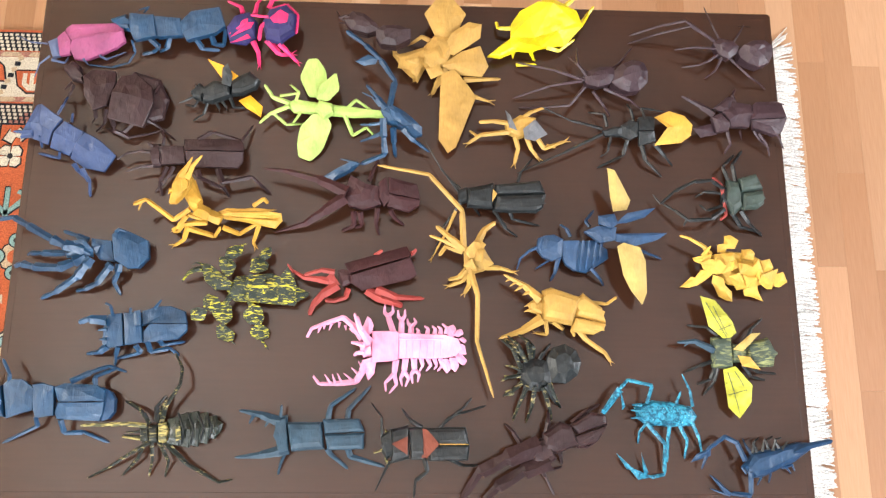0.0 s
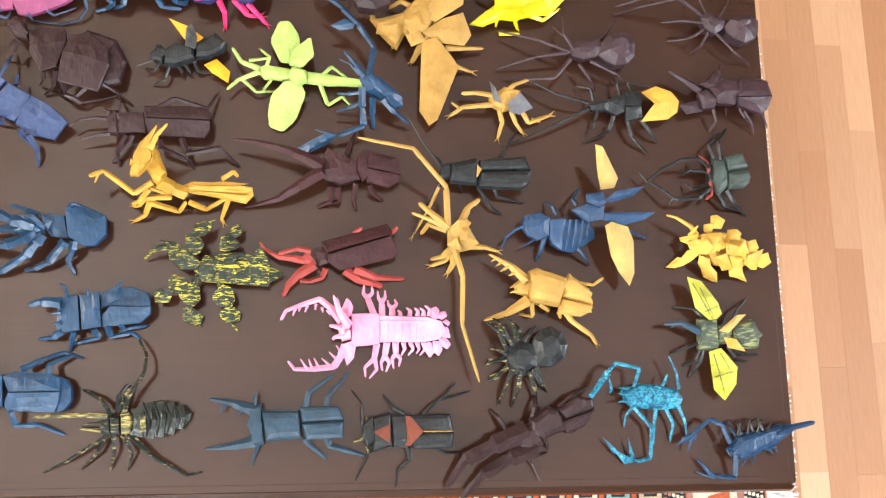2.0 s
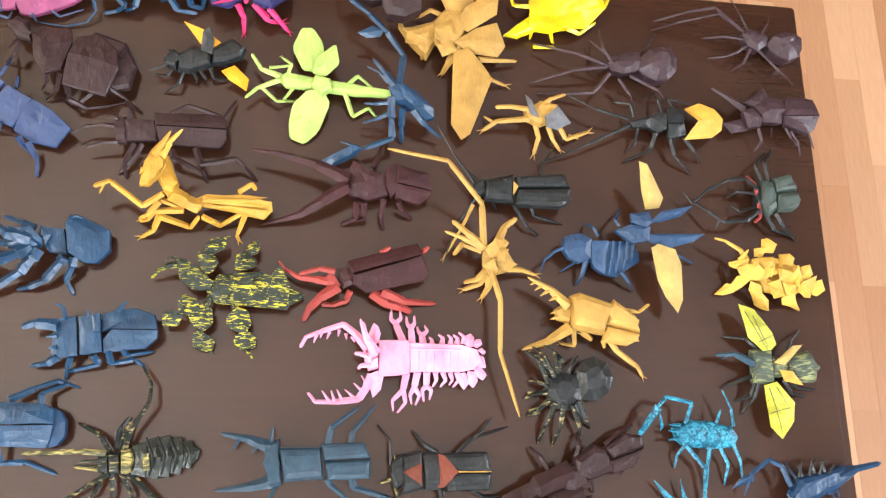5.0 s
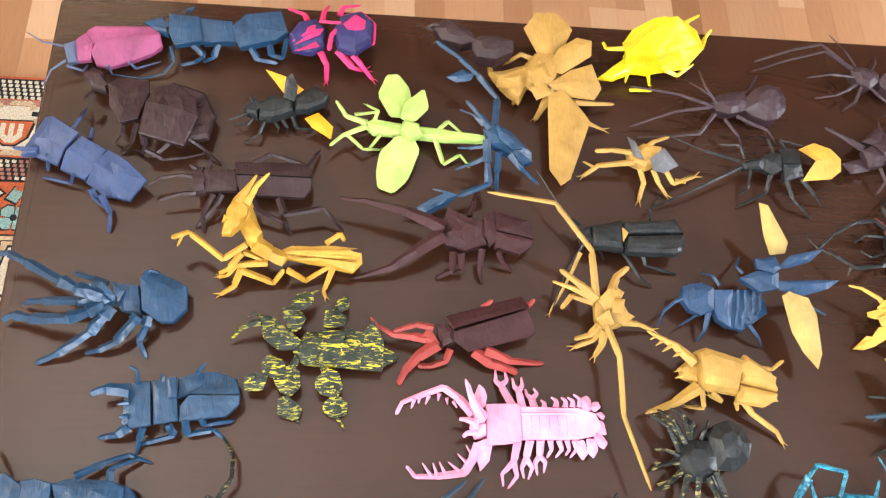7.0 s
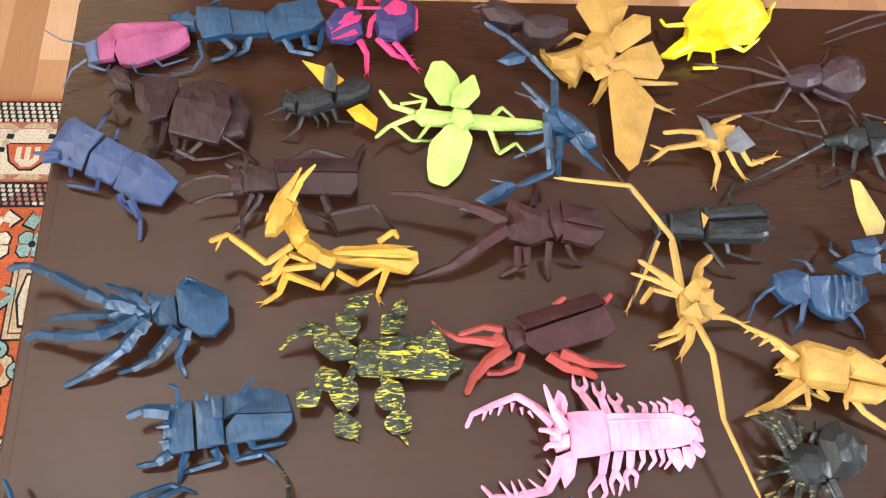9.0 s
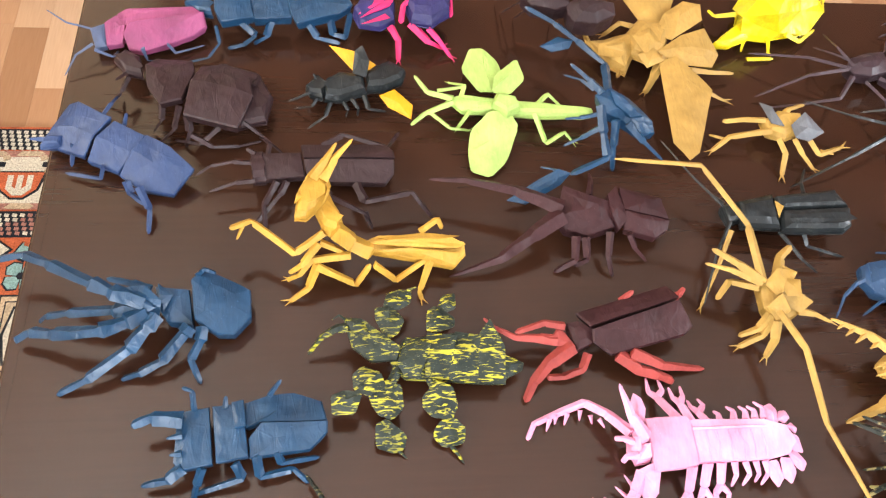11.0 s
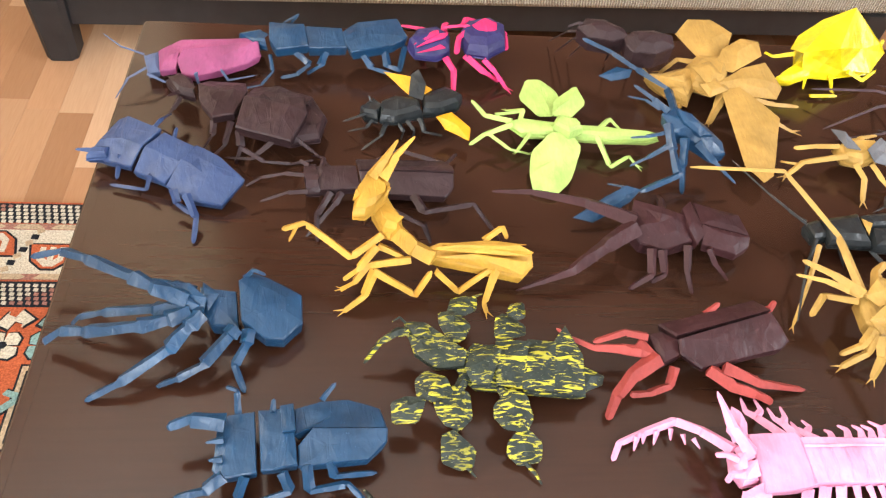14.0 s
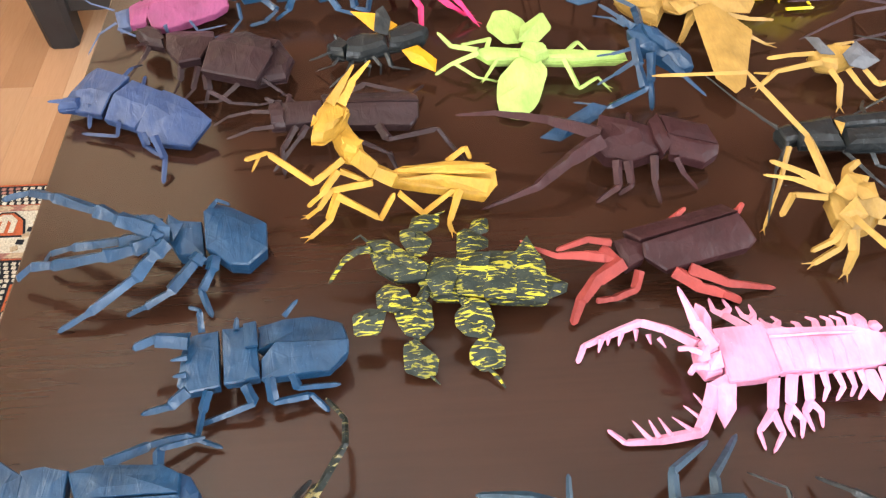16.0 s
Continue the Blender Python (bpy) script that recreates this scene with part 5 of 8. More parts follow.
sheet(b, "flap", GOLD, 0.3, [(-0.9, -0.7, 3.4), (0.4, -0.3, 4.4), (2.2, -0.9, 3.4), (1.1, -1.7, 3)])
sheet(b, "flap", GOLD, 0.3, [(-1.7, -1.2, 3.2), (-0.6, -0.5, 4.2), (0, -1.8, 3.6), (-0.9, -2.1, 2.8)])
sheet(b, "flap", GOLD, 0.2, [(-0.3, 0.9, 4), (1, 0.5, 4.4), (0.6, -1, 4.6), (-0.2, -0.7, 4)])
sheet(b, "flap", GOLD, 0.2, [(0.2, 2.2, 3.8), (1.1, 1.3, 4.2), (0.4, 0.2, 3.8)])

b = bug("origami_cicada", "blue folded paper cicada with pale yellow outspread wings", "origami insect", 0.205, 0.01, 11)
plate(b, "head", INDIGO, 0.8, 0.2, [(-4.6, -0.8, 2.4), (-4.4, 0.6, 2.4), (-3.7, 0.8, 2.6), (-4, -1.7, 2.4)])
plate(b, "pronotum", INDIGO, 1.1, 0.3, [(-4.2, -1.1, 2.5), (-3.7, 0.9, 2.6), (-2.4, 1, 2.8), (-1.3, 0.4, 3), (-1.4, -1.8, 2.6), (-2.6, -2.3, 2.2), (-3.9, -1.8, 2.3)])
plate(b, "thorax", INDIGO, 1.1, 0.2, [(-1.3, 0.2, 2.9), (0.8, 0.3, 2.9), (0.4, -3.5, 1.9), (-0.9, -2.7, 2.1), (-1.3, -1.8, 2.4)])
plate(b, "abdomen", NAVYBLUE, 1, 0.2, [(0.7, 0.2, 2.8), (2.7, 0.4, 2.6), (4.5, -0.7, 2.2), (4.7, -1.8, 1.8), (1.8, -3.7, 1.5), (0.4, -3.5, 1.8)])
limb(b, "pleat", INDIGO, 0.45, 0.3, [(1.3, 0.2, 2.9), (1, -1.7, 2.9), (0.9, -3.5, 1.8)])
limb(b, "pleat", INDIGO, 0.45, 0.3, [(2.1, 0.2, 2.9), (1.8, -1.7, 2.9), (1.7, -3.3, 1.8)])
limb(b, "pleat", INDIGO, 0.45, 0.3, [(3, 0.3, 2.9), (2.6, -1.7, 2.9), (2.6, -2.8, 1.8)])
limb(b, "pleat", INDIGO, 0.45, 0.3, [(3.7, 0.3, 2.9), (3.3, -1.7, 2.9), (3.3, -2.2, 1.8)])
plate(b, "wing_base", INDIGO, 0.8, 0.3, [(1.2, 1.3, 3.6), (3, 1.9, 4.2), (5.2, 1.7, 4.4), (5.1, 0.1, 4), (3.3, -0.2, 3.6)])
plate(b, "wing_base", INDIGO, 0.6, 0.2, [(3, 3.2, 4.2), (5, 3.4, 4.6), (5.4, 2.1, 4.6), (4.6, 1.5, 4.5), (3, 2.1, 4.2)])
limb(b, "antenna", INDIGO, 0.5, 0.2, [(-4.6, -0.7, 2.6), (-5.6, -1.2, 2.9), (-6.7, -2.1, 2.4), (-7, -3.3, 1)])
sheet(b, "wing", INDIGO, 0.3, [(5.1, 2.2, 4), (6.6, 3.5, 4.6), (10.1, 4.1, 5), (8.8, 3, 4.4), (6.5, 2.3, 4)])
sheet(b, "wing", INDIGO, 0.3, [(4.9, 0.9, 4), (11.7, 1.1, 4.2), (10.4, 0.2, 4), (7.7, -0.5, 3.6), (5.1, 0, 3.8)])
sheet(b, "wing", CREAM, 0.3, [(4.7, 6.5, 3.6), (4.3, 9.4, 4.6), (5.2, 9.1, 4.6), (7.4, 5.5, 3.4), (6.9, 4.3, 3.2), (5.1, 4, 3.4)])
sheet(b, "wing", CREAM, 0.3, [(5.3, -0.7, 4), (6.1, -0.2, 4), (8.3, -0.7, 3.6), (9, -2.4, 3.4), (9.1, -6.3, 2.8), (8.5, -7.8, 2.6), (7.1, -6.1, 2.8), (6.1, -4.2, 3.2)])
limb(b, "leg", INDIGO, 0.4, 0.2, [(-2.1, -1.6, 2), (-4.7, -3.2, 1)])
limb(b, "leg", INDIGO, 0.8, 0.3, [(-1.7, -1.5, 2.2), (-2.2, -3.7, 1.4), (-2.6, -4.5, 0.1)])
limb(b, "leg", INDIGO, 0.6, 0.3, [(2.3, -3.1, 2), (3.6, -4.3, 1.2), (4.3, -5, 0.1)])
limb(b, "leg", INDIGO, 0.6, 0.3, [(-0.2, 0.9, 2.2), (-0.7, 2, 2), (-1.2, 2.9, 0.6)])
limb(b, "leg", INDIGO, 0.6, 0.3, [(2.1, 2, 3), (1.7, 2.9, 2.6), (3.3, 4.9, 0.6)])
limb(b, "leg", INDIGO, 0.6, 0.3, [(7.4, -0.2, 2), (10.2, -1, 1.2), (12, -1.4, 0.3)])

b = bug("origami_long_armed_beetle", "black and grey green folded paper beetle with very long curved forelegs", "origami beetle", 0.429, 0.08, 11)
shell(b, "wing_case", GREYGREEN, 1.8, 2.6, [(-0.1, 2.2), (2.2, 2.9), (3, 0.8), (0.1, 0.3)])
shell(b, "wing_case", GREYGREEN, 1.8, 2.6, [(0.1, 0.2), (3, 0.6), (3, -1.2), (2.2, -1.8), (0.1, -2.1)])
shell(b, "thorax", GREYGREEN, 1.7, 2.4, [(-1.7, 2), (-0.2, 1.8), (0.1, -1.7), (-1.2, -2.9), (-2, -0.8)])
shell(b, "head", BLACK, 1.5, 2.1, [(-2.4, 0.9), (-1.5, 1.3), (-1.7, -1.5), (-2.4, -1.4)])
limb(b, "horn", CORAL, 0.7, 0.5, [(-2.2, 0, 1.8), (-2.7, 1.3, 2.2), (-3.7, 2.2, 2.2)])
limb(b, "horn", CORAL, 0.6, 0.4, [(-2.2, -1, 1.8), (-2, -2.7, 1.6), (-2.8, -3.4, 1.4)])
limb(b, "foreleg", BLACK, 0.7, 0.4, [(-2.2, 0.7, 2), (-4.2, 1.5, 3), (-6.5, 1.3, 3), (-8.9, 0.1, 2.4), (-10.6, -1.4, 1.6)])
limb(b, "foreleg", BLACK, 0.7, 0.4, [(-2.3, -2, 2), (-4.3, -3.5, 2.4), (-7.2, -3.7, 2.2), (-8.8, -2.3, 1.8), (-10.3, -1.1, 1.2)])
limb(b, "claw", BLACK, 0.4, 0.2, [(-10.5, -1.4, 1.6), (-11.5, 0, 1.4)])
limb(b, "claw", BLACK, 0.4, 0.2, [(-7.2, -3.4, 1.4), (-7.5, -4.2, 1)])
limb(b, "leg", BLACK, 0.5, 0.3, [(-2.2, 0.2, 1.6), (-4.7, 0.4, 1.6), (-5.6, -0.1, 0.6)])
limb(b, "leg", BLACK, 0.5, 0.3, [(-2.3, -1.4, 1.6), (-4.4, -2.1, 1.4), (-5.1, -1.1, 0.6)])
limb(b, "leg", BLACK, 0.7, 0.4, [(-1.2, 1.5, 1.6), (-2, 3.9, 1.6), (0.3, 6.1, 0.2)])
limb(b, "leg", BLACK, 0.7, 0.4, [(-0.4, 1.9, 1.6), (-0.7, 4.2, 1.6), (1.4, 6.7, 0.2)])
limb(b, "leg", BLACK, 0.8, 0.4, [(-1.2, -2.4, 1.6), (0.1, -4.1, 1), (3.1, -4.6, 0.1)])
limb(b, "leg", BLACK, 0.8, 0.4, [(0, -2.1, 1.6), (1.3, -3.7, 1), (3.2, -5.1, 0.1)])

b = bug("origami_tarantula", "teal blue folded paper spider with thick jointed legs and octagonal abdomen", "origami spider", -0.373, -0.004, -3)
plate(b, "abdomen", TEAL, 1.3, 0.3, [(0.3, 1.4, 2.9), (1.1, 2.3, 2.6), (2.3, 2, 2.4), (4.5, 1, 1.8), (4.7, -1.1, 1.6), (3.5, -2.5, 1.6), (2.3, -2.6, 1.9), (0.8, -1.7, 2.6)])
plate(b, "thorax", TEAL, 1.2, 0.2, [(-2.2, 1, 2.6), (0.2, 0.8, 2.4), (0.6, -1.7, 1.8), (-1.2, -1.5, 1.8), (-1.9, -0.6, 2.2)])
sheet(b, "flap", TEAL, 0.2, [(-4.4, 0.4, 3.6), (-2.7, 0.6, 3.5), (-1.4, -0.7, 3.6), (-1.6, -1.5, 2.8), (-2.8, -1.1, 3.2), (-3.7, -0.2, 3.4)])
sheet(b, "flap", TEAL, 0.2, [(-5.3, 0.1, 3.7), (-3.6, 0.3, 3.9), (-1.8, -1.2, 3.4), (-2.7, -1.5, 3.1)])
sheet(b, "flap", TEAL, 0.3, [(-1.9, 0.9, 3.2), (-0.7, -0.1, 3.3), (-1.4, -1.1, 2.6), (-1.9, -0.4, 3)])
limb(b, "leg", TEAL, 1.5, 0.7, [(-2.6, -0.7, 3.4), (-4.9, -0.2, 4.2), (-6.2, 0.4, 4.4), (-9.5, 2.2, 4), (-11.5, 3.3, 3.4), (-13.5, 3.1, 3)])
limb(b, "leg", TEAL, 1.4, 0.5, [(-3.1, -1, 2.8), (-4.9, -1, 2.8), (-8.2, -0.9, 2.2), (-9.8, -0.8, 1.6), (-10.5, -0.8, 0.7)])
limb(b, "leg", TEAL, 1.6, 0.8, [(-2.5, -1.4, 3), (-3.8, -2.2, 3.2), (-5.4, -3, 3.6), (-8.9, -2.7, 2.6), (-10.5, -2.2, 2), (-11.9, -2.3, 0.8)])
limb(b, "leg", TEAL, 1.6, 0.6, [(-1.8, -1.6, 3), (-2.4, -2.6, 3), (-3.6, -3.8, 2.2), (-6.6, -5.6, 1), (-8.6, -6.2, 0.1)])
limb(b, "leg", TEAL, 1.4, 0.5, [(0.5, -2.2, 2.4), (0.1, -2.7, 2.2), (-1.5, -4.5, 1.4), (-3.1, -5.1, 0.8), (-4.4, -5.2, 0.1)])
limb(b, "leg", TEAL, 1.1, 0.4, [(1.3, -2.1, 2), (1.2, -3.1, 1.8), (0.5, -4.2, 1), (1.2, -5.7, 0.1)])
limb(b, "leg", TEAL, 0.9, 0.5, [(-2.5, 0.7, 2.6), (-4, 1.3, 2.5), (-5.9, 2, 2)])
limb(b, "leg", TEAL, 0.7, 0.3, [(0.7, 1.9, 2.5), (1.3, 2, 3.2), (2.1, 1.9, 2.8)])

b = bug("origami_leaf_insect", "black and yellow streaked folded paper leaf insect with lobed legs", "origami insect", -0.207, -0.047, -9)
plate(b, "head", LEAFY, 0.5, 0.2, [(-5.2, 2.3, 2.8), (-3.7, 2, 3.2), (-1.1, -0.1, 3), (-1.3, -0.9, 2.5), (-3.2, -1, 2.4), (-4.6, 0.2, 2.4)])
sheet(b, "lobe", LEAFY, 0.2, [(-5.2, 2.4, 2.8), (-4.6, 1.1, 3), (-3.3, 0.8, 3.2), (-3.8, 2.1, 3.1)])
plate(b, "body", LEAFY, 0.5, 0.4, [(-1.9, -1, 2.3), (-0.8, 0.8, 2.4), (3.5, 1.3, 2.2), (6.5, 0, 1.8), (7.1, -1.5, 1.4), (6.4, -2.6, 1.4), (2, -2.4, 1.8), (-0.9, -2.2, 2)])
sheet(b, "leaf", LEAFY, 0.3, [(-1.4, -1.3, 2.9), (-0.7, 0.8, 2.6), (1.1, 0, 3.2), (0.2, -2.3, 2.6), (-0.9, -2.2, 2.4)])
sheet(b, "leaf", LEAFY, 0.3, [(0.5, -0.3, 2.9), (0.9, 1.1, 2.7), (3, 0.6, 3.1), (2.3, -2.4, 2.2), (0.6, -2.3, 2.5)])
sheet(b, "leaf", LEAFY, 0.3, [(2.4, -0.2, 2.7), (3, 1.2, 2.5), (4.8, 0.7, 2.9), (4.4, -2.5, 2), (2.3, -2.5, 2.3)])
sheet(b, "leaf", LEAFY, 0.3, [(4.2, 0.2, 2.6), (5.6, 2, 3), (6.6, 0, 2.4), (6.5, -2.7, 1.6), (4.4, -2.5, 2)])
sheet(b, "tail", LEAFY, 0.2, [(6.2, -0.2, 1.8), (8.1, -0.9, 1.3), (8, -1.4, 1), (6.4, -2.2, 1.3)])
sheet(b, "leg_lobe", LEAFY, 0.3, [(-2.9, 2.2, 2.8), (-2.9, 3.1, 2.8), (-1.7, 3.2, 2.9), (-0.7, 2.1, 2.8), (-1.2, 1, 2.8), (-2.1, 0.5, 2.8)])
sheet(b, "leg_lobe", LEAFY, 0.3, [(-2.3, 3.2, 2.8), (-2, 4.3, 2.7), (-1.1, 4.7, 2.6), (-0.1, 4.7, 2.4), (-0.2, 3.6, 2.5), (-1.2, 2.9, 2.7)])
sheet(b, "leg_lobe", LEAFY, 0.3, [(0.8, 1.4, 2.4), (1, 3, 2.4), (1.6, 3.4, 2.4), (3.1, 2.5, 2.2), (3, 1.7, 2.3), (1.7, 1.2, 2.4)])
sheet(b, "leg_lobe", LEAFY, 0.3, [(1.8, 3.4, 2.2), (2.2, 4.4, 2.1), (3.3, 4.7, 1.9), (3.2, 3.3, 2), (2.4, 2.9, 2.2)])
sheet(b, "leg_lobe", LEAFY, 0.3, [(-4.6, -2, 2.6), (-3.9, -1.5, 2.9), (-2.6, -2, 3), (-2.2, -3.1, 2.9), (-3.5, -3.7, 2.8), (-4.5, -3.1, 2.5)])
sheet(b, "leg_lobe", LEAFY, 0.3, [(-6.1, -3.4, 2.3), (-5.1, -3.1, 2.6), (-3.9, -3.4, 2.8), (-4.4, -4.7, 2), (-6, -4.7, 1.9)])
sheet(b, "leg_lobe", LEAFY, 0.3, [(-3.5, -3.4, 2.6), (-2.3, -2.5, 2.8), (-1.1, -2.8, 2.4), (-1, -4.4, 2), (-1.8, -5.1, 1.8), (-2.8, -4.8, 1.9), (-3.3, -4.1, 2.2)])
sheet(b, "leg_lobe", LEAFY, 0.3, [(-3, -5.3, 1.6), (-2.2, -5, 1.8), (-0.8, -6, 1), (-1, -6.9, 0.5), (-1.8, -7.1, 0.4), (-3, -6.7, 0.7)])
sheet(b, "leg_lobe", LEAFY, 0.3, [(0.3, -3.6, 2.2), (1.4, -2.6, 2.6), (2.5, -3, 2.4), (2.9, -4.3, 1.8), (2.4, -5.2, 1.6), (1, -5, 1.7), (0.3, -4.3, 1.9)])
sheet(b, "leg_lobe", LEAFY, 0.3, [(1.1, -5.8, 1.3), (1.6, -5.2, 1.6), (2.6, -5, 1.6), (3.4, -5.6, 1), (3.3, -6.6, 0.5), (1.8, -6.8, 0.4), (1.1, -6.2, 0.7)])
limb(b, "leg_stalk", LEAFY, 0.9, 0.6, [(-1.3, -1.5, 2.2), (-2.4, -3.5, 2.2), (-2, -5.1, 1.6)])
limb(b, "leg_stalk", LEAFY, 0.9, 0.6, [(1, -2.2, 2), (1.6, -4, 2), (2.1, -5.3, 1.3)])
limb(b, "foot", LEAFY, 0.4, 0.15, [(2.3, -6.7, 0.5), (2.8, -7.3, 0.4), (3.2, -7.9, 0.1)])
limb(b, "foot", LEAFY, 0.3, 0.1, [(-1.4, -6.9, 0.5), (-0.8, -7.4, 0.1)])
limb(b, "antenna", LEAFY, 0.9, 0.3, [(-4.9, 1.6, 2.8), (-5.7, 1.5, 2.8), (-6.7, 1.2, 2.2), (-7.8, 0.4, 0.8)])
limb(b, "tooth", LEAFY, 0.3, 0.1, [(-0.4, 4.7, 2.4), (0.3, 4.9, 2.6)])
limb(b, "feeler", LEAFY, 0.3, 0.1, [(-5.1, 2.2, 2.9), (-5.5, 2.3, 3.4), (-6, 1.9, 3.4)])

b = bug("origami_stag_beetle", "dark maroon folded paper beetle with red mandibles and legs", "origami beetle", -0.056, -0.033, 6)
plate(b, "wing_case", MAROON, 0.9, 0.1, [(-2.7, 1.3, 2.2), (5.1, 3.7, 1.9), (5.7, 2.3, 2.6), (-1.9, -0.1, 2.8)])
plate(b, "wing_case", MAROON, 0.7, 0.12, [(-1.9, -0.4, 2.9), (5.6, 2.1, 2.7), (6.4, 0.1, 2.1), (5.8, -0.5, 1.9), (-0.4, -2.1, 1.9), (-1.8, -1.2, 2.4)])
plate(b, "thorax", MAROON, 0.9, 0.2, [(-3.5, 0.5, 2.1), (-2.7, 0.6, 2.3), (-1.7, -0.1, 2.4), (-1.7, -1.2, 2.1), (-2.9, -1.6, 1.8), (-3.3, -0.7, 1.9)])
sheet(b, "mandible", CORAL, 0.3, [(-4.2, 0.2, 2.3), (-3.1, -1.4, 2.1), (-4.6, -1.4, 2.2), (-6.9, -0.9, 2.2), (-4.8, -0.6, 2.4)])
limb(b, "mandible", CORAL, 1.1, 0.25, [(-4.5, -1, 2.3), (-5.8, -0.8, 2.3), (-7.6, -0.6, 2.1), (-9.1, 0.3, 2), (-9.8, 1.2, 1.8)])
limb(b, "mandible", CORAL, 0.8, 0.5, [(-3.8, 0.1, 2.4), (-5.4, 0.3, 2.6), (-7.6, -0.3, 2.3)])
limb(b, "mandible", CORAL, 1.6, 0.6, [(-3.4, -1.4, 2.1), (-5.3, -2.7, 1.8), (-6.4, -3.8, 1.2), (-7, -5, 0.3)])
limb(b, "leg", CORAL, 0.8, 0.6, [(-2.1, -1.8, 1.6), (-2.5, -2.8, 0.8), (-4, -3.2, 0.5), (-5.1, -3.1, 0.2)])
limb(b, "leg", CORAL, 1.5, 0.8, [(0.2, -1.9, 1.6), (1.9, -3, 1), (3.5, -3.3, 0.6), (4.7, -3.7, 0.2)])
limb(b, "leg", CORAL, 1.3, 0.5, [(1.3, -1.8, 1.6), (4, -2.7, 0.9), (7.4, -2.7, 0.1)])
limb(b, "leg", CORAL, 0.7, 0.4, [(1.1, 2.4, 1.8), (2.1, 3, 2.4)])
limb(b, "leg", CORAL, 0.8, 0.4, [(5.5, 2.6, 1.8), (6, 2.9, 2), (6.3, 3.2, 2.4)])

b = bug("origami_thorny_insect", "crumpled golden yellow folded paper insect with spiky plates", "origami insect", 0.426, -0.019, -11)
shell(b, "body", AMBER, 1.2, 2.2, [(-4.5, 1.6), (-1.8, 2.4), (1.2, 2.1), (3.4, 0.9), (4.4, -0.8), (2.8, -1.8), (0.5, -2.2), (-1.9, -1.8), (-3.8, -0.2)])
limb(b, "antenna", AMBER, 0.9, 0.3, [(-4.4, 1.7, 2.2), (-5.3, 2.7, 2.6), (-7.2, 3.7, 2.8), (-8.3, 4.1, 2.4)])
limb(b, "horn", AMBER, 0.8, 0.2, [(-5.4, 1.5, 2.4), (-4.7, 2.6, 3.4)])
sheet(b, "plate", AMBER, 0.3, [(-6.7, 1.3, 2.2), (-5.5, 1.5, 2.6), (-4.5, 1.6, 3), (-4.7, 0.7, 2.6), (-5.7, 0.6, 2), (-6.3, 1, 1.6)])
sheet(b, "plate", AMBER, 0.5, [(-5.8, 0.6, 2.4), (-4.9, 0.9, 3.2), (-3.8, 0.8, 3.6), (-2.9, 0, 3.4), (-3.5, -0.9, 2.8), (-4.2, -0.8, 2.4), (-5.4, -0.1, 2.2)])
sheet(b, "plate", AMBER, 0.3, [(-3.5, 3, 2.4), (-2.7, 3.1, 2.7), (-2.7, 4, 2.9), (-2, 4.1, 3.1), (-1.1, 3.4, 3.4), (-1.6, 2.3, 3.25), (-2.5, 2.4, 2.9), (-2.6, 1.9, 2.55), (-3.5, 2, 2.4)])
sheet(b, "plate", AMBER, 0.3, [(-0.4, 2.4, 2.4), (0.4, 2.3, 3.4), (0.8, 1.7, 3.6), (0.8, 0.9, 3), (-0.6, 1.1, 2.6)])
sheet(b, "plate", AMBER, 0.5, [(-4, 1.7, 2.6), (-1.8, 1.8, 3.4), (-0.7, 1.1, 2.8), (-1.4, -0.2, 3.4), (-3.1, -0.8, 2.6), (-4.2, -0.2, 2.8)])
sheet(b, "plate", AMBER, 0.4, [(-1.3, 0.5, 3.4), (1, 0.8, 2.6), (1.2, 0.9, 3.6), (2.1, -0.8, 2.8), (1.1, -1.1, 2.4), (-1.1, -0.9, 3.2)])
sheet(b, "plate", AMBER, 0.4, [(1.3, 0.7, 2.6), (2.6, 1, 3.6), (3.3, 0, 3), (2.6, -0.8, 2.4), (2, -1.4, 1.8), (1.3, -0.5, 2.2)])
sheet(b, "plate", AMBER, 0.4, [(1.7, -1, 3.2), (4.2, 0, 2.4), (3.5, -2.5, 1.6), (2.8, -2.5, 1.6), (1.4, -1.8, 2.4)])
sheet(b, "plate", AMBER, 0.3, [(3.8, -0.7, 2), (4.9, -0.4, 2.2), (5.7, -1.5, 1.4), (4.7, -2.2, 1.2), (3.8, -2.1, 1.6)])
sheet(b, "plate", AMBER, 0.4, [(-2.4, -1.2, 2.8), (-1.2, -0.8, 3.4), (0.2, -2.5, 2), (-1, -2.7, 1.4), (-1.7, -1.8, 2)])
sheet(b, "plate", AMBER, 0.4, [(-0.7, -1, 3), (1.6, -1.1, 2.4), (1.6, -2.2, 1.8), (-0.1, -2.5, 2.6)])
sheet(b, "plate", AMBER, 0.3, [(-0.4, -2.7, 2), (1.5, -2, 1.8), (1.9, -2.8, 1.2), (2.8, -3.9, 0.3), (1.4, -3.5, 0.8), (0, -3.4, 1.4)])
sheet(b, "plate", AMBER, 0.3, [(-8, -2.2, 0.4), (-7.1, -1.4, 0.84), (-6.7, -1, 1.29), (-6.4, -1.2, 1.67), (-5.7, -0.3, 2.02), (-4.7, -0.1, 2.29), (-4.3, -0.8, 2.27), (-5.2, -1.6, 1.87), (-6, -2.1, 1.31), (-6.9, -2.3, 0.6)])
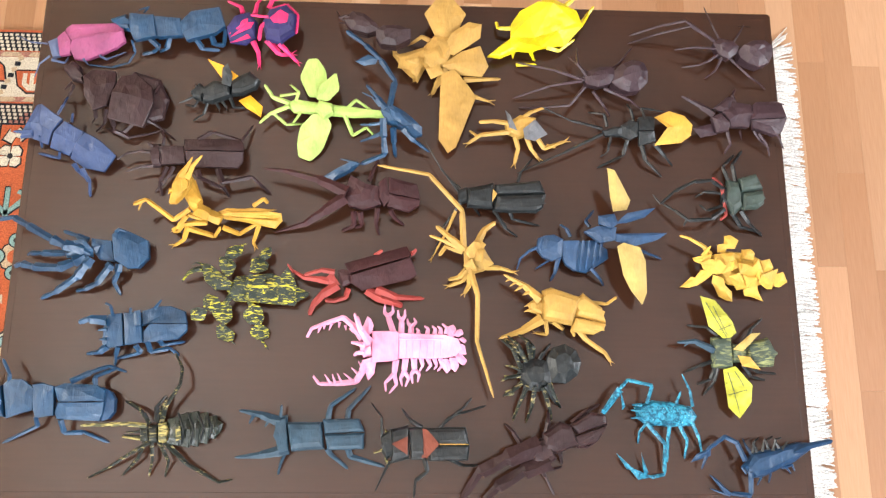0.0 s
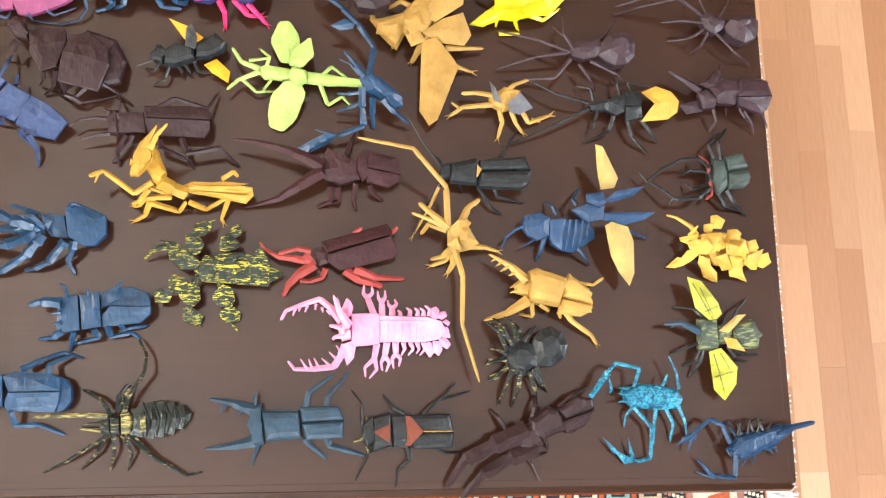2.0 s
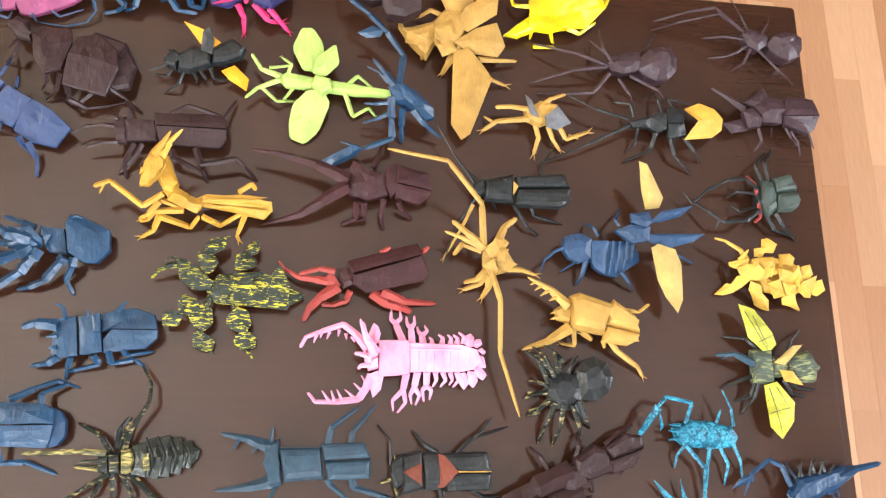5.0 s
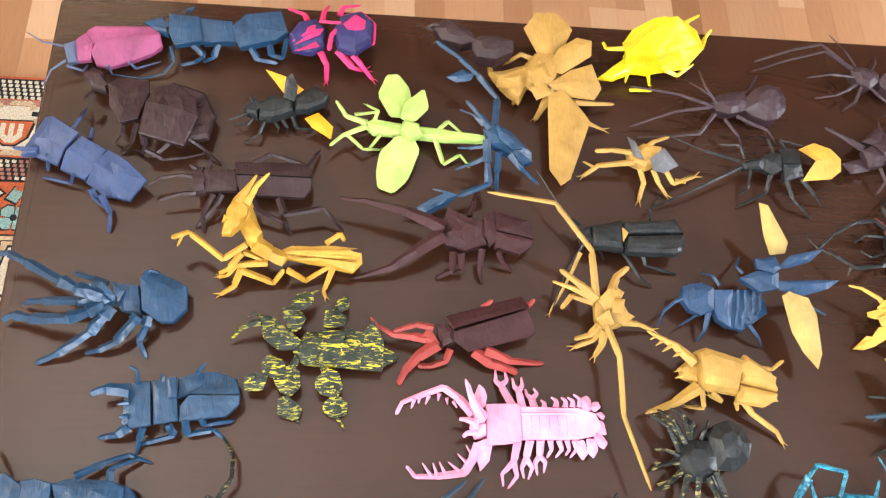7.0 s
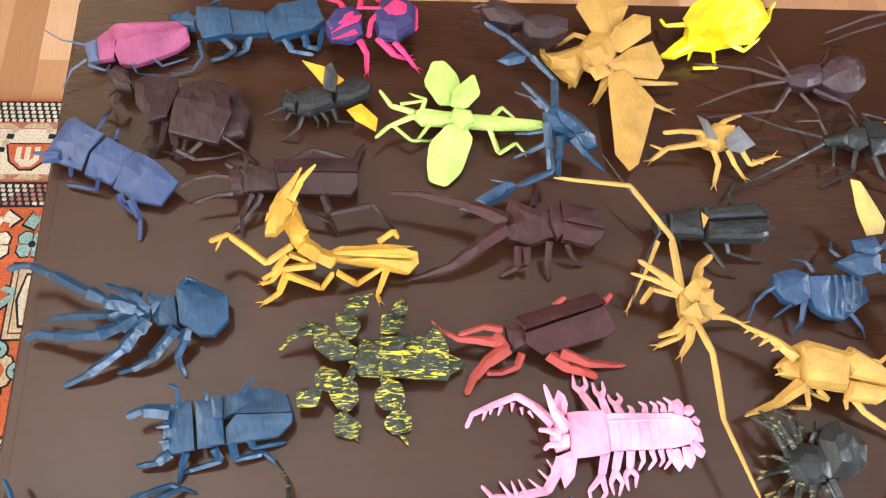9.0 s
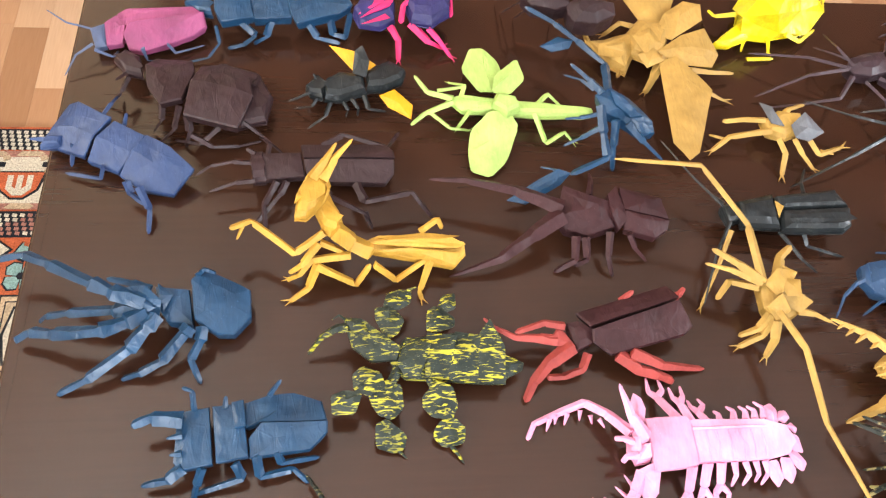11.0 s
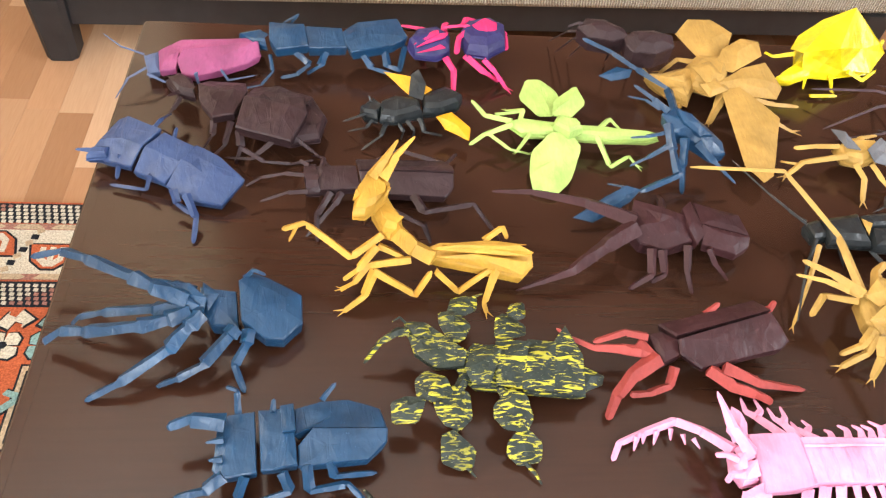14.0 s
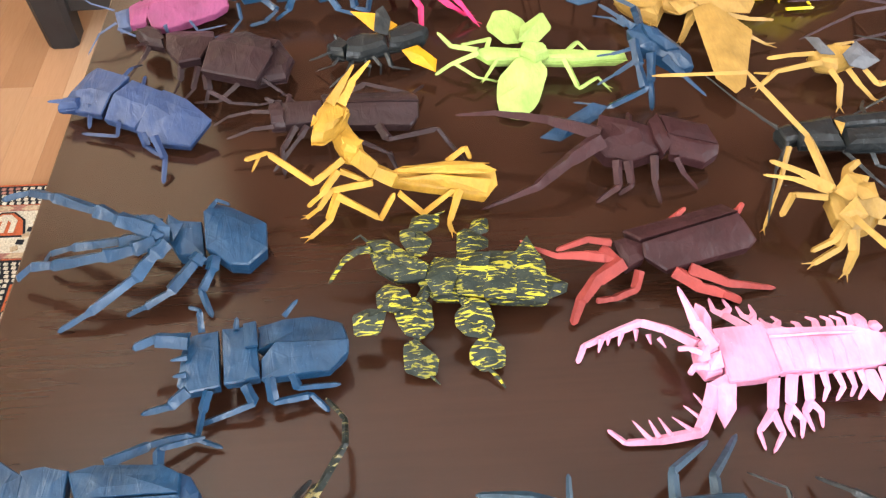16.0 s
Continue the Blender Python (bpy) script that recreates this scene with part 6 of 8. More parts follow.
sheet(b, "plate", AMBER, 0.3, [(-4.2, -0.9, 2.2), (-2.8, -1.3, 2.02), (-2.5, -2.1, 1.55), (-1.5, -2.8, 1.02), (-1.3, -4, 0.55), (-2.1, -3.8, 0.38), (-3.1, -3.4, 0.68), (-3.7, -2.4, 1.27), (-4.3, -1.8, 1.8)])
sheet(b, "thorn", AMBER, 0.1, [(-2.5, 0.1, 2.6), (-2.1, 0.5, 4), (-2.1, -0.6, 3.2)])
sheet(b, "thorn", AMBER, 0.1, [(-0.8, 1.1, 2.6), (-1, 1.1, 4), (-0.9, -0.7, 3.2)])
sheet(b, "thorn", AMBER, 0.1, [(-4.7, 0.5, 2.4), (-4.2, 1.1, 3.8), (-4.3, -0.2, 3)])
sheet(b, "thorn", AMBER, 0.1, [(0.9, -0.8, 2.2), (1.4, -0.3, 3.6), (1.5, -1.6, 2.8)])

b = bug("origami_stag_beetle", "golden ochre folded paper stag beetle with toothed mandibles", "origami beetle", 0.197, -0.077, -16)
shell(b, "thorax", GOLD, 2.4, 3.6, [(-3.2, 2.5), (-2.1, 2.9), (1.6, 1.7), (0.4, -1.7), (-3.2, -1.1)])
shell(b, "wing_case", GOLD, 2.4, 3.4, [(0.9, 1.2), (1.9, 2.3), (4.2, 0.4), (4.6, -1.5), (0.9, -0.6)])
shell(b, "wing_case", GOLD, 2.4, 3.4, [(0.8, -0.8), (4.6, -1.6), (4.4, -2.2), (3.1, -2.9), (0.2, -2.5)])
shell(b, "head", GOLD, 2.0, 3.0, [(-4.9, 1), (-3.9, 1.7), (-2.9, 1.3), (-3.3, -0.6), (-4.7, -0.1)])
limb(b, "mandible", GOLD, 1.5, 0.3, [(-3.5, 1.3, 2.8), (-5.5, 3, 3), (-8.1, 4.4, 3)])
limb(b, "mandible", GOLD, 1.6, 0.4, [(-3.3, -1, 2.4), (-5.8, -2.5, 2), (-8.6, -3.4, 1.4)])
limb(b, "tooth", GOLD, 0.7, 0.1, [(-4.8, 2.3, 3), (-5.8, 1.8, 3)])
limb(b, "tooth", GOLD, 0.6, 0.1, [(-5.7, 3, 3), (-6.8, 2.3, 3)])
limb(b, "tooth", GOLD, 0.5, 0.1, [(-6.5, 3.5, 3), (-7.4, 2.9, 3)])
limb(b, "tooth", GOLD, 0.4, 0.1, [(-7.2, 3.9, 3), (-7.9, 3.5, 3)])
limb(b, "tooth", GOLD, 0.5, 0.1, [(-4.7, 0.8, 2.4), (-5.5, 0.5, 2.2)])
limb(b, "tooth", GOLD, 0.5, 0.1, [(-4.7, 0.1, 2.4), (-5.5, -0.1, 2.2)])
limb(b, "leg", GOLD, 0.7, 0.4, [(-2.8, -1.2, 2), (-2.5, -2.8, 1.2), (-3.9, -2.5, 0.3)])
limb(b, "leg", GOLD, 0.8, 0.5, [(-1.8, -1.3, 2), (-0.4, -2.1, 1), (-1.5, -1.3, 0.4)])
limb(b, "leg", GOLD, 0.9, 0.5, [(1.2, -2.2, 2), (2.3, -3.4, 1.4), (4.8, -5, 0.8), (5.6, -6, 0.1)])
limb(b, "leg", GOLD, 0.8, 0.5, [(0.5, -2.2, 2), (1, -3, 1)])
limb(b, "leg", GOLD, 0.6, 0.4, [(2.1, 1.3, 2), (5.1, 1.1, 1.4), (6.4, 2, 1.6)])

b = bug("origami_crab_spider", "crumpled black folded paper spider with gold flecked legs", "origami spider", 0.174, -0.148, 23)
plate(b, "thorax", BLACK, 1, 0.5, [(-4.1, -0.6, 1.7), (-3.5, 0.6, 1.8), (-2.3, 1.3, 1.8), (-0.5, 1, 1.9), (0.3, -0.4, 2), (0, -2, 1.7), (-1.4, -2.8, 1.6), (-3.1, -2.6, 1.6)])
plate(b, "abdomen", BLACK, 1.1, 0.8, [(-0.5, 1.5, 1.8), (0.4, 2.6, 1.7), (1.9, 3.1, 1.7), (3.2, 2.4, 1.7), (3.9, 0.9, 1.7), (3.4, -0.7, 1.7), (1.9, -1.8, 1.6), (0, -1.7, 1.8), (-0.3, -0.2, 2.1)])
limb(b, "leg", GILT, 0.7, 0.3, [(-3.7, 0, 2.4), (-4.8, 2.2, 3), (-6.2, 3.6, 2)])
limb(b, "leg", GILT, 0.7, 0.3, [(-3, 0.7, 2.4), (-4.1, 2.8, 3), (-5.3, 4, 2)])
limb(b, "leg", GILT, 0.7, 0.3, [(-2.5, 1.1, 2.4), (-3, 3.2, 2.8), (-4.1, 4.4, 1.6)])
limb(b, "leg", GILT, 0.6, 0.3, [(-3.7, -0.9, 2), (-5.3, -1.1, 1.8), (-6, -1.5, 0.2)])
limb(b, "leg", GILT, 0.7, 0.3, [(-3.5, -1.7, 2), (-4.7, -2.7, 1.8), (-5.7, -3.3, 0.2)])
limb(b, "leg", GILT, 0.7, 0.3, [(-2.9, -2.1, 2), (-4, -4.4, 1.8), (-4.5, -6.3, 0.1)])
limb(b, "leg", GILT, 0.7, 0.3, [(-2, -2.3, 2), (-2.4, -4.6, 1.8), (-2.9, -6.5, 0.1)])
limb(b, "leg", GILT, 0.7, 0.3, [(-1, -2.3, 2), (-0.3, -4.4, 1.8), (0.3, -6.2, 0.1)])
limb(b, "leg", GILT, 0.7, 0.3, [(-0.2, -1.8, 2), (0.6, -3.5, 1.4), (1.5, -4.7, 0.1)])
limb(b, "leg", BLACK, 0.5, 0.3, [(-1.4, 1.1, 2.2), (-0.9, 2, 2.4), (0.2, 3.2, 1)])
limb(b, "leg", GILT, 0.5, 0.2, [(-3.6, -0.3, 2), (-4.7, 0.2, 1.8), (-5.5, 0.5, 0.3)])
limb(b, "leg", GILT, 1.1, 0.4, [(-3.3, 1.2, 2), (-4.5, 2.4, 2.8), (-6, 4.1, 1)])
limb(b, "leg", GILT, 1.0, 0.5, [(-2.4, 1.3, 2), (-2.3, 2.5, 2.8), (-3, 3.7, 1.6)])
limb(b, "palp", GOLDFLECK, 0.5, 0.3, [(-3.8, -0.7, 1.6), (-4.8, -1.1, 1.2), (-5.6, -0.8, 0.6)])
sheet(b, "foot", GOLDFLECK, 0.1, [(-5.5, -2.7, 0.4), (-4.6, -2.4, 0.67), (-4.3, -3.1, 0.7), (-5.1, -3.3, 0.5)])
limb(b, "leg", BLACK, 0.6, 0.3, [(-3.1, -2.1, 2), (-3.4, -3.5, 1.4), (-4.6, -6.1, 0.1)])
limb(b, "leg", BLACK, 0.6, 0.3, [(-0.7, -2.1, 2), (0.1, -3.5, 1.4), (1.2, -4.4, 0.1)])

b = bug("origami_flower_insect", "bubblegum pink folded paper insect with clawed legs and petal tail", "origami insect", -0.014, -0.124, -1)
plate(b, "thorax", PINK, 1, 0.12, [(-3.2, 1.9, 2.4), (-0.2, 2, 2.5), (0.1, 1.7, 2.5), (0.1, -1.6, 2.4), (-0.6, -1.7, 2.3), (-3.1, -1.9, 2.3)])
plate(b, "abdomen", PINK, 0.8, 0.1, [(0, 1.7, 2.4), (5.7, 1.6, 2.4), (7.4, 1.1, 2.2), (7.9, -0.1, 2.1), (7.1, -1, 2.1), (5.7, -1.3, 2.2), (0.1, -1.4, 2.3)])
limb(b, "ridge", PINK, 0.3, 0.25, [(0.1, 1, 2.5), (2.9, 1, 2.6), (5.7, 1, 2.5)])
limb(b, "segment", PINK, 0.16, 0.12, [(1, 0.8, 2.5), (1, -0.2, 2.6), (1, -1.3, 2.4)])
limb(b, "segment", PINK, 0.16, 0.12, [(1.8, 0.8, 2.5), (1.8, -0.2, 2.6), (1.7, -1.3, 2.4)])
limb(b, "segment", PINK, 0.16, 0.12, [(2.7, 0.8, 2.5), (2.7, -0.2, 2.6), (2.6, -1.3, 2.4)])
limb(b, "segment", PINK, 0.16, 0.12, [(3.5, 0.8, 2.5), (3.6, -0.2, 2.6), (3.5, -1.3, 2.4)])
limb(b, "segment", PINK, 0.16, 0.12, [(4.4, 0.8, 2.5), (4.4, -0.2, 2.6), (4.3, -1.3, 2.4)])
limb(b, "segment", PINK, 0.16, 0.12, [(5.2, 0.8, 2.5), (5.2, -0.2, 2.6), (5.1, -1.3, 2.4)])
sheet(b, "gill", PINK, 0.4, [(-4.4, 2.2, 2.2), (-3.8, 3.7, 2.6), (-3.3, 3.3, 2.6), (-3, 2.6, 2.4), (-3.2, 1.7, 2.3), (-3.7, 1.3, 2)])
sheet(b, "gill", PINK, 0.4, [(-4.2, -1.6, 1.8), (-3.1, -1.2, 2.2), (-2.6, -1.8, 1.9), (-2.8, -3.1, 1.2), (-3.6, -4, 0.6), (-4, -2.7, 1)])
shell(b, "head", PINK, 1.6, 2.3, [(-4.5, 0.8), (-3.2, 1), (-3.1, -1), (-4.2, -1.2), (-4.6, -0.1)])
sheet(b, "flap", PINK, 0.2, [(-4.4, 1, 2.2), (-3.6, 1, 3), (-3.3, 0.2, 2.6), (-4, 0, 2.4)])
sheet(b, "flap", PINK, 0.2, [(-4.2, -0.1, 2.3), (-3.3, 0, 2.8), (-3.2, -0.9, 2.4), (-4.1, -1, 2)])
sheet(b, "flap", PINK, 0.15, [(-4.7, 0.6, 2), (-3.9, 0.5, 2.8), (-4, -0.5, 2.7), (-4.6, -0.4, 2)])
limb(b, "horn", PINK, 1.3, 0.3, [(-3.4, 0.5, 2.5), (-4.5, 1.8, 3.4), (-5.3, 3.8, 4.3)])
limb(b, "horn", PINK, 0.9, 0.25, [(-4.1, 1.3, 2.6), (-4.6, 2.4, 3.2), (-4.9, 3.6, 3.6)])
limb(b, "spike", PINK, 0.7, 0.4, [(-4.3, 0.2, 2.4), (-5.1, 0.4, 2.6), (-5.7, 0.5, 2.4)])
limb(b, "spike", PINK, 0.7, 0.4, [(-4.1, -0.7, 2.2), (-5, -0.8, 2.4), (-5.3, -1.1, 2)])
limb(b, "foreleg", PINK, 1.1, 0.4, [(-4.3, 0.9, 2.2), (-5.6, 2.7, 1.3), (-6.9, 3.8, 0.6), (-9.3, 3, 0.4), (-10.8, 2.4, 0.3), (-11.4, 1.3, 0.1)])
limb(b, "tooth", PINK, 0.45, 0.12, [(-6, 2.5, 0.7), (-5.6, 1.9, 0.4)])
limb(b, "tooth", PINK, 0.45, 0.12, [(-6.6, 2.8, 0.7), (-6.5, 2.2, 0.4)])
limb(b, "tooth", PINK, 0.45, 0.12, [(-7.3, 3.2, 0.7), (-7.4, 2.5, 0.4)])
limb(b, "tooth", PINK, 0.45, 0.12, [(-8.3, 3, 0.7), (-8.6, 2.2, 0.4)])
limb(b, "tooth", PINK, 0.45, 0.12, [(-9.2, 2.8, 0.7), (-9.3, 2.3, 0.4)])
limb(b, "tooth", PINK, 0.45, 0.12, [(-9.7, 2.6, 0.7), (-10, 1.8, 0.4)])
limb(b, "foreleg", PINK, 1.2, 0.35, [(-3.8, -1.7, 1.7), (-4.3, -2.9, 0.9), (-5.1, -4.1, 0.5), (-7.7, -4.4, 0.3), (-9.6, -4.4, 0.3), (-10.4, -3.4, 0.1)])
limb(b, "tooth", PINK, 0.45, 0.12, [(-4.2, -2.6, 0.5), (-4.9, -1.6, 0.7)])
limb(b, "tooth", PINK, 0.45, 0.12, [(-4.8, -3.2, 0.5), (-5.7, -2.4, 0.7)])
limb(b, "tooth", PINK, 0.45, 0.12, [(-5.4, -4.1, 0.5), (-6.6, -3.1, 0.7)])
limb(b, "tooth", PINK, 0.45, 0.12, [(-6.8, -4.3, 0.5), (-7.4, -3.1, 0.7)])
limb(b, "tooth", PINK, 0.45, 0.12, [(-7.6, -4.3, 0.5), (-8, -3.2, 0.7)])
limb(b, "tooth", PINK, 0.45, 0.12, [(-8.1, -4.4, 0.5), (-9, -3.2, 0.7)])
limb(b, "leg", PINK, 0.9, 0.8, [(-0.6, 1.9, 2), (-1.3, 4, 0.7)])
limb(b, "claw", PINK, 0.7, 0.2, [(-1.3, 4, 0.7), (-1.8, 4.5, 0.5), (-1.7, 5.7, 0.3)])
limb(b, "claw", PINK, 0.7, 0.2, [(-1.3, 4, 0.7), (-0.7, 4.6, 0.5), (-0.8, 5.6, 0.3)])
limb(b, "leg", PINK, 0.9, 0.8, [(0.4, 1.6, 2), (0.4, 3.5, 0.7)])
limb(b, "claw", PINK, 0.7, 0.2, [(0.4, 3.5, 0.7), (0, 4, 0.5), (-0.1, 4.9, 0.3)])
limb(b, "claw", PINK, 0.7, 0.2, [(0.4, 3.5, 0.7), (0.8, 4.1, 0.5), (0.8, 5, 0.3)])
limb(b, "leg", PINK, 0.9, 0.8, [(1.6, 1.7, 1.8), (1.6, 2.7, 0.8)])
limb(b, "claw", PINK, 0.7, 0.2, [(1.6, 2.7, 0.8), (1.2, 3.2, 0.6), (1.1, 3.8, 0.4)])
limb(b, "claw", PINK, 0.7, 0.2, [(1.6, 2.7, 0.8), (2.2, 3.3, 0.6), (1.9, 3.9, 0.4)])
limb(b, "leg", PINK, 0.9, 0.8, [(-0.2, -1.5, 1.8), (-0.4, -3.1, 0.6)])
limb(b, "claw", PINK, 0.7, 0.2, [(-0.4, -3.1, 0.6), (-1.5, -4.2, 0.3), (-1.4, -5.3, 0.1)])
limb(b, "claw", PINK, 0.7, 0.2, [(-0.4, -3.1, 0.6), (-0.1, -4.4, 0.3), (-1, -5.5, 0.1)])
limb(b, "leg", PINK, 0.9, 0.8, [(1, -1.3, 1.8), (0.8, -2.8, 0.6)])
limb(b, "claw", PINK, 0.7, 0.2, [(0.8, -2.8, 0.6), (0.4, -3.6, 0.3), (0.6, -4.6, 0.1)])
limb(b, "claw", PINK, 0.7, 0.2, [(0.8, -2.8, 0.6), (1.4, -3.6, 0.3), (1, -4.7, 0.1)])
limb(b, "leg", PINK, 0.9, 0.8, [(2, -1.3, 1.8), (2.1, -2.6, 0.6)])
limb(b, "claw", PINK, 0.7, 0.2, [(2.1, -2.6, 0.6), (1.7, -3.1, 0.3), (1.9, -4.3, 0.1)])
limb(b, "claw", PINK, 0.7, 0.2, [(2.1, -2.6, 0.6), (2.7, -3.1, 0.3), (2.5, -4.1, 0.1)])
limb(b, "spine", PINK, 0.7, 0.2, [(2.5, 1.6, 2), (2.5, 2.1, 2), (2.2, 2.4, 1.9)])
limb(b, "spine", PINK, 0.7, 0.2, [(3.6, 1.7, 2), (3.7, 2.3, 2), (3.2, 2.7, 1.9)])
limb(b, "spine", PINK, 0.7, 0.2, [(4.5, 1.7, 2), (4.6, 2.3, 2), (4.2, 2.7, 1.9)])
limb(b, "spine", PINK, 0.7, 0.2, [(5.2, 1.7, 2), (5.3, 2.3, 2), (4.8, 2.7, 1.9)])
limb(b, "spine", PINK, 0.7, 0.2, [(5.9, 1.7, 2), (6, 2.5, 2), (5.4, 3, 1.9)])
limb(b, "spine", PINK, 0.7, 0.2, [(2.9, -1.3, 1.9), (3.1, -2.1, 1.3), (2.7, -2.8, 0.9)])
limb(b, "spine", PINK, 0.7, 0.2, [(3.7, -1.3, 1.9), (4.1, -2.1, 1.3), (3.5, -2.8, 0.9)])
limb(b, "spine", PINK, 0.7, 0.2, [(4.5, -1.3, 1.9), (4.8, -2.1, 1.3), (4.5, -2.6, 0.9)])
limb(b, "spine", PINK, 0.7, 0.2, [(5.2, -1.3, 1.9), (5.5, -2.1, 1.3), (4.9, -2.8, 0.9)])
sheet(b, "petal", PINK, 0.25, [(6, 1.7, 2), (6.2, 2.7, 1.8), (6.8, 2.9, 1.7), (7.2, 2.4, 1.7), (7.1, 1.5, 1.9), (6.5, 1.3, 2.1)])
sheet(b, "petal", PINK, 0.25, [(6.9, 1.6, 2), (7.3, 2.3, 1.7), (7.9, 2.4, 1.6), (8.1, 1.8, 1.6), (7.4, 1.3, 1.9)])
sheet(b, "petal", PINK, 0.25, [(7.4, 1.1, 2), (8, 1.4, 1.7), (8.5, 1, 1.5), (8.2, 0.6, 1.6)])
sheet(b, "petal", PINK, 0.25, [(7, 0.8, 2.1), (8.2, 0.4, 1.8), (8.5, -0.8, 1.4), (7.5, -0.7, 1.8), (6.9, -0.1, 2)])
sheet(b, "petal", PINK, 0.25, [(7, -0.9, 2), (7.8, -0.6, 1.7), (8.6, -1.5, 1.3), (8.2, -2.1, 1.3), (7.5, -1.8, 1.6)])
sheet(b, "petal", PINK, 0.25, [(6.3, -1.2, 2), (7.2, -1.2, 1.8), (7.6, -2.1, 1.4), (7.1, -2.9, 1.2), (6.5, -2.4, 1.4)])
sheet(b, "petal", PINK, 0.25, [(5.4, -1.4, 2), (6.2, -1.3, 1.8), (6.6, -2.4, 1.3), (6.1, -3.1, 1.1), (5.5, -2.4, 1.4)])

b = bug("origami_flying_beetle", "dark green folded paper beetle with yellow green spread wings", "origami beetle", 0.416, -0.126, -1)
shell(b, "thorax", MOSS, 1.6, 2.4, [(-3.8, 1.9), (-1.4, 2.1), (-1.4, -1.8), (-3.9, -1.9)])
shell(b, "waist", MOSS, 1.6, 2.2, [(-1.4, 1.2), (0.5, 0.9), (0.3, -1), (-1.4, -1.2)])
shell(b, "abdomen", MOSS, 1.6, 2.4, [(0.3, 1.1), (3.4, 1.9), (4.1, 0.2), (3.8, -1.6), (0.8, -1.6)])
sheet(b, "wing", CHARTREUSE, 0.25, [(-5.2, 7, 2.6), (-3.3, 6.5, 2.4), (-1.2, 3.9, 2.2), (-0.7, 2.5, 2), (-2, 1.4, 2), (-4.3, 3.2, 2.4)])
sheet(b, "wing", CHARTREUSE, 0.25, [(-2.7, -2.1, 2), (-1.1, -1.7, 2), (0.9, -4, 1.8), (0.7, -6, 1.6), (-0.8, -8, 1.4), (-2.2, -6.7, 1.6), (-2.5, -4.3, 1.8)])
sheet(b, "wing_case", CREAM, 0.3, [(-1.5, 0.4, 2.4), (0.8, 2.3, 2.8), (2, 2.4, 2.8), (-0.3, 0.1, 2.6)])
sheet(b, "wing_case", AMBER, 0.3, [(-0.9, -0.4, 2.4), (0.5, -0.6, 2.8), (1.8, -2.1, 2.4), (-0.4, -1.7, 2.4)])
limb(b, "horn", STEEL, 1.2, 0.4, [(-3.7, 0.3, 2), (-6.2, 1.3, 2.4), (-8.3, 1.2, 2)])
limb(b, "tooth", STEEL, 0.4, 0.1, [(-6.9, 1.2, 2.2), (-7.4, 0.7, 1.8)])
limb(b, "leg", BLACK, 0.6, 0.3, [(-3.6, -1, 1.6), (-5.4, -1.6, 1.4), (-7, -2.3, 0.2)])
limb(b, "leg", BLACK, 0.6, 0.3, [(-3.5, -1.7, 1.6), (-4.2, -3.3, 1.4), (-5.5, -3.8, 0.1)])
limb(b, "leg", BLACK, 0.6, 0.3, [(-2.9, 2.1, 1.6), (-4.2, 3.2, 1.6), (-6.3, 3.6, 0.2)])
limb(b, "leg", BLACK, 0.6, 0.3, [(0.4, 1.2, 1.6), (1.5, 3.1, 1.4), (3.5, 4.6, 0.2)])
limb(b, "leg", BLACK, 0.6, 0.3, [(0.7, -1.5, 1.6), (2.1, -2.3, 1), (4.8, -2.4, 0.1)])
limb(b, "leg", BLACK, 0.6, 0.3, [(-3.2, -1.9, 1.6), (-3.7, -3.6, 1.2), (-4.8, -5.2, 0.1)])
limb(b, "leg", BLACK, 0.6, 0.3, [(-0.1, -1.4, 1.6), (1.2, -2.9, 1), (3.3, -3.2, 0.1)])
limb(b, "vein", GREYGREEN, 0.14, 0.08, [(-4.6, 6.2, 2.7), (-3.4, 3.9, 2.75), (-2.1, 1.7, 2.5)])
limb(b, "vein", GREYGREEN, 0.12, 0.08, [(-3.7, 5.7, 2.75), (-2.1, 2.1, 2.6)])
limb(b, "vein", GREYGREEN, 0.1, 0.06, [(-3.2, 2.7, 2.65), (-1.3, 3.5, 2.6)])
limb(b, "vein", GREYGREEN, 0.14, 0.08, [(-2.2, -2.4, 2.1), (-1.6, -4.7, 2.1), (-0.9, -7.4, 1.7)])
limb(b, "vein", GREYGREEN, 0.12, 0.08, [(-1.3, -2.3, 2.1), (0.1, -4.7, 1.9)])
limb(b, "vein", GREYGREEN, 0.1, 0.06, [(-2.3, -5.2, 2), (0.4, -4.5, 1.9)])

b = bug("origami_stag_beetle", "teal blue folded paper stag beetle with squared segments", "origami beetle", -0.322, -0.104, 6)
plate(b, "thorax", TEAL, 0.9, 0.12, [(-4.9, 1.1, 2.1), (-4.4, 1.6, 2.1), (-2.8, 1.8, 2.2), (-2.3, -2.2, 2.2), (-4.4, -2.5, 2.1), (-4.9, -1.9, 2)])
plate(b, "thorax", TEAL, 0.9, 0.15, [(-2.6, 1.8, 2.3), (-0.6, 2, 2.3), (0, -1.8, 2.3), (-2.1, -2.1, 2.3)])
plate(b, "strap", TEAL, 0.3, 0.05, [(-1.3, 2, 2.5), (-0.5, 2.15, 2.5), (-0.2, 0.2, 2.7), (-1, 0.1, 2.7)])
plate(b, "wing_case", TEAL, 0.8, 0.1, [(-0.5, 2.1, 1.9), (1, 2.7, 1.8), (2.8, 2.8, 1.8), (4.8, 2.1, 1.9), (5.2, 0.56, 2.3), (0.7, 0.56, 2.3), (-0.3, 0.2, 2.1)])
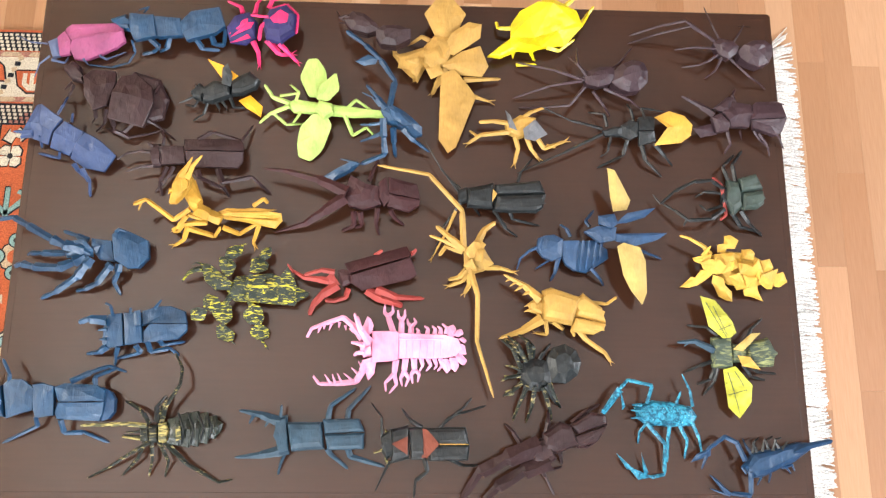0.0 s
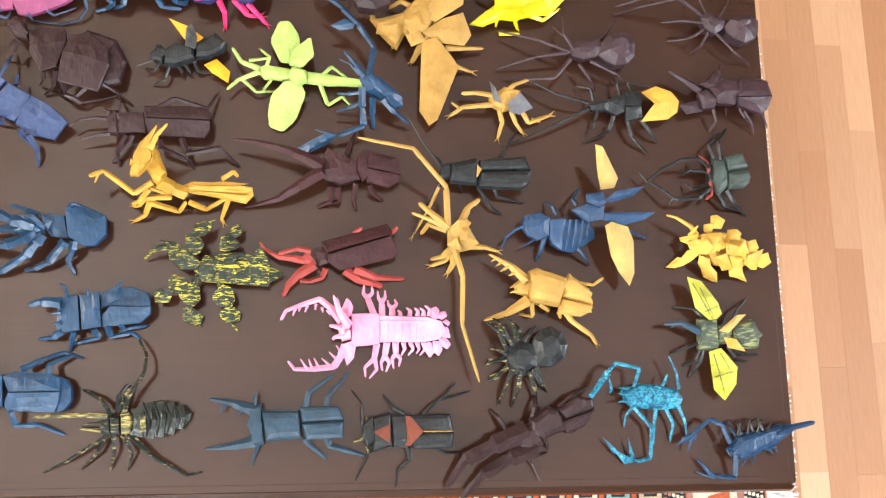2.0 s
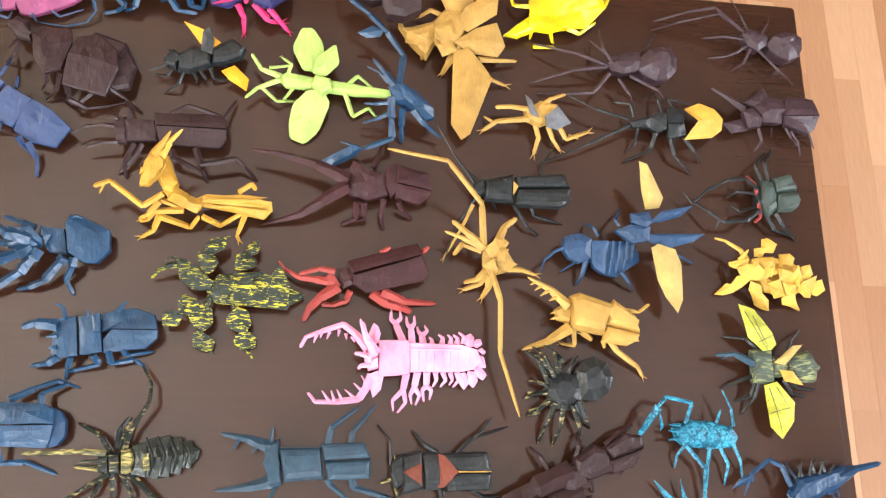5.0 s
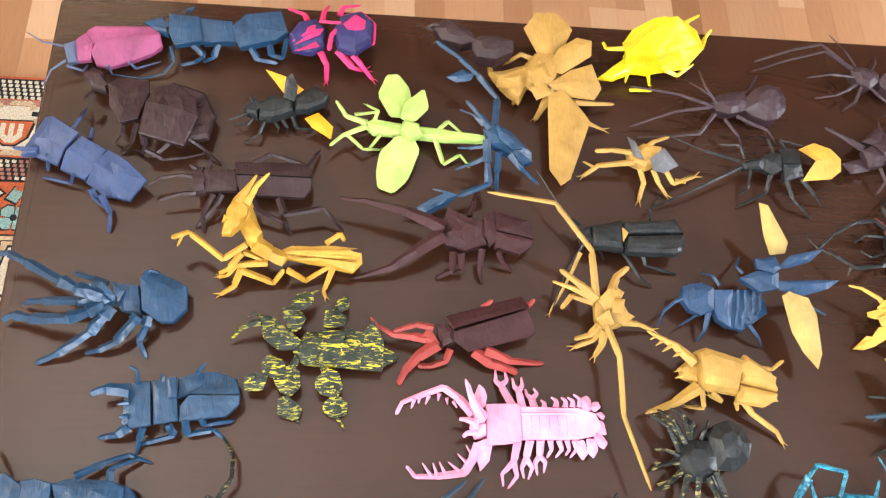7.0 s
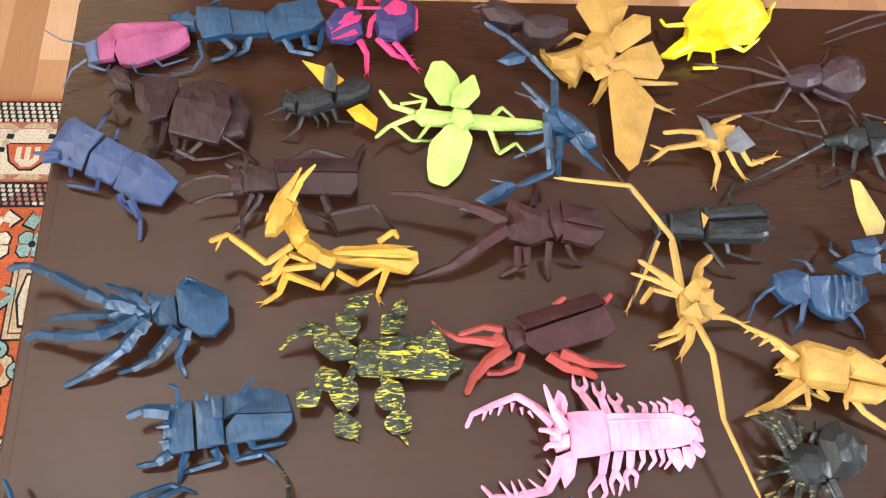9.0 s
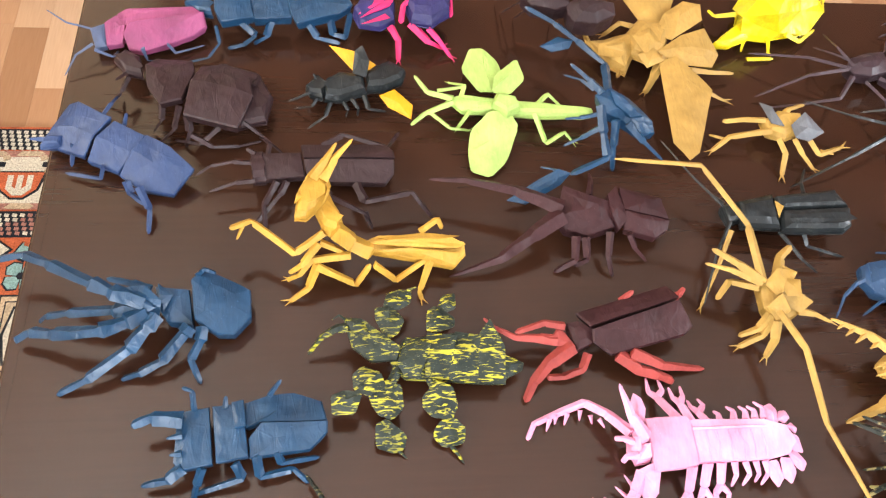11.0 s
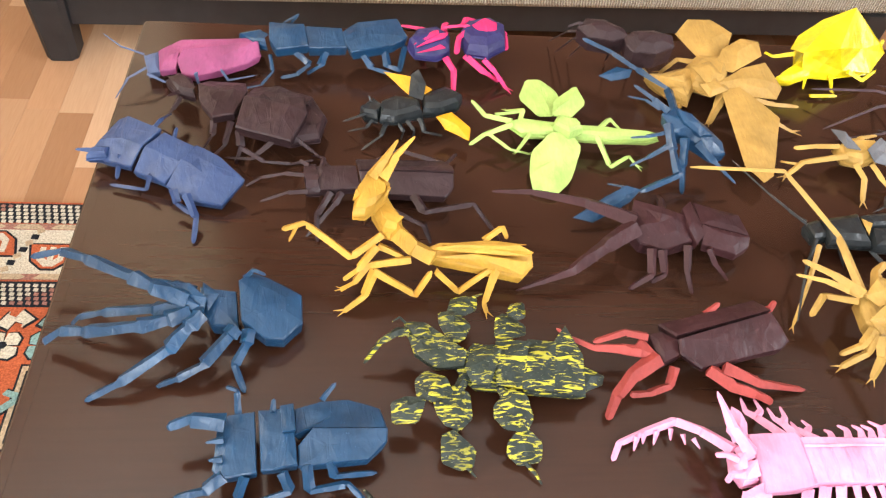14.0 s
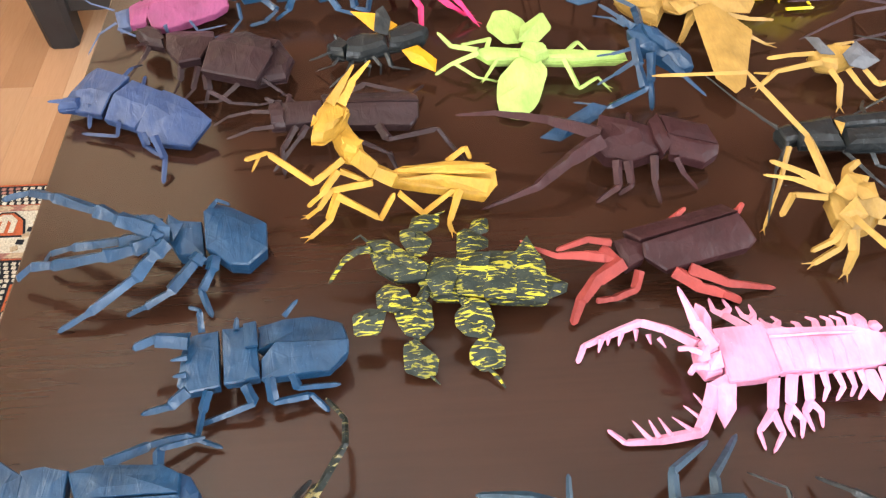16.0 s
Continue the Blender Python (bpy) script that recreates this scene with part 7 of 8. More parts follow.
plate(b, "wing_case", TEAL, 0.8, 0.1, [(0.7, 0.5, 2.5), (5.2, 0.5, 2.4), (5.2, -0.2, 2.1), (4.1, -1.3, 1.9), (0, -1.8, 2.1), (-0.1, -0.5, 2.2)])
limb(b, "mandible", TEAL, 1.5, 0.7, [(-4.4, 0.8, 2.6), (-6.5, 0.9, 2.8), (-7.7, 0.5, 2.6)])
limb(b, "mandible", TEAL, 1.2, 0.4, [(-4.2, -2.2, 2), (-5.3, -2.9, 1.4), (-7, -3.1, 1)])
limb(b, "tooth", TEAL, 0.6, 0.2, [(-4.4, -0.2, 2.4), (-5.4, -0.4, 2.4)])
limb(b, "tooth", TEAL, 0.6, 0.2, [(-4.3, -1.4, 2.4), (-5.1, -1.5, 2.4)])
limb(b, "leg", TEAL, 0.5, 0.3, [(-3.7, 1.4, 2.6), (-3.8, 2.5, 3.4), (-4.5, 2.8, 3.4)])
limb(b, "leg", TEAL, 0.5, 0.3, [(-1.7, 1.6, 2.4), (-1.7, 2.4, 2.6)])
limb(b, "leg", TEAL, 0.5, 0.3, [(1.2, 2.3, 2.6), (2, 3.4, 2.8)])
limb(b, "leg", TEAL, 0.8, 0.4, [(-3, -2.3, 2), (-3.4, -3.3, 1.2), (-3.8, -4.4, 0.1)])
limb(b, "leg", TEAL, 0.8, 0.4, [(-0.9, -2.1, 2), (-0.4, -2.9, 1.2), (-3.8, -3.6, 0.2)])
limb(b, "leg", TEAL, 0.8, 0.4, [(0.5, -1.6, 2), (0.7, -2.8, 1), (2.9, -2.3, 0.8), (3.9, -3.1, 0.1)])
limb(b, "leg", TEAL, 0.7, 0.4, [(1.8, -1.4, 2), (2.1, -1.9, 1), (4.6, -1.4, 0.4)])

b = bug("origami_beetle", "large dark teal blue folded paper beetle with a rounded black tail", "origami beetle", -0.424, -0.195, -3)
plate(b, "thorax", TEAL, 1, 0.25, [(-5.6, 2.1, 2.4), (-5.1, 2.8, 2.4), (-3.4, 2.8, 2.4), (-1.9, 1.8, 2.6), (-1.9, -0.8, 2.2), (-3.1, -1.1, 2), (-5, -1.8, 2)])
plate(b, "thorax", TEAL, 0.9, 0.15, [(-2.2, 2.2, 2.5), (-1, 2.4, 2.4), (0.4, 2, 2.5), (0.6, -1.4, 2.2), (-1.6, -1.7, 2.1), (-1.9, -0.7, 2.2)])
plate(b, "wing_case", TEAL, 0.8, 0.2, [(0.3, 1.9, 2.4), (1.5, 2.4, 2.2), (5.3, 2.2, 2.2), (6.4, 1.6, 2.2), (6.6, 0.3, 2.7), (1.2, 0.2, 2.8)])
plate(b, "wing_case", TEAL, 0.8, 0.2, [(1.2, 0.1, 2.9), (6.6, 0.2, 2.7), (6.3, -1.2, 2.2), (5.9, -2, 1.9), (0.9, -1.8, 2), (0.7, -1, 2.3)])
plate(b, "tail", NAVYBLUE, 1, 0.3, [(5.8, 2, 1.9), (6.8, 1.6, 1.8), (7.4, 0.7, 1.8), (7.4, -0.9, 1.7), (6.8, -1.8, 1.6), (6, -2, 1.7), (5.9, 0.4, 2.2)])
shell(b, "head", TEAL, 1.8, 2.6, [(-7.7, 1.4), (-5.9, 2.2), (-5.2, -1.6), (-7.4, -1.1)])
limb(b, "leg", TEAL, 0.7, 0.4, [(-1.6, -1.6, 1.8), (-1.6, -2.6, 1), (-5.9, -4.6, 0.1)])
limb(b, "leg", TEAL, 0.8, 0.4, [(1.4, -1.9, 2), (1.7, -3.4, 1.2), (3.9, -3.3, 1), (6.7, -4.5, 0.1)])
limb(b, "leg", TEAL, 0.8, 0.4, [(5.1, 1.5, 2), (4.9, 3.2, 2), (7.1, 4.3, 1)])
limb(b, "leg", TEAL, 0.9, 0.5, [(2, 2.6, 1.8), (4.2, 3.8, 1.4), (6.1, 4.6, 0.8)])
limb(b, "leg", TEAL, 0.7, 0.4, [(-5.2, 2.1, 2), (-4.8, 3.3, 2.6), (-6, 5.2, 2.4)])
limb(b, "leg", TEAL, 0.5, 0.3, [(5.9, 4.6, 0.8), (8, 3.9, 0.3)])
limb(b, "antenna", TEAL, 0.5, 0.3, [(-7.1, 1.4, 2), (-8.2, 2.5, 2.6), (-7.5, 4.7, 2)])

b = bug("origami_longhorn_beetle", "black folded paper longhorn beetle flecked with gold", "origami beetle", -0.279, -0.226, 7)
plate(b, "segment", GREENBLACK, 0.8, 0.35, [(-0.7, 1.4, 1.8), (0.6, 1.7, 1.7), (1.1, 0, 2.3), (0.8, -1.7, 1.7), (-0.6, -1.4, 1.8)])
plate(b, "segment", GREENBLACK, 0.8, 0.35, [(0.4, 1.9, 1.6), (1.7, 2.2, 1.5), (2.2, 0.2, 2.1), (1.9, -1.9, 1.5), (0.6, -1.6, 1.6)])
plate(b, "segment", GREENBLACK, 0.8, 0.35, [(1.4, 2.1, 1.5), (2.8, 2.4, 1.4), (3.2, 0.3, 2), (3, -1.8, 1.4), (1.6, -1.5, 1.5)])
plate(b, "segment", GREENBLACK, 0.8, 0.35, [(2.5, 2, 1.3), (3.8, 2.3, 1.2), (4.3, 0.4, 1.8), (4, -1.5, 1.2), (2.7, -1.2, 1.3)])
plate(b, "segment", GREENBLACK, 0.8, 0.35, [(3.6, 1.7, 1.2), (4.8, 1.9, 1.1), (5.2, 0.5, 1.7), (4.9, -0.9, 1.1), (3.7, -0.6, 1.2)])
plate(b, "tail", GREENBLACK, 0.6, 0.2, [(4.6, 1.7, 1.2), (5.7, 1, 1), (5.5, 0, 1), (4.7, -0.8, 1.1), (4.5, 0.5, 1.6)])
limb(b, "stripe", BLACK, 0.3, 0.3, [(0.6, 2.1, 2), (1.5, 0.4, 2.8), (1.2, -1.6, 2)])
limb(b, "stripe", BLACK, 0.3, 0.3, [(1.7, 2.2, 2), (2.7, 0.4, 2.85), (2.3, -1.5, 2)])
limb(b, "stripe", BLACK, 0.3, 0.3, [(2.9, 2.1, 2), (3.9, 0.5, 2.8), (3.4, -1.3, 2)])
limb(b, "stripe", BLACK, 0.3, 0.3, [(4, 1.7, 2), (4.8, 0.5, 2.5), (4.4, -0.9, 2)])
sheet(b, "patch", GOLDFLECK, 0.1, [(0.5, 0.5, 2.5), (1.1, 0.6, 2.7), (1.3, -0.9, 2.7), (0.7, -1.1, 2.5)])
shell(b, "band", GOLDFLECK, 1.8, 2.6, [(-1.7, 1), (-0.8, 1.1), (-0.3, 0), (-0.5, -1.2), (-1.5, -1.3)])
shell(b, "thorax", GILT, 1.6, 2.4, [(-2.8, 0.6), (-1.8, 0.7), (-1.6, -1.3), (-2.6, -1.3)])
shell(b, "head", GILT, 1.5, 2.1, [(-3.9, 0.5), (-2.8, 0.6), (-2.6, -1.3), (-3.7, -1.2)])
limb(b, "foreleg", GOLDFLECK, 0.7, 0.4, [(-3.1, 0.6, 1.8), (-5.3, 0.8, 2), (-10.9, 0.6, 1.6)])
limb(b, "mandible", GOLDFLECK, 0.5, 0.2, [(-3.7, -0.9, 1.6), (-6, -0.7, 1.4)])
limb(b, "leg", BLACK, 0.6, 0.2, [(-2.8, 0.8, 1.6), (-3.6, 2.2, 1.8), (-6.3, 3.5, 0.6)])
limb(b, "leg", BLACK, 0.9, 0.3, [(-2, 1.1, 1.6), (-1.9, 2.9, 2.2), (-1.2, 4.2, 1.4)])
limb(b, "antenna", GILT, 0.6, 0.25, [(-2.6, -1.3, 1.8), (-4.7, -2.6, 2), (-7.3, -4.2, 1), (-10, -5.5, 0.2)])
limb(b, "leg", GILT, 0.6, 0.25, [(-3.1, -1.2, 1.6), (-4, -3.3, 1.4), (-6, -5.2, 0.1)])
limb(b, "leg", GILT, 0.6, 0.25, [(-2.4, -1.3, 1.6), (-2.2, -3.3, 1.4), (-2.8, -5.3, 0.1)])
limb(b, "leg", GILT, 0.6, 0.25, [(-1.5, -1.3, 1.6), (-0.3, -3.4, 1.4), (-0.9, -5.3, 0.1)])
limb(b, "leg", GILT, 0.8, 0.3, [(-0.8, -1.3, 1.6), (1.9, -3.8, 1.2), (5.5, -5.9, 0.4), (7.1, -5.6, 0.2)])
limb(b, "leg", GILT, 0.7, 0.3, [(-1.4, 0.9, 1.8), (-0.8, 2.9, 2.4), (0.8, 5.4, 3), (0.7, 7.4, 2.2), (-0.5, 9.3, 1.4)])
limb(b, "leg", GILT, 0.6, 0.25, [(-2.7, 0.8, 1.8), (-4.2, 2.7, 1.6), (-6.3, 3.6, 0.4)])
limb(b, "leg", GILT, 0.6, 0.25, [(-1.9, 1, 1.8), (-1.5, 2.6, 2), (-1, 4.1, 1.2)])
limb(b, "mandible", GILT, 0.5, 0.15, [(-3.5, -0.7, 1.6), (-6, -0.5, 1.4)])
limb(b, "mandible", GILT, 0.4, 0.15, [(-3.6, 0, 1.6), (-5.7, -0.2, 1.4)])

b = bug("origami_stag_beetle", "muted steel blue folded paper stag beetle with antler mandibles", "origami beetle", -0.109, -0.229, 2)
shell(b, "wing_case", STEEL, 2.2, 3.0, [(0.7, 1.8), (5.1, 1.9), (5.7, 0.4), (1, 0.1)])
shell(b, "wing_case", STEEL, 2.2, 3.0, [(1, 0), (5.7, 0.2), (5.6, -1.6), (1.4, -1.8)])
shell(b, "thorax", STEEL, 2.0, 2.8, [(-3.5, 1.4), (0.6, 1.4), (1, -1.6), (-2.9, -1.9)])
shell(b, "head", STEEL, 1.8, 2.6, [(-4.9, 1.8), (-3.6, 2.2), (-3.1, -2.2), (-4.4, -2.5), (-4.9, 0.1)])
limb(b, "mandible", STEEL, 1.5, 0.4, [(-4.4, 1.5, 2), (-6.7, 2.3, 2.4), (-9.3, 2.8, 2)])
limb(b, "tooth", STEEL, 0.6, 0.2, [(-7.5, 2.2, 2.2), (-8, 1.2, 2)])
limb(b, "tooth", STEEL, 0.5, 0.2, [(-5.6, 1.7, 2.2), (-6.1, 0.9, 2)])
limb(b, "mandible", STEEL, 1.5, 0.3, [(-4.2, -1.9, 2), (-6.6, -2.4, 1.8), (-9.6, -2.7, 1.4)])
limb(b, "leg", STEEL, 0.8, 0.4, [(1.3, 1.5, 2), (1.6, 3.4, 2.2), (4.5, 5.6, 1)])
limb(b, "leg", STEEL, 0.8, 0.4, [(3.6, 1.6, 2), (3.8, 3, 2.2), (6.3, 5.9, 1)])
limb(b, "leg", STEEL, 0.5, 0.3, [(-3.7, -2.3, 1.6), (-4.2, -3.4, 1), (-4.6, -4.7, 0.1)])
limb(b, "leg", STEEL, 0.8, 0.4, [(1.3, -1.6, 1.8), (1.7, -2.2, 1.4), (3.8, -4, 0.2)])
limb(b, "leg", STEEL, 0.9, 0.5, [(3.8, -1.6, 1.8), (4.1, -2.5, 1.4), (8.2, -3.7, 0.4)])
limb(b, "antenna", STEEL, 0.5, 0.3, [(-4.3, 2, 2), (-4.2, 3.5, 2.4)])

b = bug("origami_beetle", "black folded paper beetle with orange red triangles on its back", "origami beetle", 0.013, -0.239, 1)
shell(b, "head", BLACK, 1.6, 2.2, [(-4.5, 0.8), (-3.2, 1.8), (-2.7, -1), (-3.8, -1.8), (-4.3, -0.9)])
shell(b, "pronotum", BLACK, 1.8, 2.4, [(-3.2, 1.6), (-1.3, 2.2), (-1.1, -1.7), (-3.2, -2.2)])
sheet(b, "triangle", ORANGERED, 0.05, [(-3.2, 0, 2.45), (-1.3, 0.9, 2.5), (-1.3, -1.3, 2.4)])
shell(b, "thorax", BLACK, 1.8, 2.4, [(-1.2, 1.9), (0.5, 2), (0.7, -1.7), (-0.9, -1.8)])
shell(b, "wing_case", BLACK, 1.8, 2.5, [(0.8, 1.8), (5.6, 2), (6.1, 0), (0.9, 0)])
shell(b, "wing_case", BLACK, 1.8, 2.5, [(0.9, -0.1), (6.1, -0.1), (5.9, -1.8), (1.3, -2)])
sheet(b, "triangle", ORANGERED, 0.05, [(0.4, 1.8, 2.2), (1, 1.7, 2.2), (2.5, 0, 2.6), (1, -1.6, 2.2), (0.4, -1.6, 2.2)])
limb(b, "seam", GOLD, 0.15, 0.15, [(2.5, 0, 2.5), (6, 0, 2.4)])
limb(b, "leg", BLACK, 0.4, 0.2, [(-4.4, 0.7, 1.6), (-4.5, 3.2, 1.8), (-5.8, 4.8, 0.4)])
limb(b, "leg", BLACK, 0.7, 0.3, [(0.4, 1.9, 1.8), (-1, 2.8, 1.8), (-2.1, 4.2, 0.6)])
limb(b, "leg", BLACK, 0.5, 0.3, [(2.5, 1.9, 1.8), (3.9, 3.3, 1.8), (8.2, 4.6, 1.2)])
limb(b, "leg", BLACK, 0.5, 0.3, [(3.3, 2.7, 1.8), (5.3, 4.2, 1.6), (6.4, 5.5, 1.2)])
limb(b, "leg", BLACK, 0.7, 0.3, [(0.7, -1.6, 1.6), (1.1, -3.2, 1.2), (-0.3, -4.3, 0.6), (-0.5, -6.3, 0.1)])
limb(b, "leg", BLACK, 0.4, 0.2, [(-3.4, -2, 1.6), (-4.3, -3.8, 1), (-5.1, -5.5, 0.1)])
limb(b, "leg", BLACK, 0.6, 0.3, [(3.9, -1.8, 1.6), (5.3, -2.5, 1), (7.3, -2.5, 0.1)])
limb(b, "antenna", GOLDFLECK, 0.5, 0.3, [(-3.9, -1.6, 1.4), (-3.5, -2.7, 1.4)])
limb(b, "antenna", GOLDFLECK, 0.4, 0.2, [(-4.2, -0.7, 1.4), (-5.4, -1.1, 1.2)])
limb(b, "antenna", GOLDFLECK, 0.4, 0.2, [(-3.9, 1.1, 1.6), (-4, 1.7, 1.4)])

b = bug("origami_stag_beetle", "large glossy dark plum folded paper stag beetle with huge mandibles", "origami beetle", 0.193, -0.231, 25)
shell(b, "wing_case", PLUM, 2.2, 3.2, [(0.2, 1.5), (2.7, 3.1), (4.6, 2.8), (4.8, 1.7), (1.2, 0.5)])
shell(b, "wing_case", PLUM, 2.2, 3.2, [(0.7, 0.2), (4.8, 1.6), (3.4, -0.5), (1.2, -1.1)])
shell(b, "thorax", PLUM, 2.2, 3.2, [(-3.2, 0.5), (-1, 1.9), (0.3, 1.5), (1.3, -0.8), (-1.4, -1.8), (-2.9, -1.4)])
shell(b, "head", PLUM, 2.0, 3.0, [(-4.4, -0.5), (-2.8, 0.1), (-1.4, -2.4), (-2.9, -3.4), (-4.3, -2.6)])
limb(b, "mandible", PLUM, 3.0, 0.8, [(-3.5, -0.9, 2.4), (-7.7, -2.5, 2.6), (-10.8, -4.1, 2.2), (-12.8, -7.2, 1)])
limb(b, "mandible", PLUM, 2.6, 0.8, [(-2.4, -2.7, 2.2), (-5.6, -3.9, 2.2), (-8.7, -5.8, 1.8), (-11, -8.4, 0.8)])
limb(b, "leg", PLUM, 0.8, 0.3, [(-5.6, -1, 2), (-6.7, 0.8, 2), (-7.5, 1.7, 0.6)])
limb(b, "leg", PLUM, 0.8, 0.4, [(-2.7, 0.5, 2), (-2.3, 1.9, 2), (-2.1, 3.3, 0.6)])
limb(b, "leg", PLUM, 0.8, 0.4, [(0.5, 1.8, 2), (2.5, 3.3, 1.8), (4.3, 4.1, 0.6)])
limb(b, "leg", PLUM, 0.7, 0.3, [(-3.5, -3.1, 1.8), (-1.6, -3.7, 0.8), (-0.5, -3.4, 0.1)])
limb(b, "leg", PLUM, 0.7, 0.3, [(-3.8, -3, 1.8), (-2.6, -4.6, 0.8), (-1.5, -6.7, 0.1)])
limb(b, "leg", PLUM, 0.7, 0.3, [(1, -0.9, 1.8), (2.6, -1, 0.8), (3.8, -0.3, 0.1)])
limb(b, "leg", PLUM, 0.7, 0.3, [(-1, -1.6, 1.8), (-0.5, -3.1, 0.2)])
limb(b, "tooth", PLUM, 0.7, 0.2, [(-8.2, -2.9, 2.2), (-8.7, -2.3, 1.6)])

b = bug("origami_scorpion", "bright cyan crumpled folded paper scorpion with raised pincers", "origami scorpion", 0.316, -0.202, -3)
shell(b, "body", CYAN, 1.4, 2.4, [(-3.9, 0.8), (-1.6, 1.6), (0.6, 1.5), (3.1, 0.9), (3.8, -0.2), (3.3, -1.3), (0.4, -1.4), (-2.4, -1.3), (-3.5, -0.5)])
limb(b, "spike", CYAN, 0.5, 0.2, [(-3.1, 1.1, 2), (-4.4, 1.1, 2)])
limb(b, "spike", CYAN, 0.5, 0.2, [(-3.3, 0.4, 2), (-4.5, 0.5, 2)])
limb(b, "spike", CYAN, 0.5, 0.2, [(-3.3, -0.3, 2), (-4.5, -0.5, 1.8)])
limb(b, "arm", CYAN, 0.5, 0.5, [(-2.5, 1.3, 2), (-2, 3.4, 3), (-5.1, 4, 3.4), (-6.2, 2.9, 3.4)])
sheet(b, "claw", CYAN, 0.4, [(-6.4, 3.2, 3.4), (-5.7, 2.6, 3.2), (-7.8, -0.1, 2.4), (-8.4, 0.2, 2.8)])
sheet(b, "claw", CYAN, 0.2, [(-6, 2.8, 3.4), (-5.4, 0.9, 3), (-5.8, 0.4, 2.8)])
limb(b, "arm", CYAN, 0.6, 0.5, [(-2.6, -1.1, 2), (-0.4, -3.5, 1.6), (-0.4, -7.1, 0.8), (-2.1, -7.5, 0.6)])
sheet(b, "claw", CYAN, 0.3, [(-1.6, -7.4, 0.6), (-3.6, -7.8, 0.6), (-6.3, -4.6, 1.2), (-5, -6.5, 0.8)])
sheet(b, "claw", CYAN, 0.2, [(-2.9, -7.3, 0.8), (-3.3, -4.6, 1.4), (-2.4, -6.9, 1)])
limb(b, "leg", CYAN, 0.6, 0.3, [(0.3, -1.2, 1.6), (0.1, -3.1, 1.2), (0.2, -5.7, 0.2)])
limb(b, "leg", CYAN, 0.6, 0.3, [(1.5, -1.2, 1.6), (2.5, -3.1, 1.2), (2.4, -5.3, 0.1)])
limb(b, "leg", CYAN, 0.6, 0.3, [(3.1, -1, 1.6), (4, -2.8, 1.2), (4.6, -4.5, 0.1)])
limb(b, "leg", CYAN, 0.5, 0.2, [(3.2, 1, 1.8), (2.8, 2.9, 2.4), (1.9, 4.9, 2.4)])
limb(b, "leg", CYAN, 0.5, 0.25, [(1.2, 1.3, 1.8), (1.8, 2.8, 2)])
limb(b, "leg", CYAN, 0.5, 0.25, [(-2.3, -0.8, 1.6), (-3.3, -2.1, 1), (-3.3, -3.5, 0.1)])

b = bug("origami_scorpion", "dark blue folded paper scorpion, tail reaching over the table edge", "origami scorpion", 0.446, -0.254, 21)
shell(b, "body", NAVYBLUE, 1.5, 2.8, [(-3.8, -0.8), (-2.9, 0.5), (-1.7, 0.9), (0.5, 1.3), (3, 2), (4.7, 1.9), (4.8, 1.3), (2.4, -0.3), (0.4, -1.2), (-1.4, -2), (-2.6, -2.2), (-3.2, -1.7)])
limb(b, "tail", NAVYBLUE, 1.2, 0.6, [(2.2, 0.9, 2), (4.1, 1.6, 2.4), (6.8, 2.2, 2.8)])
limb(b, "arm", NAVYBLUE, 0.8, 0.5, [(-3.8, -0.2, 2), (-4.8, 1.9, 2.2), (-6.2, 2.6, 2.2), (-8.4, 1, 1.8)])
sheet(b, "claw", NAVYBLUE, 0.3, [(-7.8, 1.4, 1.8), (-7.8, 0.3, 1.4), (-10.2, -0.5, 1), (-9.5, 0.5, 1.4)])
limb(b, "claw", NAVYBLUE, 0.6, 0.2, [(-8.1, 0.9, 1.6), (-8.9, -1.3, 1)])
limb(b, "arm", NAVYBLUE, 0.8, 0.6, [(-3.2, -1.5, 2), (-3, -4.3, 1), (-5.2, -4.1, 0.6)])
sheet(b, "claw", NAVYBLUE, 0.3, [(-4.9, -4.4, 0.6), (-6, -4.2, 0.6), (-7.9, -1.9, 0.9), (-7, -2.4, 0.8)])
limb(b, "claw", NAVYBLUE, 0.5, 0.2, [(-5.4, -4.3, 0.6), (-7.7, -3.6, 0.3)])
limb(b, "leg", NAVYBLUE, 0.5, 0.2, [(-2.2, -1.7, 1.4), (-1.6, -2.2, 1), (-1.8, -3.2, 0.1)])
limb(b, "leg", NAVYBLUE, 0.5, 0.2, [(-0.8, -1.1, 1.4), (-0.4, -1.8, 1), (-0.3, -2.9, 0.1)])
limb(b, "leg", NAVYBLUE, 0.5, 0.2, [(0.5, -0.6, 1.4), (1.7, -1.1, 1), (2.6, -1.8, 0.1)])
limb(b, "spike", BLACK, 0.5, 0.2, [(-3, 0.7, 2.4), (-2.8, 2.2, 2.8)])
limb(b, "spike", BLACK, 0.5, 0.2, [(-1.9, 0.9, 2.6), (-1.6, 2.5, 3)])
limb(b, "spike", BLACK, 0.5, 0.2, [(-0.5, 1, 2.4), (-0.2, 2.3, 2.8)])
limb(b, "spike", BLACK, 0.5, 0.2, [(0.7, 1.1, 2.2), (1.4, 2.1, 2.4)])
limb(b, "leg", NAVYBLUE, 0.5, 0.2, [(-2.7, 0.5, 1.4), (-3.3, 1.6, 1.2), (-3.2, 2.4, 0.2)])
limb(b, "leg", BLACK, 0.5, 0.2, [(-2.3, 0.8, 2), (-2.8, 1.9, 2.2), (-1.6, 2.5, 1.2)])
limb(b, "leg", BLACK, 0.5, 0.2, [(-0.8, 1.1, 2), (-1.2, 2.2, 2.2), (0.2, 2.7, 1.2)])
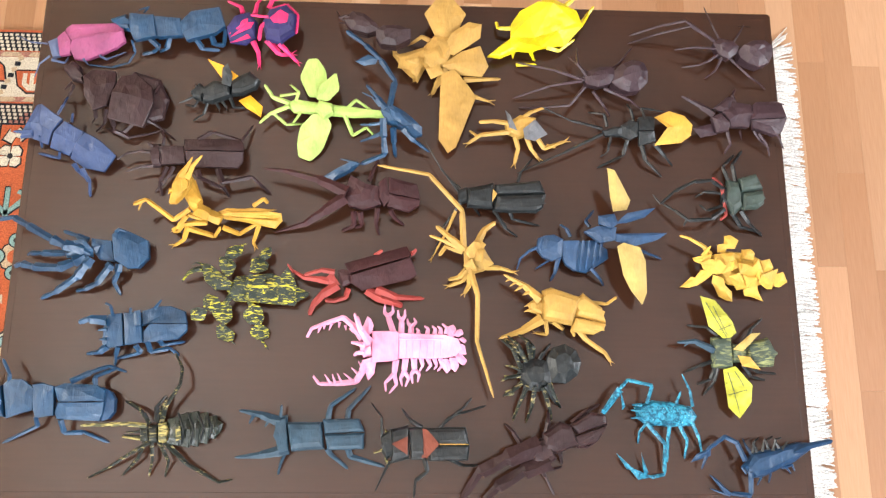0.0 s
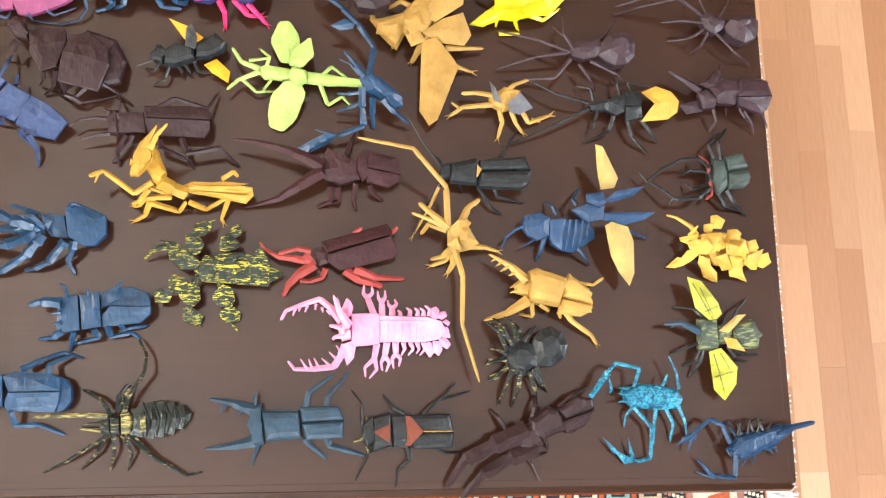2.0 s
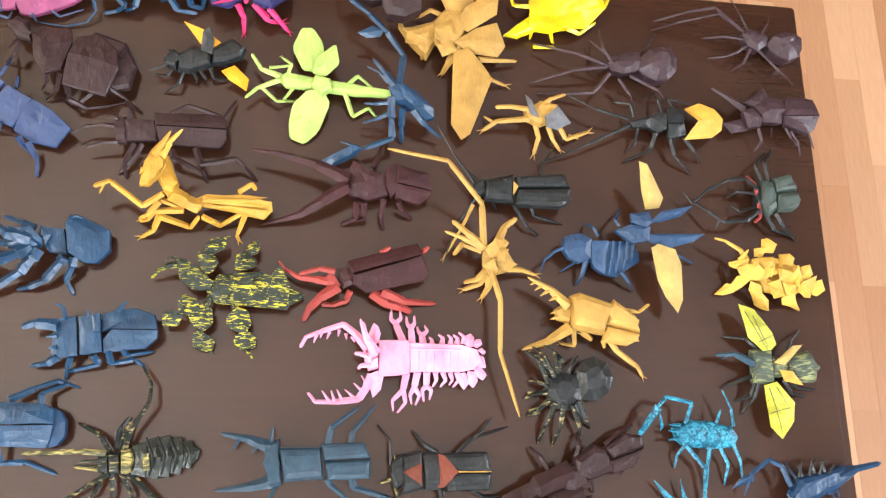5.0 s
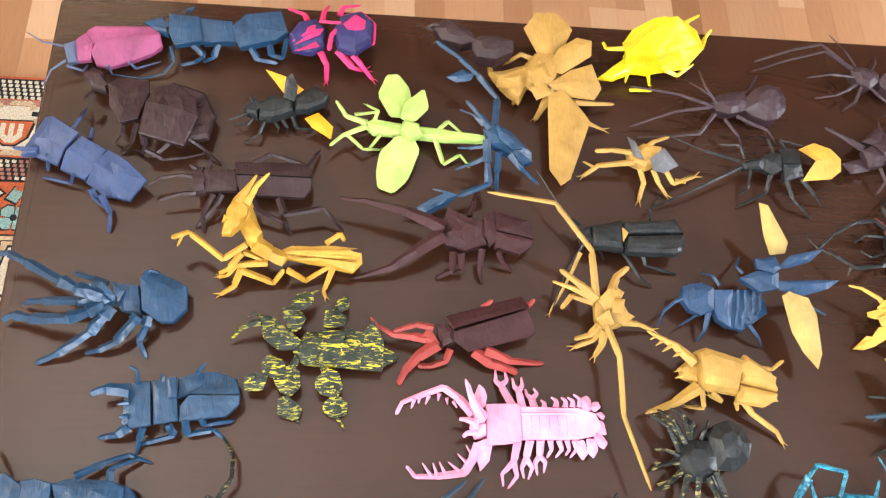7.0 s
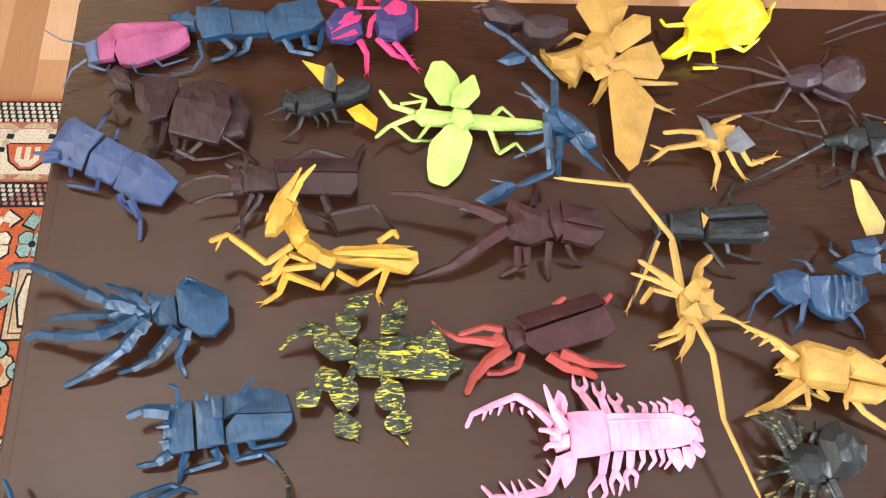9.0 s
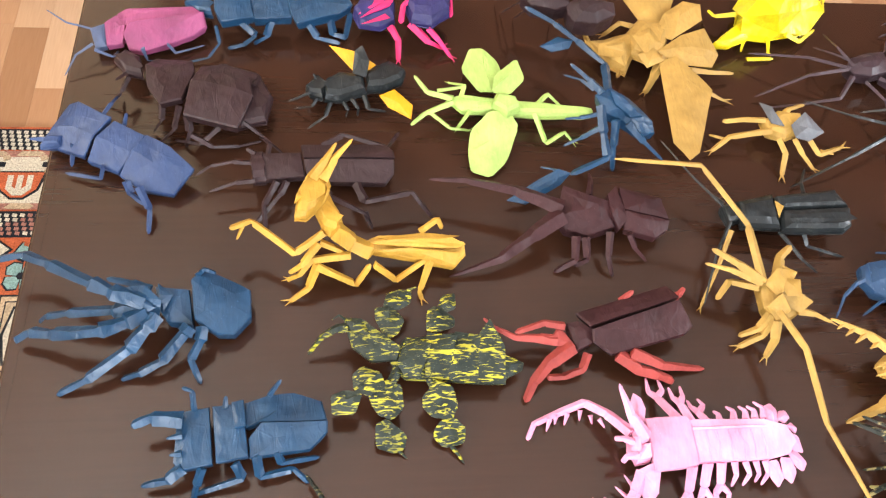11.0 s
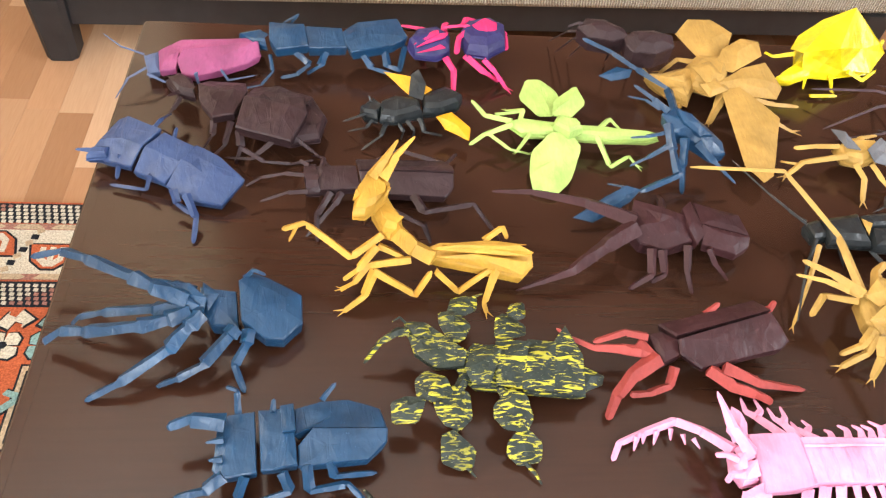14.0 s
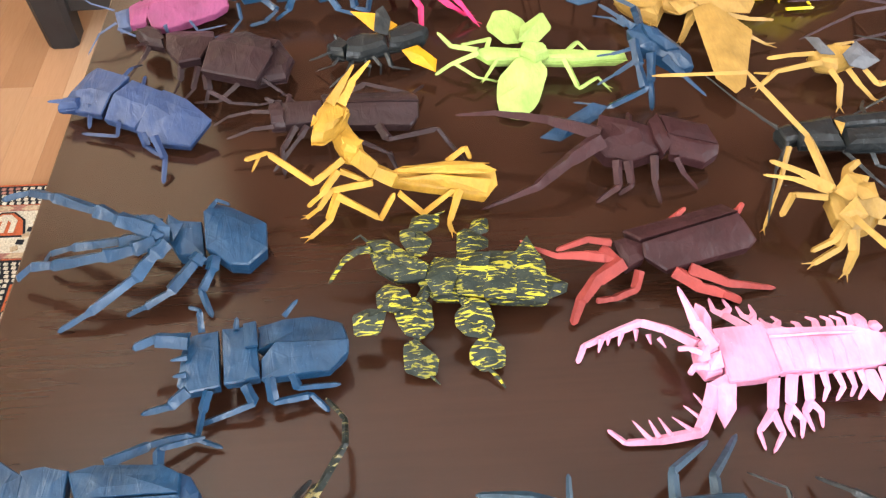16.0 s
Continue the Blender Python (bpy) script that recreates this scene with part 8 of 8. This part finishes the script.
limb(b, "leg", BLACK, 0.5, 0.2, [(0.5, 1.3, 2), (-0.1, 2.3, 2.2), (1.2, 2.5, 1.2)])
limb(b, "ring", NAVYBLUE, 0.5, 0.3, [(-3.2, -0.4, 1.6), (-4.2, -1, 1.8), (-3.6, -1.8, 1.6)])
limb(b, "leg", NAVYBLUE, 0.5, 0.2, [(0.8, -1, 1.4), (2.4, -0.7, 1), (3.1, -1.5, 0.1)])


# ---- rug ----
RUG = (-0.966, 0.70, -1.35, 0.53)


def band_frame(name, inset0, inset1, z, material, parent):
    x0, x1, y0, y1 = RUG
    bm = bmesh.new()
    a, b = inset0, inset1
    for d in ((x0 + a, x1 - a, y1 - b, y1 - a), (x0 + a, x1 - a, y0 + a, y0 + b), (x0 + a, x0 + b, y0 + b, y1 - b), (x1 - b, x1 - a, y0 + b, y1 - b)):
        box_into(bm, *d, 0.004, z)
    return part(name, bm, material, parent)


def flat_shape(bm, pts, z0, z1):
    ringed(bm, [[(x, y, z0) for x, y in pts], [(x, y, z1) for x, y in pts]])


def motif(name, shapes, x, y, material, parent, z=0.0112, scale=1.0, turn=0.0):
    c, s = math.cos(radians(turn)), math.sin(radians(turn))
    bm = bmesh.new()
    for pts in shapes:
        q = [(x + scale * (c * a - s * b), y + scale * (s * a + c * b)) for a, b in pts]
        if sum(a[0] * b[1] - b[0] * a[1] for a, b in zip(q, q[1:] + q[:1])) < 0:
            q.reverse()
        flat_shape(bm, q, 0.006, z)
    return part(name, bm, material, parent)


def disc(cx, cy, r, n=14):
    return [(cx + r * math.cos(2 * math.pi * i / n), cy + r * math.sin(2 * math.pi * i / n)) for i in range(n)]


def rug():
    x0, x1, y0, y1 = RUG
    r = tagged(empty("rug", 0, 0, 0.0008), "red wool kilim rug with ivory and black borders and white fringe", "rug")
    box("ground", (x0, x1, y0, y1, 0.0, 0.009), RUG_RED, r, 0.002)
    band_frame("border", 0.006, 0.044, 0.0098, RUG_BLACK, r)
    band_frame("border", 0.047, 0.150, 0.0098, RUG_WHITE, r)
    band_frame("border", 0.047, 0.058, 0.0104, RUG_ROSE, r)
    band_frame("border", 0.140, 0.150, 0.0104, RUG_ROSE, r)
    band_frame("border", 0.153, 0.196, 0.0098, RUG_BLACK, r)
    # chequered guard stripes
    rnd = random.Random(3)
    ivory, rose = bmesh.new(), bmesh.new()
    for inset in (0.009, 0.157):
        for k in range(5):
            a = inset + k * 0.0075
            for i in range(int((x1 - x0 - 2 * a) / 0.0105)):
                x = x0 + a + i * 0.0105 + (k % 2) * 0.005
                zig = abs((i * 0.5 + k) % 12 - 6) < 1.1
                if -1.15 < x:
                    flat_shape(rose if zig else ivory, [(x, y1 - a - 0.0048), (x + 0.0062, y1 - a - 0.0062), (x + 0.0066, y1 - a - 0.0008), (x + 0.0006, y1 - a)], 0.0085, 0.0105)
            for i in range(int((y1 - y0 - 2 * a) / 0.0105)):
                y = y0 + a + i * 0.0105 + (k % 2) * 0.005
                if -0.75 < y < 0.5:
                    zig = abs((i * 0.5 + k) % 12 - 6) < 1.1
                    flat_shape(rose if zig else ivory, [(x0 + a, y), (x0 + a + 0.0062, y + 0.0006), (x0 + a + 0.0054, y + 0.0066), (x0 + a + 0.0006, y + 0.0062)], 0.0085, 0.0105)
                    flat_shape(rose if zig else ivory, [(x1 - a - 0.0048, y), (x1 - a, y + 0.0006), (x1 - a - 0.0008, y + 0.0066), (x1 - a - 0.0062, y + 0.0062)], 0.0085, 0.0105)
    tagged(part("ivory_chequer_weave", ivory, RUG_WHITE, r), kind="stuff")
    tagged(part("rose_chequer_weave", rose, RUG_ROSE, r), kind="stuff")
    # beads along the edges of the ivory band
    for inset in (0.0525, 0.145):
        for i in range(34):
            x = -0.895 + i * 0.052
            if x < x1 - 0.17:
                motif("bead", [[(0, -0.003), (0.008, -0.0045), (0.034, -0.0045), (0.041, 0), (0.034, 0.0045), (0.008, 0.0045)]], x, y1 - inset, RUG_TAN, r, 0.0108)
    # hooked motifs and dashed zigzag in the ivory band
    hook = [[(-0.045, -0.03), (0.045, -0.03), (0.035, 0.012), (0.012, 0.032), (-0.012, 0.032), (-0.035, 0.012)]]
    eye = [[(-0.022, -0.02), (-0.012, -0.02), (-0.012, 0.004), (-0.005, 0.01), (-0.005, -0.02), (0.005, -0.02), (0.005, 0.01), (0.012, 0.004), (0.012, -0.02), (0.022, -0.02), (0.022, 0.01), (0.008, 0.024), (-0.008, 0.024), (-0.022, 0.01)]]
    for i in range(19):
        x = -0.889 + i * 0.082
        flip = 0 if i % 2 else 180
        yy = y1 - 0.096 - (0.012 if flip else -0.010)
        if x < x1 - 0.17:
            motif("hooked_motif", [[(a * 1.1, b * 1.1) for a, b in hook[0]]], x, yy, RUG_BLACK, r, 0.0108, 0.72, flip)
            motif("hooked_motif", hook, x, yy, RUG_RED, r, 0.0113, 0.70, flip)
            motif("hooked_motif", eye, x, yy, RUG_WHITE, r, 0.0118, 0.80, flip)
            for k in range(7):
                u = k / 6
                dx, dy = 0.026 + u * 0.030, (-0.036 + 0.072 * u) * (1 if not flip else -1)
                motif("dash", [[(-0.006, -0.004), (0.005, -0.005), (0.006, 0.004), (-0.005, 0.005)]], x + dx, y1 - 0.096 + dy, RUG_BLACK if k % 2 else RUG_TAN, r, 0.0112, 0.9, 0 if k % 2 else 30)
    for i in range(8):
        y = 0.25 - i * 0.13
        motif("hooked_motif", hook, x1 - 0.099, y, RUG_RED, r, 0.0113, 0.9, 90 if i % 2 else -90)
        motif("hooked_motif", eye, x1 - 0.099, y, RUG_WHITE, r, 0.0118, 0.9, 90 if i % 2 else -90)
        motif("dash", [[(-0.035, -0.006), (0.035, -0.006), (0.03, 0.006), (-0.03, 0.006)]], x1 - 0.099, y - 0.065, RUG_BLUE, r, 0.0113)
    # field: hooked esses, rosettes, boxes and stepped medallion
    ess = [[(-0.034, -0.008), (-0.012, -0.024), (0.0, -0.006), (0.014, -0.014), (0.012, -0.022), (0.036, -0.006), (0.012, 0.02), (0.0, 0.004), (-0.014, 0.012), (-0.012, 0.02)]]
    petal = [[(0, 0), (0.028, -0.008), (0.036, 0.006), (0.03, 0.022), (0.014, 0.026), (0.006, 0.012)]]
    for j in range(7):
        x = -0.742 + j * 0.052
        motif("ess", [[(a * 1.2, b * 1.2) for a, b in ess[0]]], x, 0.314, RUG_BLACK, r, 0.0100, 0.66, 10)
        motif("ess", ess, x, 0.314, RUG_BLUE if j % 2 else RUG_WHITE, r, 0.0108, 0.66, 10)
        for q in range(4):
            motif("petal", [[(a * 1.12 - 0.001, b * 1.12 - 0.001) for a, b in petal[0]]], x - 0.005, 0.272, RUG_BLACK, r, 0.0100, 0.66, 90 * q + 20)
            motif("petal", petal, x - 0.005, 0.272, RUG_BLUE if j % 2 else RUG_WHITE, r, 0.0108, 0.64, 90 * q + 20)
        motif("rosette_eye", [disc(0, 0, 0.006, 6)], x - 0.005, 0.272, RUG_BLACK, r, 0.0112)
    arrow = [[(-0.05, -0.008), (0.05, -0.008), (0.05, 0.008), (-0.05, 0.008)], [(-0.05, 0.0), (-0.035, -0.004), (0.02, 0.055), (0.03, 0.03), (0.042, 0.036), (0.03, 0.078), (0.01, 0.072)], [(-0.05, 0.0), (-0.035, 0.004), (0.02, -0.055), (0.03, -0.03), (0.042, -0.036), (0.03, -0.078), (0.01, -0.072)]]
    anchor = [(-0.032, 0.0), (-0.02, 0.06), (-0.006, 0.06), (-0.018, 0.02), (0.0, 0.006), (0.018, 0.02), (0.006, 0.06), (0.02, 0.06), (0.032, 0.0), (0, -0.012)]
    for j in range(2):
        x = -0.742 + j * 0.135
        motif("arrow", [[(a * 1.1 - 0.002, b * 1.1 + 0.003) for a, b in q] for q in arrow], x, 0.184, RUG_BLACK, r, 0.0100, 0.56, 90)
        motif("arrow", arrow, x, 0.184, RUG_BLUE, r, 0.0108, 0.54, 90)
        px, py = x + 0.062, 0.184
        for k, (w, h, mt) in enumerate(((0.036, 0.060, RUG_BLACK), (0.033, 0.057, RUG_TAN), (0.027, 0.050, RUG_BLACK), (0.025, 0.048, RUG_TAN))):
            motif("panel", [[(-w, -h), (w, -h), (w, h), (-w, h)]], px, py, mt, r, 0.0100 + 0.0004 * k)
        for q in (0, 180):
            motif("anchor", [[(a * 1.2, b * 1.12) for a, b in anchor]], px, py, RUG_BLACK, r, 0.0117 if q else 0.0119, 0.62, q)
            motif("anchor", [anchor], px, py, RUG_WHITE, r, 0.0122 if q else 0.0124, 0.62, q)
        cx, cy = x + 0.027, 0.081
        motif("rosette", [disc(0, 0, 0.030, 8)], cx, cy, RUG_BLACK, r, 0.0102)
        motif("rosette", [disc(0, 0, 0.027, 8)], cx, cy, RUG_TAN, r, 0.0107)
        motif("rosette", [disc(0, 0, 0.013)], cx, cy, RUG_RED, r, 0.0112)
        for q in range(4):
            a = radians(90 * q)
            ex, ey = cx + 0.030 * math.cos(a), cy + 0.030 * math.sin(a)
            motif("rosette_ring", [disc(0, 0, 0.0145)], ex, ey, RUG_BLACK, r, 0.0116)
            motif("rosette_ring", [disc(0, 0, 0.012)], ex, ey, RUG_BLUE, r, 0.0121)
            motif("rosette_ring", [disc(0, 0, 0.005, 8)], ex, ey, RUG_BLACK, r, 0.0126)
    # stepped medallions, one below the other
    for j in range(3):
        cy = -0.105 - j * 0.30
        for k, (u, mt) in enumerate(((1.0, RUG_BLACK), (0.96, RUG_WHITE), (0.92, RUG_BLACK), (0.89, RUG_BLUE), (0.75, RUG_BLACK), (0.72, RUG_TAN), (0.45, RUG_BLACK), (0.42, RUG_RED))):
            w, h = 0.125 * u, 0.14 * u
            side = [(w * 0.25, h), (w * 0.25, h * 0.8), (w * 0.45, h * 0.62), (w * 0.40, h * 0.5), (w * 0.95, h * 0.12), (w * 0.80, 0)]
            low = [(a, -b) for a, b in side[-2::-1]]
            right = side + low
            motif("medallion", [right + [(-a, b) for a, b in right[::-1]]], -0.645, cy, mt, r, 0.0098 + 0.0004 * k)
        # small squares in the tan ground
        for k in range(10):
            a = radians(36 * k + 12)
            motif("square", [disc(0, 0, 0.007, 4)], -0.645 + 0.062 * math.cos(a) * 0.9, cy + 0.062 * math.sin(a), RUG_RED if k % 2 else RUG_BLACK, r, 0.0130)
        for sy in (-1, 1):
            motif("ess", ess, -0.742, cy + sy * 0.10, RUG_WHITE, r, 0.0108, 0.6, 60 * sy)
    for j in range(6):
        y = 0.15 - j * 0.11
        motif("ess", ess, x1 - 0.24, y, RUG_WHITE if j % 2 else RUG_BLUE, r, 0.0108, 0.9, 100)
        motif("comb", [[(-0.05, -0.02), (-0.03, -0.02), (-0.03, 0.0), (-0.01, 0.0), (-0.01, -0.02), (0.01, -0.02), (0.01, 0.0), (0.03, 0.0), (0.03, -0.02), (0.05, -0.02), (0.05, 0.02), (-0.05, 0.02)]], x1 - 0.36 - 0.12 * (j % 3), -0.42 - 0.06 * (j // 3), RUG_TAN if j % 2 else RUG_BLUE, r, 0.0108)
    # row of outlined boxes along the near edge of the field
    for j in range(15):
        x = -0.33 + j * 0.058
        for k, (u, mt) in enumerate(((1.0, RUG_BLACK), (0.86, (RUG_WHITE, RUG_BLUE, RUG_TAN)[j % 3]), (0.5, RUG_BLACK), (0.36, RUG_RED))):
            motif("box", [[(-0.024 * u, -0.03 * u), (0.024 * u, -0.03 * u), (0.024 * u, 0.012 * u), (0.012 * u, 0.03 * u), (-0.012 * u, 0.03 * u), (-0.024 * u, 0.012 * u)]], x, -0.352, mt, r, 0.0112 + 0.0004 * k)
    # cotton fringe on the short end
    bm = bmesh.new()
    n = 1300
    for i in range(n):
        y = -0.75 + (y1 + 0.74) * i / n + rnd.uniform(-0.003, 0.003)
        ln, sway = rnd.uniform(0.044, 0.063), rnd.uniform(-0.014, 0.014)
        clump = 0.006 * math.sin(i * 0.45) + 0.004 * math.sin(i * 0.13)
        pts = [(x1 - 0.004, y, 0.006), (x1 + ln * 0.5, y + sway * 0.4 + clump, rnd.uniform(0.004, 0.011)), (x1 + ln, y + sway + clump, 0.003)]
        # the last tassels fan out past the corner
        fan = max(0.0, 1 - (y1 - y) / 0.045) ** 2
        pts = [(px, py + fan * 0.105 * k, pz) for k, (px, py, pz) in zip((0.1, 0.6, 1.0), pts)]
        rings = []
        for (px, py, pz), wd in zip(pts, (0.0019, 0.0026, 0.0015)):
            rings.append([(px, py - wd, pz), (px, py, max(0.0004, pz - 0.0016)), (px, py + wd, pz), (px, py, pz + 0.0018)])
        ringed(bm, rings)
    tagged(part("fringe", bm, FRINGE, r, "white cotton fringe"), kind="stuff")


rug()


# ---- laminate floor ----
floor = tagged(box("floor", (X0 - 0.1, X1 + 0.1, Y0 - 0.1, Y1 + 0.1, -0.1, -0.0062), LAMINATE), "oak strip laminate floor in warm brown tones", "floor", kind="structure")


def plank_mesh(w, ln):
    bm = bmesh.new()
    e, h = 0.00012, 0.0062
    ringed(bm, [[(0, 0, -h), (w, 0, -h), (w, ln, -h), (0, ln, -h)], [(0, 0, -e), (w, 0, -e), (w, ln, -e), (0, ln, -e)],
                [(e, e, 0), (w - e, e, 0), (w - e, ln - e, 0), (e, ln - e, 0)]])
    me = bpy.data.meshes.new("plank")
    bm.to_mesh(me)
    bm.free()
    me.materials.append(LAMINATE)
    return me


STRIP, LONG = 0.0560, 0.42
one = plank_mesh(STRIP - 0.0002, LONG - 0.0002)
rest = bmesh.new()
count = 0
lay = random.Random(11)
for i in range(int((X1 - X0) / STRIP) + 1):
    x = X0 + i * STRIP
    shift = lay.uniform(0, LONG)
    for j in range(-1, int((Y1 - Y0) / LONG) + 1):
        y = Y0 + j * LONG + shift
        near = (-1.2 < x < 1.15 and 0.40 < y + LONG and y < 1.0) or (0.62 < x < 1.15 and -0.75 < y < 0.7) or (-1.2 < x < -0.7 and 0.3 < y < 1.4)
        if near and count < 300:
            p = new("plank", one)
            p.parent, p.location = floor, (x, y, 0)
            count += 1
        else:
            e = 0.00012
            w, ln = STRIP - 0.0002, LONG - 0.0002
            ringed(rest, [[(x, y, -0.0061), (x + w, y, -0.0061), (x + w, y + ln, -0.0061), (x, y + ln, -0.0061)],
                          [(x + e, y + e, 0), (x + w - e, y + e, 0), (x + w - e, y + ln - e, 0), (x + e, y + ln - e, 0)]], False)
tagged(part("planks", rest, LAMINATE, floor), kind="stuff")
